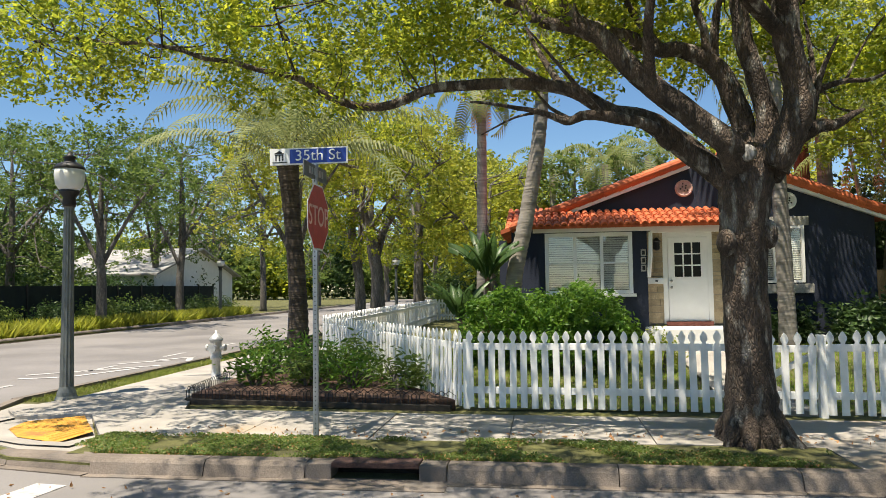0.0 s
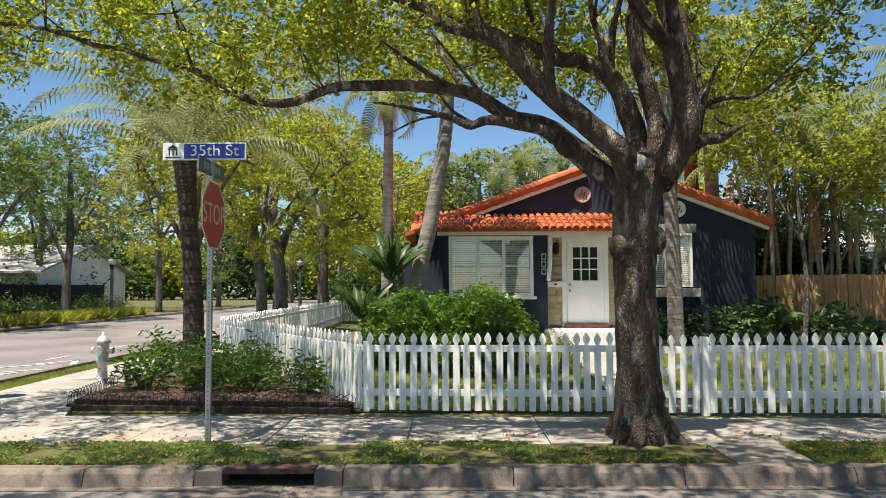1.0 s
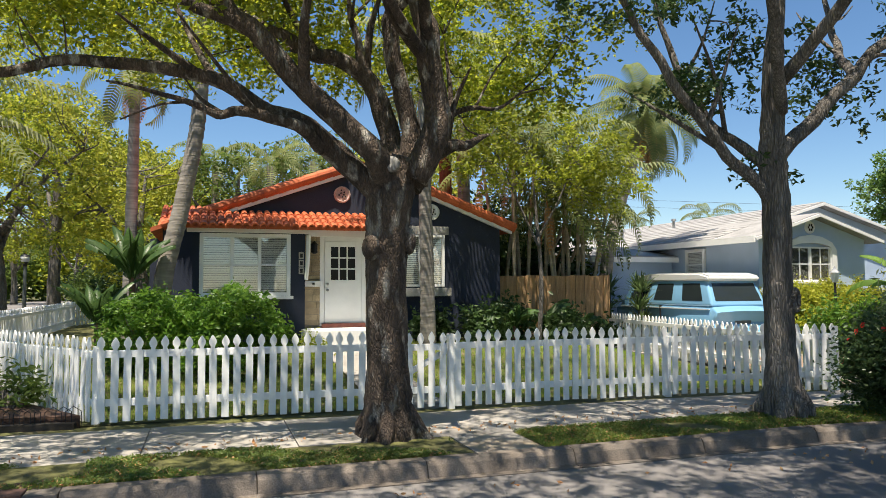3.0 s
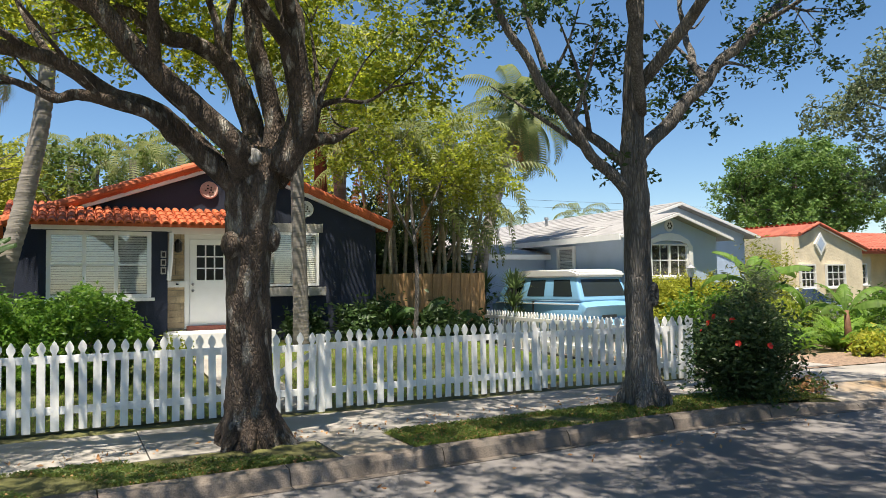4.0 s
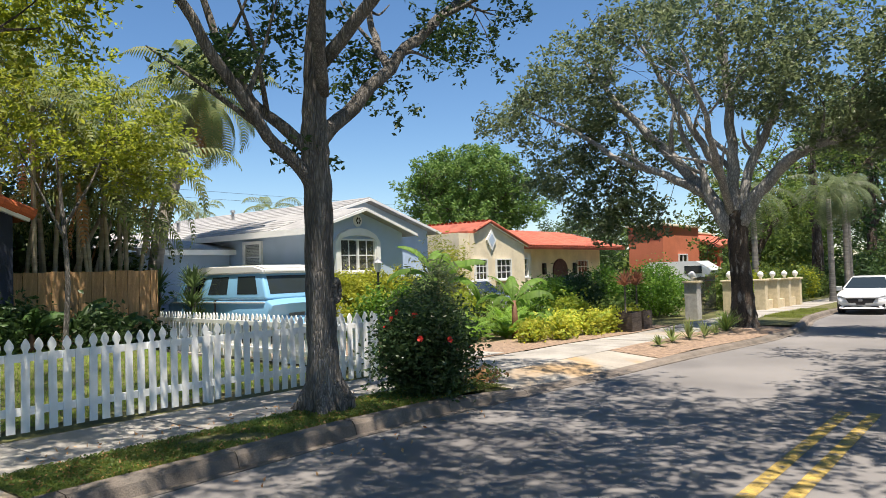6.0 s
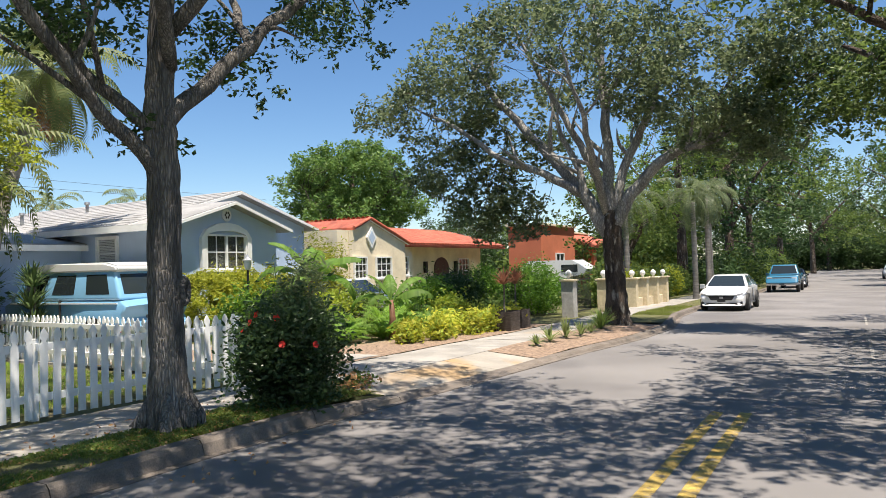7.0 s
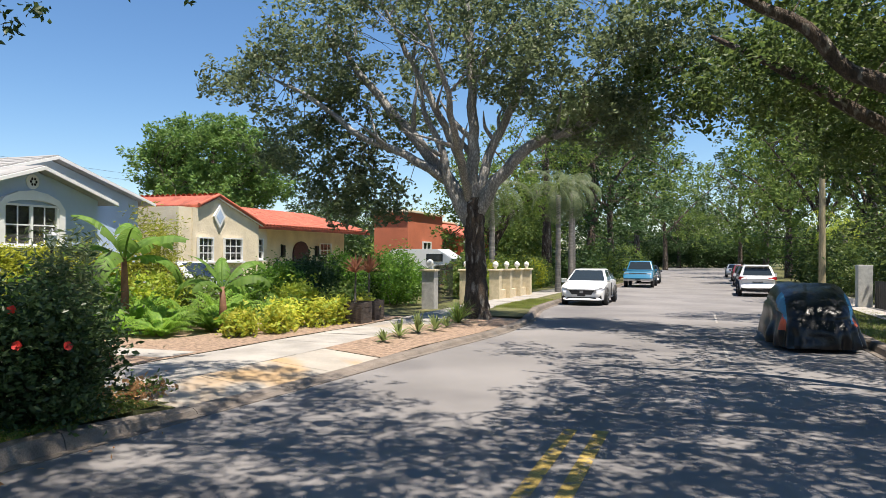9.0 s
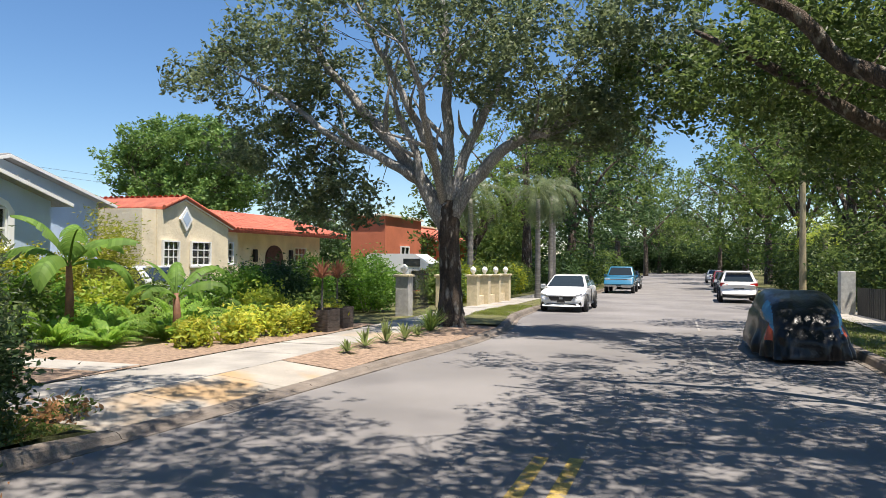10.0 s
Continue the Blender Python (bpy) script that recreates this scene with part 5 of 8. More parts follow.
tree("street_tree", (22.2, 6.65, 0.10 + drop(22)), [
    ([(0, 0, -0.1), (0, 0, 0.25), (0, 0, 1.0), (0, 0.05, 2.2), (0, 0.05, 2.9), (0, 0.05, 3.3)], [0.52, 0.37, 0.29, 0.275, 0.27, 0.2]),
    ([(0, 0.05, 3.0), (0, 0.1, 3.9), (0, 0.1, 5.5), (0, 0.2, 7.8), (0.2, 0.4, 9.5)], [0.22, 0.18, 0.14, 0.10, 0.03]),
    ([(0, 0.2, 2.8), (-0.1, 1.0, 4.1), (-0.2, 2.2, 5.5), (-0.2, 3.6, 7.2), (0, 4.6, 8.6)], [0.22, 0.18, 0.14, 0.09, 0.03]),
    ([(0, 0.2, 2.6), (-0.2, 0.55, 3.3), (-0.3, 0.85, 4.4), (-0.5, 1.3, 5.6), (-0.6, 1.7, 7.0)], [0.17, 0.15, 0.11, 0.07, 0.02]),
    ([(0, 0.7, 3.7), (-0.5, 1.6, 4.3), (-0.6, 3.2, 5.1), (-0.8, 4.6, 6.1), (-1, 6.2, 7.0)], [0.14, 0.12, 0.09, 0.06, 0.02]),
    ([(0, -0.05, 2.9), (0, -0.7, 3.9), (0, -1.7, 4.75), (0, -2.9, 5.1), (0.3, -4.2, 5.6)], [0.20, 0.17, 0.14, 0.09, 0.02]),
    ([(0, 0, 3.2), (0.2, -0.35, 4.6), (0.3, -1.1, 6.2), (0.3, -1.9, 8.2)], [0.16, 0.13, 0.09, 0.02]),
    ([(0, 0.3, 4.0), (-0.5, 0.9, 5.5), (-1.0, 1.7, 7.2), (-1.2, 2.4, 8.8)], [0.13, 0.10, 0.07, 0.02]),
    ([(0, 0.2, 3.2), (-1.3, 0.1, 4.3), (-2.6, 0.0, 5.6), (-3.6, 0.2, 7.2)], [0.13, 0.10, 0.07, 0.02])],
    [((0, 2.0, 8.0), (3.4, 4.6, 1.6), 120), ((-0.2, 5.6, 6.9), (1.9, 2.8, 1.3), 88), ((0.2, 5.0, 4.9), (1.3, 2.4, 0.9), 64), ((0.3, 3.8, 3.5), (1.0, 1.7, 0.9), 54), ((0.6, 2.4, 5.4), (1.2, 1.8, 0.8), 20), ((0, -2.6, 6.8), (2.8, 3.0, 1.3), 115), ((0.2, -3.4, 5.2), (1.6, 1.8, 0.7), 55), ((0, -5.0, 7.4), (2.6, 2.2, 1.2), 50), ((-2.6, 0.3, 8.0), (2.2, 3.4, 1.1), 36), ((0, 0.5, 9.8), (4, 4.5, 0.8), 45)],
    "large spreading street tree with limbs coloured pale as if sunlit and grey-green leaves", BARK, LEAF_GREYGREEN, 0.16, 72, 0.30, seed=13, sides=14, limb_bark=BARK_PALE, branches=5, group="street trees")

# overhanging trees across the street
LEAF_OVER = leaf_mat("olive_leaf", (0.045, 0.078, 0.022), (0.10, 0.135, 0.034), 0.42, 0.35)
tree("verge_tree", (11.5, -4.4, 0.09), [
    ([(0, 0, -0.1), (0, 0, 1.2), (0.0, 0.1, 2.4), (0.0, 0.2, 3.0)], [0.42, 0.30, 0.28, 0.24]),
    ([(0, 0.2, 2.8), (1.6, 1.8, 3.3), (2.5, 3.2, 3.8), (2.6, 4.4, 4.85), (2.4, 5.8, 5.8)], [0.19, 0.15, 0.12, 0.09, 0.03]),
    ([(0, 0.2, 2.8), (-0.6, 2.0, 4.6), (-1.0, 4.2, 5.8), (-1.2, 6.0, 6.6)], [0.18, 0.13, 0.09, 0.03]),
    ([(0, 0.2, 2.9), (0.8, 2.0, 4.8), (1.2, 3.8, 6.0), (1.4, 6.2, 6.8)], [0.17, 0.12, 0.08, 0.02]),
    ([(0, 0.2, 2.9), (0, 0.2, 5.0), (0, 0.2, 7)], [0.18, 0.12, 0.05])],
    [((-1.2, 3.4, 7.0), (3.2, 2.5, 0.8), 290), ((0.6, -0.5, 6.6), (3.0, 2.4, 1.0), 50), ((2.6, 4.4, 5.9), (1.8, 2.0, 0.6), 34), ((4.4, 3.0, 5.3), (1.7, 1.6, 0.8), 40), ((3.6, 6.0, 6.5), (2.0, 1.3, 0.8), 18), ((3.8, 1.2, 4.8), (1.6, 1.5, 1.0), 66), ((4.6, 0.2, 3.9), (1.2, 1.0, 0.9), 40), ((-4.2, 5.6, 7.1), (2.2, 1.5, 0.6), 75)],
    "dark leafy tree arching over the street", BARK, LEAF_OVER, 0.125, 84, 0.30, branches=3, seed=14, group="verge trees")
tree("verge_tree", (19.5, -5.4, 0.05), [
    ([(0, 0, -0.1), (0, 0, 1.2), (-0.1, 0.2, 2.6), (-0.1, 0.3, 3.2)], [0.42, 0.30, 0.28, 0.25]),
    ([(-0.1, 0.3, 3.0), (-0.8, 2.2, 3.55), (-1.4, 3.6, 4.2), (-1.2, 4.8, 5.1), (-1.0, 6.2, 6.0)], [0.2, 0.16, 0.13, 0.10, 0.04]),
    ([(-0.1, 0.3, 3.1), (0.8, 1.8, 4.6), (1.5, 3.8, 5.6), (2.2, 6.0, 6.2)], [0.18, 0.13, 0.09, 0.03]),
    ([(-0.1, 0.3, 3.1), (0, 0.2, 5.0), (0, 0.2, 7)], [0.18, 0.12, 0.05])],
    [((-0.8, 3.8, 5.6), (2.4, 2.2, 0.9), 90), ((1.6, 5.2, 5.5), (2.2, 2.2, 0.9), 95), ((2.4, 2.2, 4.8), (2.2, 1.8, 1.0), 110), ((0, 1.0, 6.4), (3.0, 2.6, 1.2), 80), ((2.8, 7.0, 6.0), (1.6, 1.5, 0.8), 28)],
    "dark leafy tree arching over the street", BARK, LEAF_OVER, 0.155, 64, 0.34, seed=19, group="verge trees")
tree("verge_tree", (27, -6.0, drop(27) + 0.09), [([(0, 0, -0.1), (0, 0, 1.2), (0, 0.2, 3.2)], [0.4, 0.28, 0.22]), ([(0, 0.2, 2.9), (-0.8, 1.6, 4.6), (-1, 3.5, 6.2)], [0.18, 0.12, 0.04]), ([(0, 0.2, 2.9), (0.4, 0.2, 5), (0.6, 0, 7.5)], [0.18, 0.12, 0.04])],
     [((-0.3, 1.2, 5.2), (3.0, 2.8, 1.8), 150), ((-1.6, 0.4, 3.6), (1.6, 1.6, 1.3), 50), ((0.4, 3.0, 6.8), (3, 3, 1.2), 90)], "leafy verge tree hanging over the pavement", BARK, LEAF_OVER, 0.2, 46, 0.36, seed=15, group="verge trees")

# ---------------------------------------------------------------- far trees


def far_tree(place, h, r, seed, leaf, size=0.34, n=140, label="tall leafy tree in the distance", trunk=0.28, group="distant trees", low=0.35, per=26, bark=None):
    rr = random.Random(seed)
    limbs = [([(0, 0, -0.1), (0, 0, h * 0.2), (rr.uniform(-.3, .3), rr.uniform(-.3, .3), h * 0.45), (0, 0, h * 0.8)], [trunk * 1.3, trunk, trunk * 0.75, trunk * 0.2])]
    for k in range(4):
        a = k * 1.57 + rr.uniform(-0.5, 0.5)
        limbs.append(([(0, 0, h * rr.uniform(0.25, 0.4)), (math.cos(a) * r * 0.35, math.sin(a) * r * 0.35, h * 0.55), (math.cos(a) * r * 0.7, math.sin(a) * r * 0.7, h * rr.uniform(0.65, 0.8))], [trunk * 0.55, trunk * 0.35, trunk * 0.1]))
    blobs = [((0, 0, h * 0.75), (r * 0.8, r * 0.8, h * 0.22), n // 2)]
    for k in range(5):
        a = k * 1.257 + rr.uniform(-0.4, 0.4)
        blobs.append(((math.cos(a) * r * 0.55, math.sin(a) * r * 0.55, h * rr.uniform(low + 0.12, 0.78)), (r * 0.5, r * 0.5, h * 0.16), n // 8))
    return tree("tree", place, limbs, blobs, label, bark or BARK_GREY, leaf, size, per, size * 1.25, seed=seed, sides=9, group=group, twig=0.02)


# along the side street
for i, (px, py, h, r, lf) in enumerate(((-8.0, 22.3, 8.4, 3.0, LEAF_YELLOW), (-7.8, 33, 11.0, 4.4, LEAF_YELLOW), (-7.2, 27.5, 9.0, 3.4, LEAF_OAK), (-7.4, 42, 12.5, 5.2, LEAF_OAK), (-6.5, 55, 13, 6, LEAF_GREEN), (-8.6, 70, 13, 6, LEAF_GREEN),
                                        (-3.2, 40, 9.5, 4.0, LEAF_YELLOW), (-2.0, 52, 10, 4.8, LEAF_OAK), (-13, 85, 11, 6, LEAF_GREEN), (-20, 90, 11, 6, LEAF_OAK))):
    far_tree((px, py, 0.09), h, r, 30 + i, lf, 0.15 if py < 30 else 0.22 if py < 45 else 0.34, 230 if py < 45 else 190, "sunlit yellow-green tree along the side street" if lf is not LEAF_GREEN else "green tree along the side street", 0.2 if py < 30 else 0.3, low=0.3, per=40 if py < 45 else 28)
for i, (px, py, h, r, lf) in enumerate(((-20.6, 31, 8.0, 4.0, LEAF_GREEN), (-26, 25, 8.0, 4.2, LEAF_GREEN), (-27, 33, 8.6, 4.6, LEAF_GREEN), (-21.5, 40, 9.5, 4.4, LEAF_GREEN), (-26, 45, 9.5, 5, LEAF_GREEN), (-22, 54, 11.5, 5.4, LEAF_YELLOW), (-31, 28, 8, 4, LEAF_GREEN), (-34, 40, 10, 5, LEAF_GREEN), (-30, 62, 10, 5, LEAF_GREEN), (-22, 68, 9, 4.6, LEAF_GREEN))):
    far_tree((px, py, 0.08), h * 1.28, r * 1.1, 50 + i, lf, 0.2, 220, "green garden tree beyond the side street", 0.22, low=0.2, per=36)
# behind the houses
far_tree((58.5, 42.0, 0), 14.4, 7.6, 71, leaf_mat("bright_crown_leaf", (0.075, 0.145, 0.035), (0.14, 0.215, 0.05), 0.3), 0.36, 620, "huge round bright green tree behind the houses", 0.6, low=0.3, per=60, bark=BARK)
for i, (px, py, h, r, lf) in enumerate(((1.5, 33, 8.4, 3.8, LEAF_GREEN), (9, 31, 9.0, 3.8, LEAF_YELLOW), (62, 32, 7, 5, LEAF_DARK), (72, 34, 8, 6, LEAF_GREEN), (12.5, 40, 5.2, 3, LEAF_GREEN), (22, 48, 6, 4, LEAF_GREEN), (5.5, 36, 9.6, 4.4, LEAF_GREEN), (-2.5, 35, 8.5, 3.6, LEAF_YELLOW))):
    far_tree((px, py, 0), h, r, 80 + i, lf, 0.26, 130, "green tree rising behind the roofs", 0.25, low=0.25, per=34)
# tunnel of trees down the street
for i, (px, py, h, r, lf) in enumerate(((54, 10.5, 14, 6.0, LEAF_GREEN), (64, 8.6, 17, 7.4, LEAF_DARK), (80, 8.5, 19, 8.6, LEAF_GREEN), (100, 7, 21, 9.5, LEAF_DARK), (125, 4, 19, 12, LEAF_GREEN), (150, 2, 14, 9, LEAF_DARK), (170, -3, 14, 10, LEAF_GREEN),
                                        (38, -8.0, 10.5, 4.8, LEAF_OVER), (52, -9.5, 14, 6.0, LEAF_GREEN), (66, -9, 15.5, 6.8, LEAF_GREEN), (84, -9, 18, 8.4, LEAF_GREEN), (105, -9, 20, 9.4, LEAF_DARK), (135, -8, 20, 12, LEAF_GREEN), (34, -12, 8, 4, LEAF_GREEN), (42, -14, 9, 4, LEAF_GREEN), (44, 12, 8.5, 4, LEAF_GREEN), (90, 16, 12, 7, LEAF_DARK))):
    far_tree((px, py, drop(px)), h, r, 100 + i, lf, 0.24 if px < 60 else 0.42, 210, "dense street tree shading the far end of the road", 0.35, low=0.12, per=34, bark=BARK)

# ---------------------------------------------------------------- palms
palm("corner_palm", (-4.44, 12.6, 0.2), ([(0, 0, -0.1), (-0.03, 0, 1.5), (-0.14, 0, 3.0), (-0.22, 0, 3.95)], [0.21, 0.165, 0.155, 0.21]), "rough-trunked date palm with arching fronds in the bed", 26, 3.5, (0.35, 1.54), 0.75, 21, 0.42, leaf=leaf_mat("date_frond", (0.12, 0.15, 0.06), (0.22, 0.24, 0.10), 0.35), leaflets=40, blade=0.035, bark=mat("dark_ringed_bark", (0.085, 0.065, 0.05), 0.95, vary=0.4, scale=3, fine=10, bump=1.0, stretch=(0.4, 0.4, 3), space="World"))
palm("leaning_palm", (-0.75, 15.5, 0.35), ([(0, 0, -0.1), (0.12, 0, 1.6), (0.42, 0, 3.0), (0.75, 0, 5.0), (0.85, 0, 7.2)], [0.20, 0.18, 0.165, 0.15, 0.13]), "leaning grey palm trunk beside the cottage", 13, 2.4, (-0.2, 1.1), 0.8, 22)
palm("yard_palm", (4.93, 15.5, 0.45), ([(0, 0, -0.1), (-0.02, 0, 1.6), (-0.08, 0, 4.1), (-0.1, 0, 6.8)], [0.19, 0.155, 0.14, 0.12]), "straight grey palm trunk in front of the cottage", 13, 2.6, (-0.3, 1.1), 0.8, 23)
palm("slim_palm", (-1.9, 22, 0.2), ([(0, 0, -0.1), (0.05, 0, 4), (0.1, 0, 8.0)], [0.19, 0.16, 0.13]), "slim palm rising beside the cottage roof", 12, 2.2, (-0.6, 1.0), 0.9, 24, dead=3)
palm("red_trunk_palm", (7.0, 20.4, 0.2), ([(0, 0, -0.1), (0, 0, 4.0), (0, 0, 7.0)], [0.2, 0.19, 0.18]), "palm with a red-brown fibrous trunk behind the roof", 14, 2.6, (-0.4, 1.0), 0.9, 25, bark=mat("red_brown_fibre_bark", (0.20, 0.065, 0.035), 0.95, vary=0.35, bump=0.8, stretch=(3, 3, 0.5)))
palm("feather_palm", (8.0, 21.5, 0.2), ([(0, 0, -0.1), (0, 0, 4.0), (-0.1, 0, 8.0)], [0.22, 0.2, 0.18]), "tall palm with long drooping fronds behind the cottage", 28, 3.8, (-0.4, 1.2), 1.0, 26, width=0.6, leaflets=36)
palm("sabal_palm", (11.9, 19.7, 0.1), ([(0, 0, -0.1), (0.3, 0, 3.0), (1.75, 0, 7.3)], [0.2, 0.2, 0.2]), "palm with green fronds and hanging dry orange leaves", 34, 2.5, (-0.9, 1.3), 0.9, 27, width=0.55, dead=11, leaflets=30)
rr = random.Random(5)
# clumping cane palms
for i in range(19):
    px, py = 8.3 + rr.uniform(-0.6, 2.3), 18.3 + rr.uniform(-0.5, 1.3)
    h = rr.uniform(3.4, 6.0)
    lx, ly = rr.uniform(-0.5, 0.9), rr.uniform(-0.7, 0.3)
    palm("cane_palm", (px, py, 0.1), ([(0, 0, -0.1), (lx * 0.3, ly * 0.3, h * 0.5), (lx, ly, h)], [0.06, 0.052, 0.045]), "slender ringed cane palm stem in a clump", 9, 2.2, (-0.2, 1.3), 0.9, 200 + i, width=0.36, leaflets=20, group="cane palm clump", dead=1 if i % 3 == 0 else 0,
         bark=bpy.data.materials.get("pale_cane_bark") or mat("pale_cane_bark", (0.38, 0.33, 0.25), 0.8, vary=0.25, scale=2, fine=8, bump=0.4, stretch=(0.3, 0.3, 3), space="World"))
tree("garden_tree", (7.6, 15.4, 0.3), [([(0, 0, -0.1), (0.1, 0, 1.5), (0.1, 0.2, 3.0), (0.0, 0.2, 4.0)], [0.06, 0.05, 0.04, 0.02]), ([(0.1, 0.2, 2.6), (0.7, 0.2, 3.6), (1.0, 0.1, 4.4)], [0.035, 0.025, 0.01]), ([(0.1, 0.1, 2.4), (-0.5, 0, 3.5), (-0.9, 0, 4.4)], [0.035, 0.025, 0.01])],
     [((0.5, 0.4, 5.0), (2.5, 1.5, 1.3), 120), ((-1.3, 0, 4.5), (1.1, 0.9, 0.9), 34), ((1.9, 0.1, 4.2), (1.2, 0.9, 0.9), 38)], "airy young tree with bright yellow-green leaves", BARK_GREY, leaf_mat("fresh_lime_leaf", (0.13, 0.168, 0.02), (0.25, 0.27, 0.03), 0.48), 0.13, 34, 0.2, seed=41)
for i, (px, py, h, s) in enumerate(((2.6, 31, 7.0, 61), (4.6, 32.5, 7.6, 62), (0.4, 34, 7.6, 63), (29.0, 36, 5.9, 64), (23, 38, 4.4, 65), (33, 50, 7.2, 66))):
    palm("distant_palm", (px, py, 0), ([(0, 0, -0.1), (0.1, 0, h * 0.5), (0.1, 0, h)], [0.2, 0.16, 0.13]), "palm head rising behind the roofs", 15, 2.5, (-0.5, 1.1), 1.0, s, width=0.5, group="distant palms", leaflets=22)
for i, (px, py) in enumerate(((37.5, 10.2), (42, 7.7), (44.6, 7.4), (49, 7.9))):
    palm("royal_palm", (px, py, drop(px) + 0.1), ([(0, 0, -0.1), (0, 0, 0.5), (0, 0, 2.5), (0, 0, 5.0 + 0.35 * i)], [0.22, 0.15, 0.14, 0.11]), "grey-trunked palm on the verge with hanging fronds", 15, 2.5, (-1.1, 0.9), 0.9, 300 + i, group="verge palms", crownshaft=0.6, width=0.5, leaflets=30, leaf=LEAF_GREYGREEN, blade=0.035)
palm("yellow_palm", (60, -9.5, drop(60)), ([(0, 0, -0.1), (0, 0, 2.0), (0, 0, 4.2)], [0.22, 0.2, 0.18]), "palm with yellowing fronds across the street", 18, 3.0, (-0.3, 1.2), 0.9, 310, leaf=LEAF_LIME, leaflets=20)

# ---------------------------------------------------------------- shrubs and beds
for i, (px, py, w, h) in enumerate(((8.6, 20.4, 1.5, 1.9), (10.6, 20.2, 1.4, 1.7), (9.6, 21.4, 1.6, 2.4))):
    shrub("screen_shrub", (px, py, 0.1), (w, w * 0.7, h), "tall dark shrub screening between the houses", LEAF_DARK, 170 + i, 0.2, 130, 44, 0.26, group="screen shrubs", dense=0.3)
HEDGE = leaf_mat("glossy_hedge_leaf", (0.05, 0.125, 0.018), (0.13, 0.23, 0.03), 0.4, 0.3)
G = ground_z
shrub("hedge_bush", (0.6, 13.2, G(0.6, 13.2)), (0.95, 0.95, 0.75), "large rounded glossy green bush under the window", HEDGE, 51, 0.095, 210, 66, 0.08, dense=0.75)
shrub("hedge_bush", (-0.75, 13.6, G(-0.75, 13.6)), (0.8, 0.8, 0.72), "rounded glossy green bush beside the cottage", HEDGE, 52, 0.095, 140, 64, 0.08, dense=0.75)
shrub("lime_shrub", (2.0, 12.9, G(2, 12.9)), (0.28, 0.3, 0.34), "small lime-yellow shrub by the path", LEAF_LIME, 53, 0.07, 26, 40, 0.09)
for i, (px, py, w, h) in enumerate(((-4.7, 11.2, 0.5, 0.24), (-3.8, 11.2, 0.5, 0.22), (-3.0, 11.0, 0.5, 0.22), (-2.2, 10.8, 0.4, 0.2), (-4.2, 12.0, 0.6, 0.28), (-3.3, 12.0, 0.45, 0.28), (-5.0, 12.8, 0.45, 0.3))):
    shrub("bed_shrub", (px, py, 0.24), (w, w * 0.7, h), "leafy low shrub growing in dark mulch", LEAF_GREEN if i % 2 else HEDGE, 60 + i, 0.13, 22, 24, 0.13, stems=9, group="bed shrubs", dense=0.3, aspect=0.3, lift=0.08)
shrub("hibiscus", (8.56, 6.98, 0.09), (0.66, 0.60, 0.68), "dense dark hibiscus bush with red flowers", leaf_mat("hibiscus_leaf", (0.028, 0.055, 0.02), (0.06, 0.10, 0.034), 0.3, 0.25), 70, 0.07, 230, 66, 0.12, dense=0.3)
hib = bpy.data.objects["hibiscus"]
PETAL = leaf_mat("red_petal", (0.60, 0.03, 0.025), (0.75, 0.06, 0.04), 0.3)
rr = random.Random(8)
for k in range(10):
    a, e = rr.uniform(2.2, 5.6), rr.uniform(-0.35, 0.75)
    c = Vector((math.cos(a) * 0.62 * math.cos(e), math.sin(a) * 0.60 * math.cos(e), 0.72 + 0.72 * math.sin(e)))
    bm = bmesh.new()
    for j in range(5):
        b = j * 1.257
        u = Vector((math.cos(b), math.sin(b), 0.35)) * 0.045
        w = Vector((-math.sin(b), math.cos(b), 0)) * 0.028
        bm.faces.new([bm.verts.new(p) for p in (Vector((0, 0, 0)), u * 0.6 + w, u, u * 0.6 - w)])
    bmesh.ops.transform(bm, matrix=Matrix.Translation(c) @ Vector((c.x, c.y, 0.2)).to_track_quat("Z", "Y").to_matrix().to_4x4(), verts=bm.verts)
    part("flower", bm, PETAL, hib, "red five-petalled flower")
shrub("tall_shrub", (9.08, 7.22, 0.1), (0.36, 0.34, 1.0), "tall narrow-leaved shrub rising behind the hibiscus", LEAF_GREYGREEN, 71, 0.11, 90, 40, 0.11, dense=0.3, aspect=0.22)
shrub("tall_shrub", (19.3, 14.9, 0.1), (0.75, 0.7, 1.45), "tall yellow-green shrub by the blue house", LEAF_YELLOW, 72, 0.14, 100, 46, 0.2, dense=0.3, aspect=0.22)
for i, px in enumerate((15.2, 16.6, 18.0)):
    shrub("clipped_hedge", (px, 15.5, 0.1), (0.95, 0.75, 0.88), "clipped yellow-green hedge before the blue house", LEAF_YELLOW, 73 + i, 0.085, 230, 60, 0.08, group="clipped hedges", dense=0.75)
for i in range(9):
    px = 21.5 + 1.25 * i
    shrub("dark_hedge", (px, 12.4 + 0.12 * (i % 3), drop(px) + 0.1), (0.85, 0.75, 0.72 + 0.06 * (i % 4)), "clipped dark green hedge behind the garden bed", LEAF_DARK if i % 3 else HEDGE, 80 + i, 0.11, 110, 46, 0.14, group="dark hedge row", dense=0.75)
shrub("dark_hedge", (27.8, 11.4, drop(27) + 0.1), (1.2, 1.2, 1.0), "rounded dark green hedge by the gate pillar", HEDGE, 90, 0.11, 170, 50, 0.15, group="dark hedge row", dense=0.75)
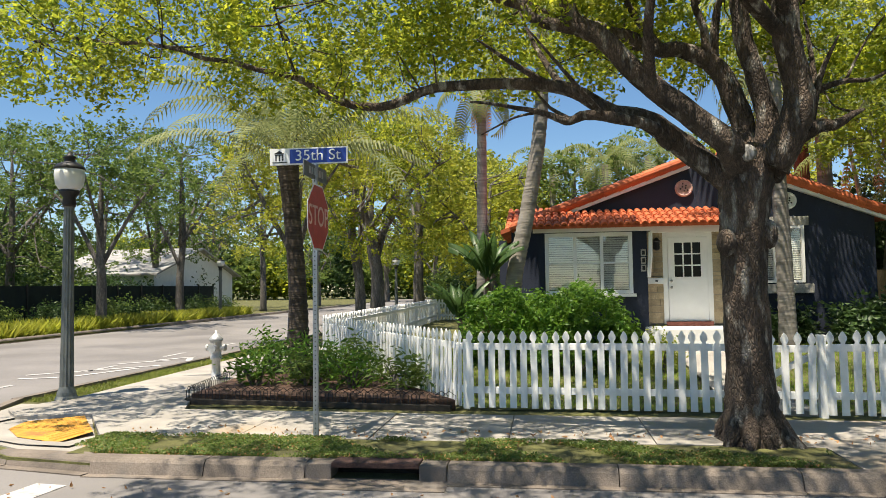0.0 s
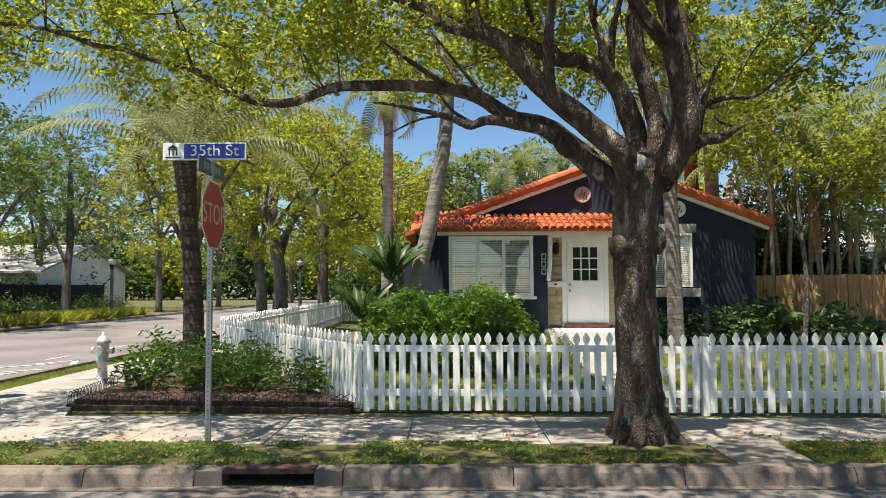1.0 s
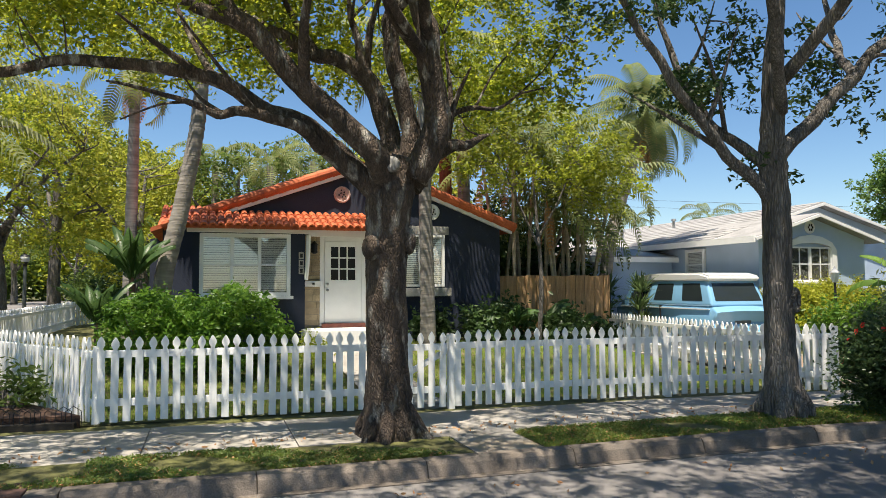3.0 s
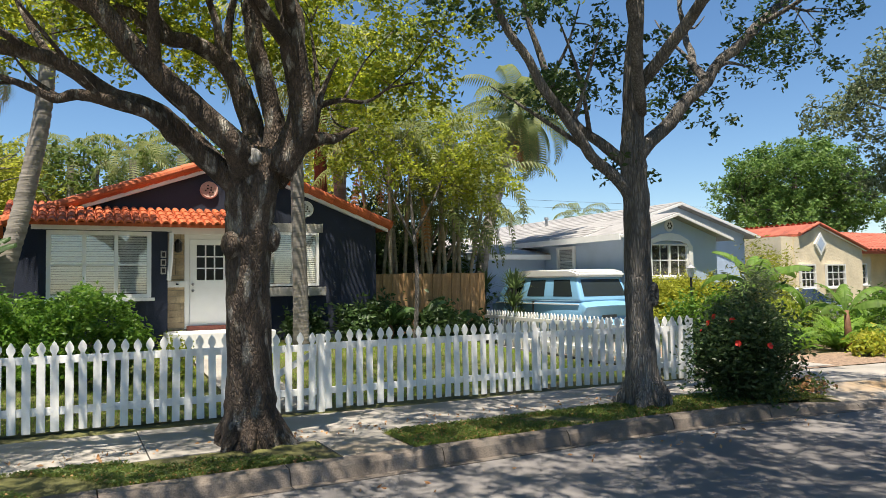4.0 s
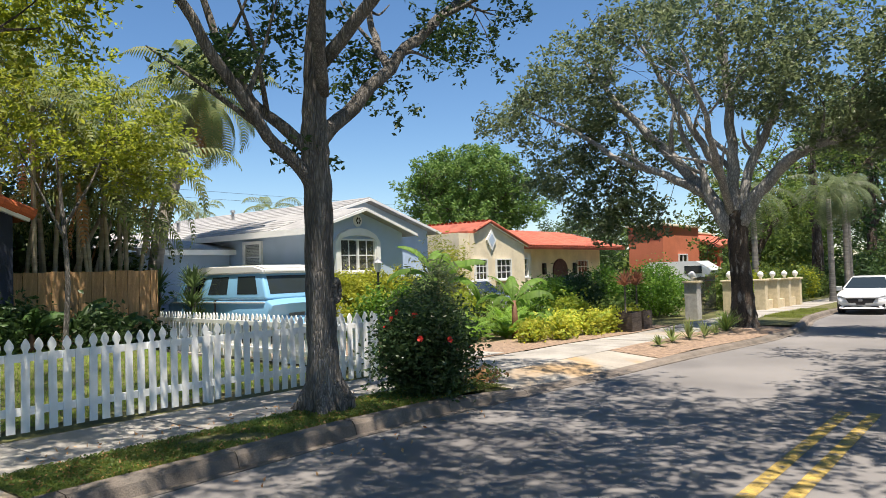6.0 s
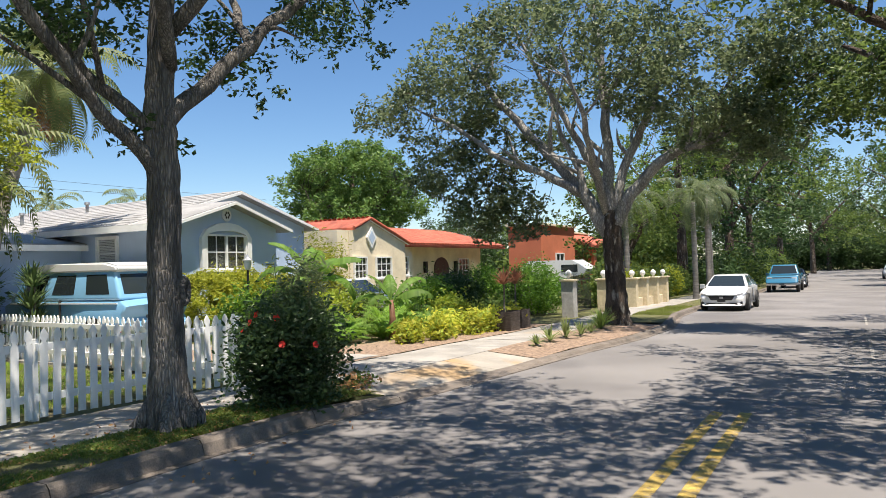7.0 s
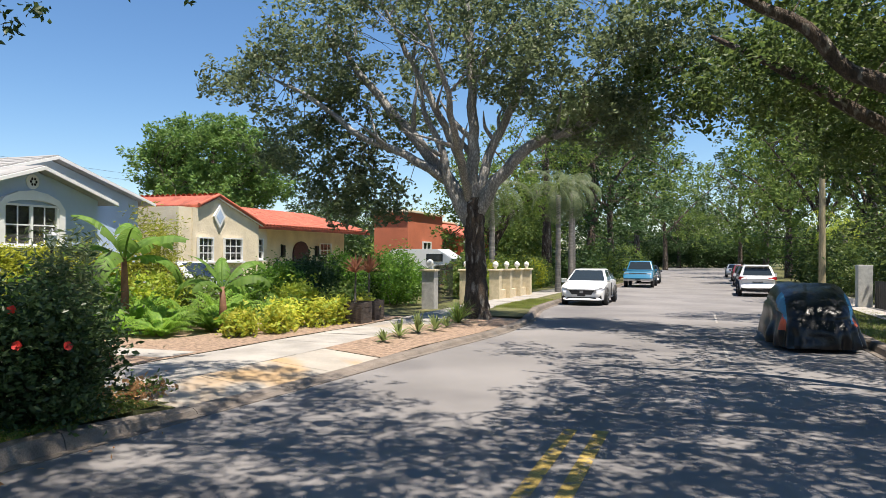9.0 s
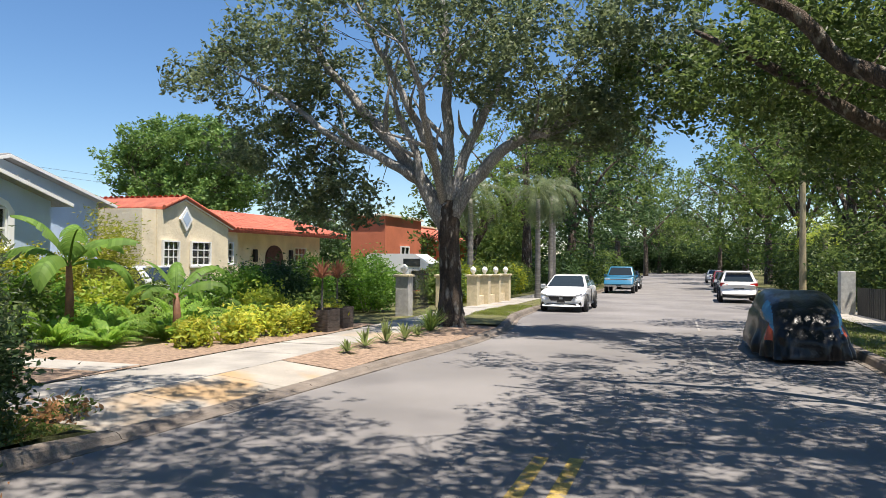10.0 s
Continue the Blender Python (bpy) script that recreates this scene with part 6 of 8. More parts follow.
# mulch garden of the blue house
bm = bmesh.new()
bed_xs = [10.2, 12, 14.3, 15.5, 17, 18.5, 20, 21.5]
lo = [bm.verts.new((q, sw1(q) + 0.02, 0.16 + drop(q))) for q in bed_xs]
hi = [bm.verts.new((q, 13.2, 0.17 + drop(q))) for q in bed_xs]
for i in range(len(bed_xs) - 1):
    bm.faces.new((lo[i], lo[i + 1], hi[i + 1], hi[i]))
tagged(part("mulch_bed", bm, MULCH_LIGHT), "brown wood chip mulch bed with tropical plants", "planting bed", kind="structure")
bm = bmesh.new()
bed_xs = [14.15, 15.5, 17, 18.5, 20, 21.5, 23]
lo = [bm.verts.new((q, kerb_y(q) + 0.2, (0.085 if q > 14.5 else 0.05) + drop(q))) for q in bed_xs]
hi = [bm.verts.new((q, sw0(q) - 0.01, 0.155 + drop(q))) for q in bed_xs]
for i in range(len(bed_xs) - 1):
    bm.faces.new((lo[i], lo[i + 1], hi[i + 1], hi[i]))
tagged(part("verge_bed", bm, MULCH_LIGHT), "narrow mulch bed between pavement and kerb", "planting bed", kind="structure")
rr = random.Random(12)
LEAF_CROTON = leaf_mat("yellow_croton_leaf", (0.46, 0.42, 0.05), (0.24, 0.33, 0.05), 0.4)
LEAF_FERN = leaf_mat("fern_frond", (0.12, 0.22, 0.035), (0.20, 0.30, 0.05), 0.45)
for i in range(13):
    px = 15.0 + 0.42 * i
    shrub("croton", (px, 8.95 + rr.uniform(0, 0.7), 0.15 + drop(px)), (0.27, 0.27, 0.20 + rr.uniform(0, 0.1)), "low yellow-leaved shrub in the mulch bed", LEAF_CROTON, 120 + i, 0.11, 20, 30, 0.10, group="yellow bedding shrubs", dense=0.3, stems=6)
for i, (px, py, s) in enumerate(((15.0, 11.0, 0.8), (16.1, 11.3, 0.9), (15.6, 10.3, 0.6), (17.2, 11.0, 0.8), (14.6, 12.2, 0.8), (18.4, 10.6, 0.6), (19.3, 10.9, 0.7), (14.5, 10.6, 0.6), (15.2, 11.8, 0.9), (16.7, 10.5, 0.7), (17.7, 11.7, 0.9), (16.0, 12.4, 0.9), (18.8, 11.9, 0.8), (14.2, 11.4, 0.7))):
    root = thing("fern", (px, py, 0.15), "bright green fern clump in the mulch bed", "fern", "fern clumps")
    for k in range(22):
        part("frond", frond(bmesh.new(), (0, 0, 0), k * 2.4, rr.uniform(0.5, 1.3), s * rr.uniform(0.8, 1.2), 14, 0.13, 1.1 / s, blade=0.04), LEAF_FERN, root)


for i, (px, py, w, h) in enumerate(((14.6, 12.7, 0.6, 0.55), (15.4, 13.2, 0.7, 0.7), (16.9, 12.9, 0.7, 0.6), (18.3, 12.6, 0.7, 0.6), (19.6, 12.2, 0.7, 0.55), (20.6, 11.3, 0.6, 0.45), (20.8, 9.9, 0.6, 0.4), (13.9, 13.0, 0.5, 0.6))):
    shrub("tropical_shrub", (px, py, 0.15 + drop(px)), (w, w, h), "lush green shrub in the tropical bed", (LEAF_GREEN, HEDGE, LEAF_LIME)[i % 3], 180 + i, 0.12, 46, 40, 0.15, group="tropical shrubs", dense=0.35)
LEAF_BANANA.node_tree.nodes["Principled BSDF"].inputs["Roughness"].default_value = 0.6
LEAF_STRELITZIA = leaf_mat("broad_dark_leaf", (0.045, 0.095, 0.028), (0.075, 0.135, 0.04), 0.3, 0.3)


def banana(place, h, seed, n=8, size=1.5, label="banana plant with broad arching green leaves"):
    rr = random.Random(seed)
    root = thing("banana_plant", place, label, "banana plant", "banana plants")
    part("stem", tube(bmesh.new(), [(0, 0, -0.1), (0.03, 0, h * 0.5), (0, 0, h)], [0.09, 0.075, 0.05], 10), mat("reddish_stem", (0.24, 0.11, 0.06), 0.7, vary=0.3, bump=0.2) if "reddish_stem" not in bpy.data.materials else bpy.data.materials["reddish_stem"], root, smooth=True)
    for i in range(n):
        yaw = i * 2.4 + rr.uniform(-0.3, 0.3)
        out = Vector((math.cos(yaw), math.sin(yaw), 0))
        side = Vector((-out.y, out.x, 0))
        broad = place[0] > 10
        a = (0.35, 1.3, 0.8, 1.45, 0.5, 1.05, 0.65, 1.2, 0.9)[i % 9] if broad else rr.uniform(0.75, 1.45) if place[0] > 5 else rr.uniform(1.0, 1.5)
        L = size * rr.uniform(0.75, 1.15)
        bend = rr.uniform(0.5, 1.1) if place[0] > 5 else 0.5
        bm = bmesh.new()
        prev = Vector((0, 0, h - 0.1))
        steps = 24
        ribs = []
        for s in range(steps + 1):
            t = s / steps
            d = out * math.cos(a) + Vector((0, 0, 1)) * math.sin(a)
            w = 0.0 if t < 0.16 else (0.20 if broad else 0.17) * size / 1.5 * math.sin(math.pi * min(1.0, (t - 0.16) / 0.84) ** 0.75) ** 0.8
            ribs.append((prev, d, w))
            prev = prev + d * L / steps
            a -= (0.03 + 0.13 * t) * bend
        # stalk and midrib
        tube(bm, [p for p, _, _ in ribs[::3]], [0.024 * (1 - k / 9) + 0.004 for k in range(len(ribs[::3]))], 5, cap=False)
        # the blade on each side, torn into strips here and there
        for sgn in (-1, 1):
            tear = 0.0
            for (p, d, w), (q, d2, w2) in zip(ribs, ribs[1:]):
                if w2 < 0.004 and w < 0.004:
                    continue
                if rr.random() < 0.3:
                    tear = rr.uniform(-0.10, 0.03)
                nrm = side.cross(d).normalized()
                if nrm.z < 0:
                    nrm = -nrm
                def at(o, dd, ww, f, sag):
                    return o + side * sgn * ww * f + dd * ww * 0.25 * f + nrm * (0.10 * ww * math.sin(f * 3.0)) + Vector((0, 0, (sag - 0.5 * ww) * f * f))
                fs = (0.0, 0.35, 0.7, 1.0)
                e = [bm.verts.new(at(p, d, w, f, tear)) for f in fs]
                g = [bm.verts.new(at(q, d2, w2 * rr.uniform(0.96, 1.0), f, tear)) for f in fs]
                for k in range(3):
                    bm.faces.new((e[k], e[k + 1], g[k + 1], g[k]))
        part("leaf", bm, LEAF_BANANA if place[0] > 10 else LEAF_STRELITZIA, root, smooth=True)
    return root


banana((14.75, 11.7, 0.15), 1.5, 1, 8, 1.6)
banana((15.75, 10.15, 0.15), 0.9, 2, 7, 1.25, "young banana plant with bright upright leaves")
banana((-1.2, 15.3, 0.3), 1.7, 3, 12, 1.3, "broad-leaved bird of paradise plant beside the cottage")
banana((-1.75, 14.9, 0.25), 0.9, 4, 9, 1.2, "broad-leaved bird of paradise plant beside the cottage")
for i, (px, py, s) in enumerate(((7.2, 15.9, 0.5), (6.4, 16.2, 0.45), (8.3, 16.6, 0.55), (9.3, 16.6, 0.45))):
    banana((px, py, G(px, py)), 0.35, 10 + i, 9, s * 2, "dark broad-leaved plant in the shaded bed")
for i, (px, py, w, h) in enumerate(((6.3, 15.6, 0.45, 0.42), (7.4, 16.4, 0.5, 0.45), (9.0, 16.9, 0.45, 0.32), (10.1, 16.8, 0.4, 0.28), (5.3, 16.3, 0.4, 0.32), (8.4, 15.6, 0.35, 0.28))):
    shrub("shade_shrub", (px, py, G(px, py)), (w, w, h), "dark green shrub in the shaded bed", LEAF_DARK, 140 + i, 0.14, 40, 40, 0.16, group="shade shrubs", dense=0.3)


def spiky(name, place, n, length, leaf, seed, label, category="plant", stem=0.0, width=0.03, group=""):
    """A rosette of narrow stiff blades, on a stem if it has one."""
    rr = random.Random(seed)
    root = thing(name, place, label, category, group)
    if stem:
        part("stem", tube(bmesh.new(), [(0, 0, -0.05), (0.03, 0, stem)], [0.03, 0.02], 6), BARK_GREY, root)
    bm = bmesh.new()
    for k in range(n):
        if n < 100 and k:
            bm = bmesh.new()
        yaw, a = k * 2.4, rr.uniform(0.2, 1.45)
        out = Vector((math.cos(yaw), math.sin(yaw), 0))
        side = Vector((-out.y, out.x, 0)) * width
        d = out * math.cos(a) + Vector((0, 0, math.sin(a)))
        o = Vector((0, 0, stem))
        L = length * rr.uniform(0.7, 1.1)
        m1, tip = o + d * L * 0.5, o + d * L + Vector((0, 0, -0.18 * L))
        vs = [bm.verts.new(p) for p in (o - side * 0.6, o + side * 0.6, m1 + side, tip, m1 - side)]
        bm.faces.new(vs)
        if n < 100:
            part("blade", bm, leaf, root)
    if n >= 100:
        part("tuft", bm, leaf, root)["kind"] = "stuff"
    return root


YUCCA = leaf_mat("yucca_blade", (0.065, 0.105, 0.035), (0.12, 0.165, 0.06), 0.3)
for i, (px, py) in enumerate(((11.6, 17.1), (11.85, 17.7), (11.5, 18.5))):
    for s_ in (0.5, 1.0, 1.5):
        spiky("yucca", (px + rr.uniform(-.2, .2), py, 0.1), 40, 0.8, YUCCA, 400 + i * 7 + int(s_ * 4), "spiky dark green yucca beside the van", stem=s_, group="yuccas")
COPPER = leaf_mat("bronze_blade", (0.20, 0.085, 0.05), (0.28, 0.13, 0.08), 0.3)
PLANTER = mat("weathered_planter_wood", (0.10, 0.075, 0.06), 0.9, vary=0.3, bump=0.4, stretch=(1, 1, 5))
for i, (px, py) in enumerate(((19.0, 8.75), (20.1, 8.9))):
    pl = thing("wooden_planter", (px, py, 0.14 + drop(px)), "weathered square wooden planter beside the pavement", "planter", "wooden planters")
    for k in range(4):
        for j in range(4):
            part("plank", box(bmesh.new(), -0.3, 0.3, -0.31, -0.285, 0.0 + 0.13 * k, 0.125 + 0.13 * k, 0.004, pose(0, 0, 0, 0, 0, 90 * j)), PLANTER, pl)
    part("planter_soil", box(bmesh.new(), -0.28, 0.28, -0.28, 0.28, 0.0, 0.46), EARTH, pl)
    spiky("cordyline", (px, py, 0.6 + drop(px)), 60, 0.62, COPPER, 430 + i, "bronze-leaved spiky cordyline in a planter", stem=0.75, width=0.025, group="cordylines")
for i, (px, py, s) in enumerate(((15.5, 6.5, 0.3), (16.4, 6.55, 0.5), (17.3, 6.5, 0.6), (18.1, 6.4, 0.55), (19.0, 6.45, 0.4))):
    spiky("agave", (px, py, 0.15 + drop(px)), 26, s, LEAF_PALM, 440 + i, "narrow-leaved agave in the verge bed", width=0.022, group="agaves")
spiky("grass_clump", (20.4, 6.6, 0.12 + drop(20)), 160, 0.8, LEAF_GREEN, 450, "tall ornamental grass clump by the tree", width=0.012)
for i in range(10):
    shrub("verge_weed", (9.2 + 0.11 * i, 7.1 + 0.15 * math.sin(i * 2.1), 0.1), (0.16, 0.16, 0.09), "dry low weeds beside the driveway", LEAF_DRY if i % 2 else LEAF_GREEN, 460 + i, 0.07, 8, 14, 0.06, stems=3, group="dry weeds")

# ---------------------------------------------------------------- the pale blue house
BLUE = mat("pale_blue_stucco", (0.44, 0.55, 0.70), 0.85, vary=0.07, scale=1.0, fine=40, bump=0.25)
ROOF_WHITE = mat("weathered_white_shingle", (0.34, 0.335, 0.33), 0.9, vary=0.18, scale=1.5, fine=18, bump=0.4, stain=(0.26, 0.25, 0.235), stain_scale=0.8, random_hue=0.1)
NEAR = Matrix.Translation((0.065, 0.05, 0.16)) @ Matrix.Scale(0.91, 4)
bh = thing("blue_house", NEAR, "pale blue stucco house with a weathered white roof", "house")
part("wall", prism(bmesh.new(), [(16.4, -0.2), (20.7, -0.2), (20.7, 3.3), (18.5, 3.93), (16.4, 3.3)], "y", 18.0, 22.1), BLUE, bh)
part("wall", prism(bmesh.new(), [(16.45, -0.2), (24.6, -0.2), (24.6, 3.55), (20.85, 4.58), (16.45, 3.3)], "y", 20.0, 32), BLUE, bh)
part("wing_wall", box(bmesh.new(), 13.2, 16.44, 22.4, 30, -0.2, 2.75), BLUE, bh)
for pts, ya, yb in (([(18.5, 3.95), (18.5, 4.07), (16.0, 3.28), (16.0, 3.16)], 17.65, 22.5), ([(18.5, 3.95), (18.5, 4.07), (21.1, 3.26), (21.1, 3.14)], 17.65, 20.5),
                    ([(20.85, 4.61), (20.85, 4.73), (16.0, 3.30), (16.0, 3.18)], 19.7, 32.3), ([(20.85, 4.61), (20.85, 4.73), (25.1, 3.53), (25.1, 3.41)], 19.7, 32.3)):
    part("roof", prism(bmesh.new(), pts, "y", ya, yb), ROOF_WHITE, bh)
# shingle courses on the visible slope
for k in range(13):
    u0, u1 = k / 13, (k + 1) / 13
    x0_, x1_ = 20.85 - 4.85 * u1, 20.85 - 4.85 * u0
    z0_, z1_ = 4.73 - 1.43 * u1, 4.73 - 1.43 * u0
    part("shingle_course", prism(bmesh.new(), [(x0_, z0_ + 0.022), (x1_, z1_ + 0.008), (x1_, z1_ + 0.002), (x0_, z0_ + 0.002)], "y", 19.72, 32.28), ROOF_WHITE, bh)
bm = bmesh.new()
prism(bm, [(22.0, 2.72), (22.0, 2.84), (26.2, 3.6), (26.2, 3.48)], "x", 12.8, 16.6)
part("wing_roof", bm, ROOF_WHITE, bh)
part("wing_fascia", box(bmesh.new(), 12.8, 16.39, 21.93, 21.995, 2.62, 2.80), WHITE, bh)
for a, b, y in (((15.98, 3.20), (18.5, 3.99), 17.6), ((18.5, 3.99), (21.12, 3.18), 17.6), ((15.98, 3.24), (20.85, 4.65), 19.64), ((20.85, 4.65), (25.12, 3.45), 19.64)):
    d = Vector((b[0] - a[0], b[1] - a[1])).normalized()
    n = Vector((-d.y, d.x)) * 0.045
    part("verge_board", prism(bmesh.new(), [(a[0] - n.x, a[1] - n.y), (b[0] - n.x, b[1] - n.y), (b[0] + n.x, b[1] + n.y), (a[0] + n.x, a[1] + n.y)], "y", y, y + 0.05), WHITE, bh)
part("eave_board", box(bmesh.new(), 15.93, 15.995, 17.65, 32.3, 3.10, 3.30), WHITE, bh)
# arched window
window(bh, 17.55, 19.15, 1.95, 2.95, 18.0, cols=2, frame_w=0.05, blinds=False, panes=(2, 2), sill=True)
bm = bmesh.new()
arch = [(17.3, 1.85), (17.3, 2.9), (17.5, 3.15), (17.9, 3.32), (18.35, 3.38), (18.8, 3.32), (19.2, 3.15), (19.4, 2.9), (19.4, 1.85)]
inner = [(17.49, 1.85), (17.49, 2.9), (17.6, 3.02), (17.95, 3.1), (18.35, 3.12), (18.75, 3.1), (19.1, 3.02), (19.21, 2.9), (19.21, 1.85)]
prism(bm, arch + inner[::-1], "y", 17.86, 17.997)
part("window_surround", bm, WHITE, bh, "white arched window surround")
bm = bmesh.new()
lathe(bm, [(0.2, 0), (0.2, 0.03), (0.13, 0.05), (0.02, 0.05)], 22)
bmesh.ops.transform(bm, matrix=pose(18.42, 17.99, 3.62, 90), verts=bm.verts)
med = part("vent_medallion", bm, WHITE, bh, "round white gable vent")
# A ring of dark beads, shade put in as colour.
bm = bmesh.new()
for k in range(6):
    bmesh.ops.create_icosphere(bm, subdivisions=1, radius=0.035, matrix=Matrix.LocRotScale((18.42 + 0.085 * math.cos(k * 1.05), 17.935, 3.62 + 0.085 * math.sin(k * 1.05)), None, (1, 0.4, 1.3)))
part("vent_hole", bm, DARK, med)
# side window, turned to face the driveway
side = thing("side_window", (16.4, 20.95, 0), "white framed sash window facing the driveway", "window", kind="structure")
side.matrix_world = NEAR @ Matrix.Translation((16.4, 20.95, 0)) @ Matrix.Rotation(-math.pi / 2, 4, "Z")
window(side, -0.42, 0.42, 2.05, 2.95, 0.0, cols=1, frame_w=0.09, panes=(1, 2), blinds=True)
for k in (0.0, 0.4):
    bm = bmesh.new()
    bmesh.ops.create_icosphere(bm, subdivisions=2, radius=0.07, matrix=Matrix.Translation((21.3 + k, 19.93, 4.12 - k * 0.3)))
    part("flood_light", bm, WHITE, bh, "small white flood light")
for px, py, pz in ((19.2, 26.0, 4.2), (17.6, 27.5, 3.8)):
    part("roof_vent", lathe(bmesh.new(), [(0.06, pz), (0.06, pz + 0.35), (0.11, pz + 0.36), (0.09, pz + 0.45)], 10, (px, py)), GALV, bh)

# ---------------------------------------------------------------- the cream house and the terracotta house
CREAM = mat("cream_stucco", (0.80, 0.69, 0.50), 0.85, vary=0.12, scale=1.5, fine=12, bump=0.7)
ORANGE = mat("terracotta_stucco", (0.58, 0.17, 0.085), 0.85, vary=0.1, scale=1.0, fine=30, bump=0.3)
DOORWOOD = mat("dark_red_wood_door", (0.07, 0.02, 0.018), 0.5, vary=0.2, bump=0.2)
ch = thing("cream_house", (0, 0, 0), "cream stucco house with a red barrel tile roof", "house")
part("wall", prism(bmesh.new(), [(24.9, -0.5), (29.1, -0.5), (29.1, 2.88), (26.3, 3.78), (25.2, 3.36), (24.9, 3.36)], "y", 18.0, 23.0), CREAM, ch)
part("wall", box(bmesh.new(), 24.2, 24.897, 18.05, 20.2, -0.5, 3.36), CREAM, ch)
part("wall", box(bmesh.new(), 29.1, 31.0, 18.8, 26, -0.5, 2.75), CREAM, ch)
part("wall", box(bmesh.new(), 31.0, 41.0, 20.0, 28, -0.5, 3.0), CREAM, ch)
for pts in ([(26.3, 3.80), (26.3, 3.90), (25.2, 3.48), (25.2, 3.38)], [(26.3, 3.80), (26.3, 3.90), (29.35, 2.92), (29.35, 2.82)]):
    part("roof", prism(bmesh.new(), pts, "y", 17.94, 24.5), RED_TILE, ch)
tile_row(ch, (26.35, 17.96, 3.91), (26.35, 24.4, 3.91), (3.0, 0, -0.97), 8, RED_TILE, r=0.11, seed=6)
part("roof", prism(bmesh.new(), [(18.5, 2.76), (18.5, 2.86), (22.6, 3.92), (22.6, 3.82)], "x", 29.3, 41.3), RED_TILE, ch)
tile_row(ch, (29.4, 22.5, 3.94), (41.2, 22.5, 3.94), (0, -4.05, -1.05), 10, RED_TILE, r=0.12, seed=7, cap=40)
verge_tiles(ch, (26.3, 3.90), (25.2, 3.48), 17.92, 3, RED_TILE, 0.075, 0.01)
verge_tiles(ch, (26.3, 3.90), (29.35, 2.92), 17.92, 9, RED_TILE, 0.075, 0.01)
window(ch, 25.15, 25.95, 1.45, 2.25, 18.0, cols=1, frame_w=0.05, panes=(3, 3), blinds=False)
window(ch, 26.7, 27.8, 1.45, 2.25, 18.0, cols=1, frame_w=0.05, panes=(3, 3), blinds=False)
window(ch, 29.7, 30.5, 1.5, 2.3, 18.8, cols=1, frame_w=0.05, panes=(3, 3), blinds=False)
window(ch, 38.0, 39.2, 1.2, 2.2, 20.0, cols=1, frame_w=0.05, panes=(3, 3), blinds=False)
bm = bmesh.new()
prism(bm, [(26.4, 3.55), (26.05, 3.1), (26.4, 2.65), (26.75, 3.1)], "y", 17.93, 17.997)
part("diamond_window", bm, WHITE, ch, "white diamond gable window")
part("diamond_pane", prism(bmesh.new(), [(26.4, 3.38), (26.18, 3.1), (26.4, 2.82), (26.62, 3.1)], "y", 17.92, 17.928), BLUE, ch)
arch = [(35.2, 0.0), (35.2, 1.7)] + [(36.0 - 0.8 * math.cos(a), 1.7 + 0.62 * math.sin(a)) for a in np.linspace(0.3, math.pi - 0.3, 9)] + [(36.8, 1.7), (36.8, 0.0)]
part("arched_door", prism(bmesh.new(), arch, "y", 19.93, 19.997), DOORWOOD, ch, "dark arched wooden door")
for k in (34.2, 37.6):
    part("wall_lantern", box(bmesh.new(), k - 0.12, k + 0.12, 19.85, 19.997, 1.5, 2.1, 0.03), BLACK, ch)
oh = thing("terracotta_house", (0, 0, 0), "terracotta stucco house with flat parapets and tiled porch", "house")
part("wall", box(bmesh.new(), 43.5, 50.0, 17, 19.2, -0.8, 4.2), ORANGE, oh)
part("wall", box(bmesh.new(), 50.0, 58, 18.5, 20.5, -0.8, 4.0), ORANGE, oh)
part("parapet_cap", box(bmesh.new(), 43.35, 50.1, 16.85, 19.35, 4.202, 4.34, 0.03), CREAM, oh)
part("parapet_cap", box(bmesh.new(), 50.103, 58.1, 18.35, 20.65, 4.002, 4.14, 0.03), CREAM, oh)
part("porch_roof", prism(bmesh.new(), [(15.6, 2.8), (15.6, 2.92), (18.4, 3.8), (18.4, 3.68)], "x", 50.2, 57.8), RED_TILE, oh)
tile_row(oh, (50.2, 18.3, 3.8), (57.8, 18.3, 3.8), (0, -2.7, -0.86), 5, RED_TILE, r=0.13, seed=8)
part("porch_door", box(bmesh.new(), 53.2, 54.6, 18.4, 18.497, -0.4, 2.5), DOORWOOD, oh)
for k in (50.6, 57.2):
    part("porch_column", box(bmesh.new(), k, k + 0.5, 15.8, 16.3, -0.8, 2.8, 0.03), ORANGE, oh)
window(oh, 46, 47.4, 1.0, 2.4, 17.0, cols=2, frame_w=0.08, panes=(1, 2), blinds=False)
far_house = thing("white_house", (0, 0, 0), "white bungalow with a grey roof beyond the fence", "house")
part("wall", prism(bmesh.new(), [(44.0, 0), (56, 0), (56, 3.0), (50, 4.8), (44.0, 3.0)], "x", -33, -25.5), WHITE, far_house)
for pts in ([(50, 4.82), (50, 4.94), (43.5, 2.95), (43.5, 2.83)], [(50, 4.82), (50, 4.94), (56.5, 2.95), (56.5, 2.83)]):
    part("roof", prism(bmesh.new(), pts, "x", -33.5, -25), ROOF_WHITE, far_house)
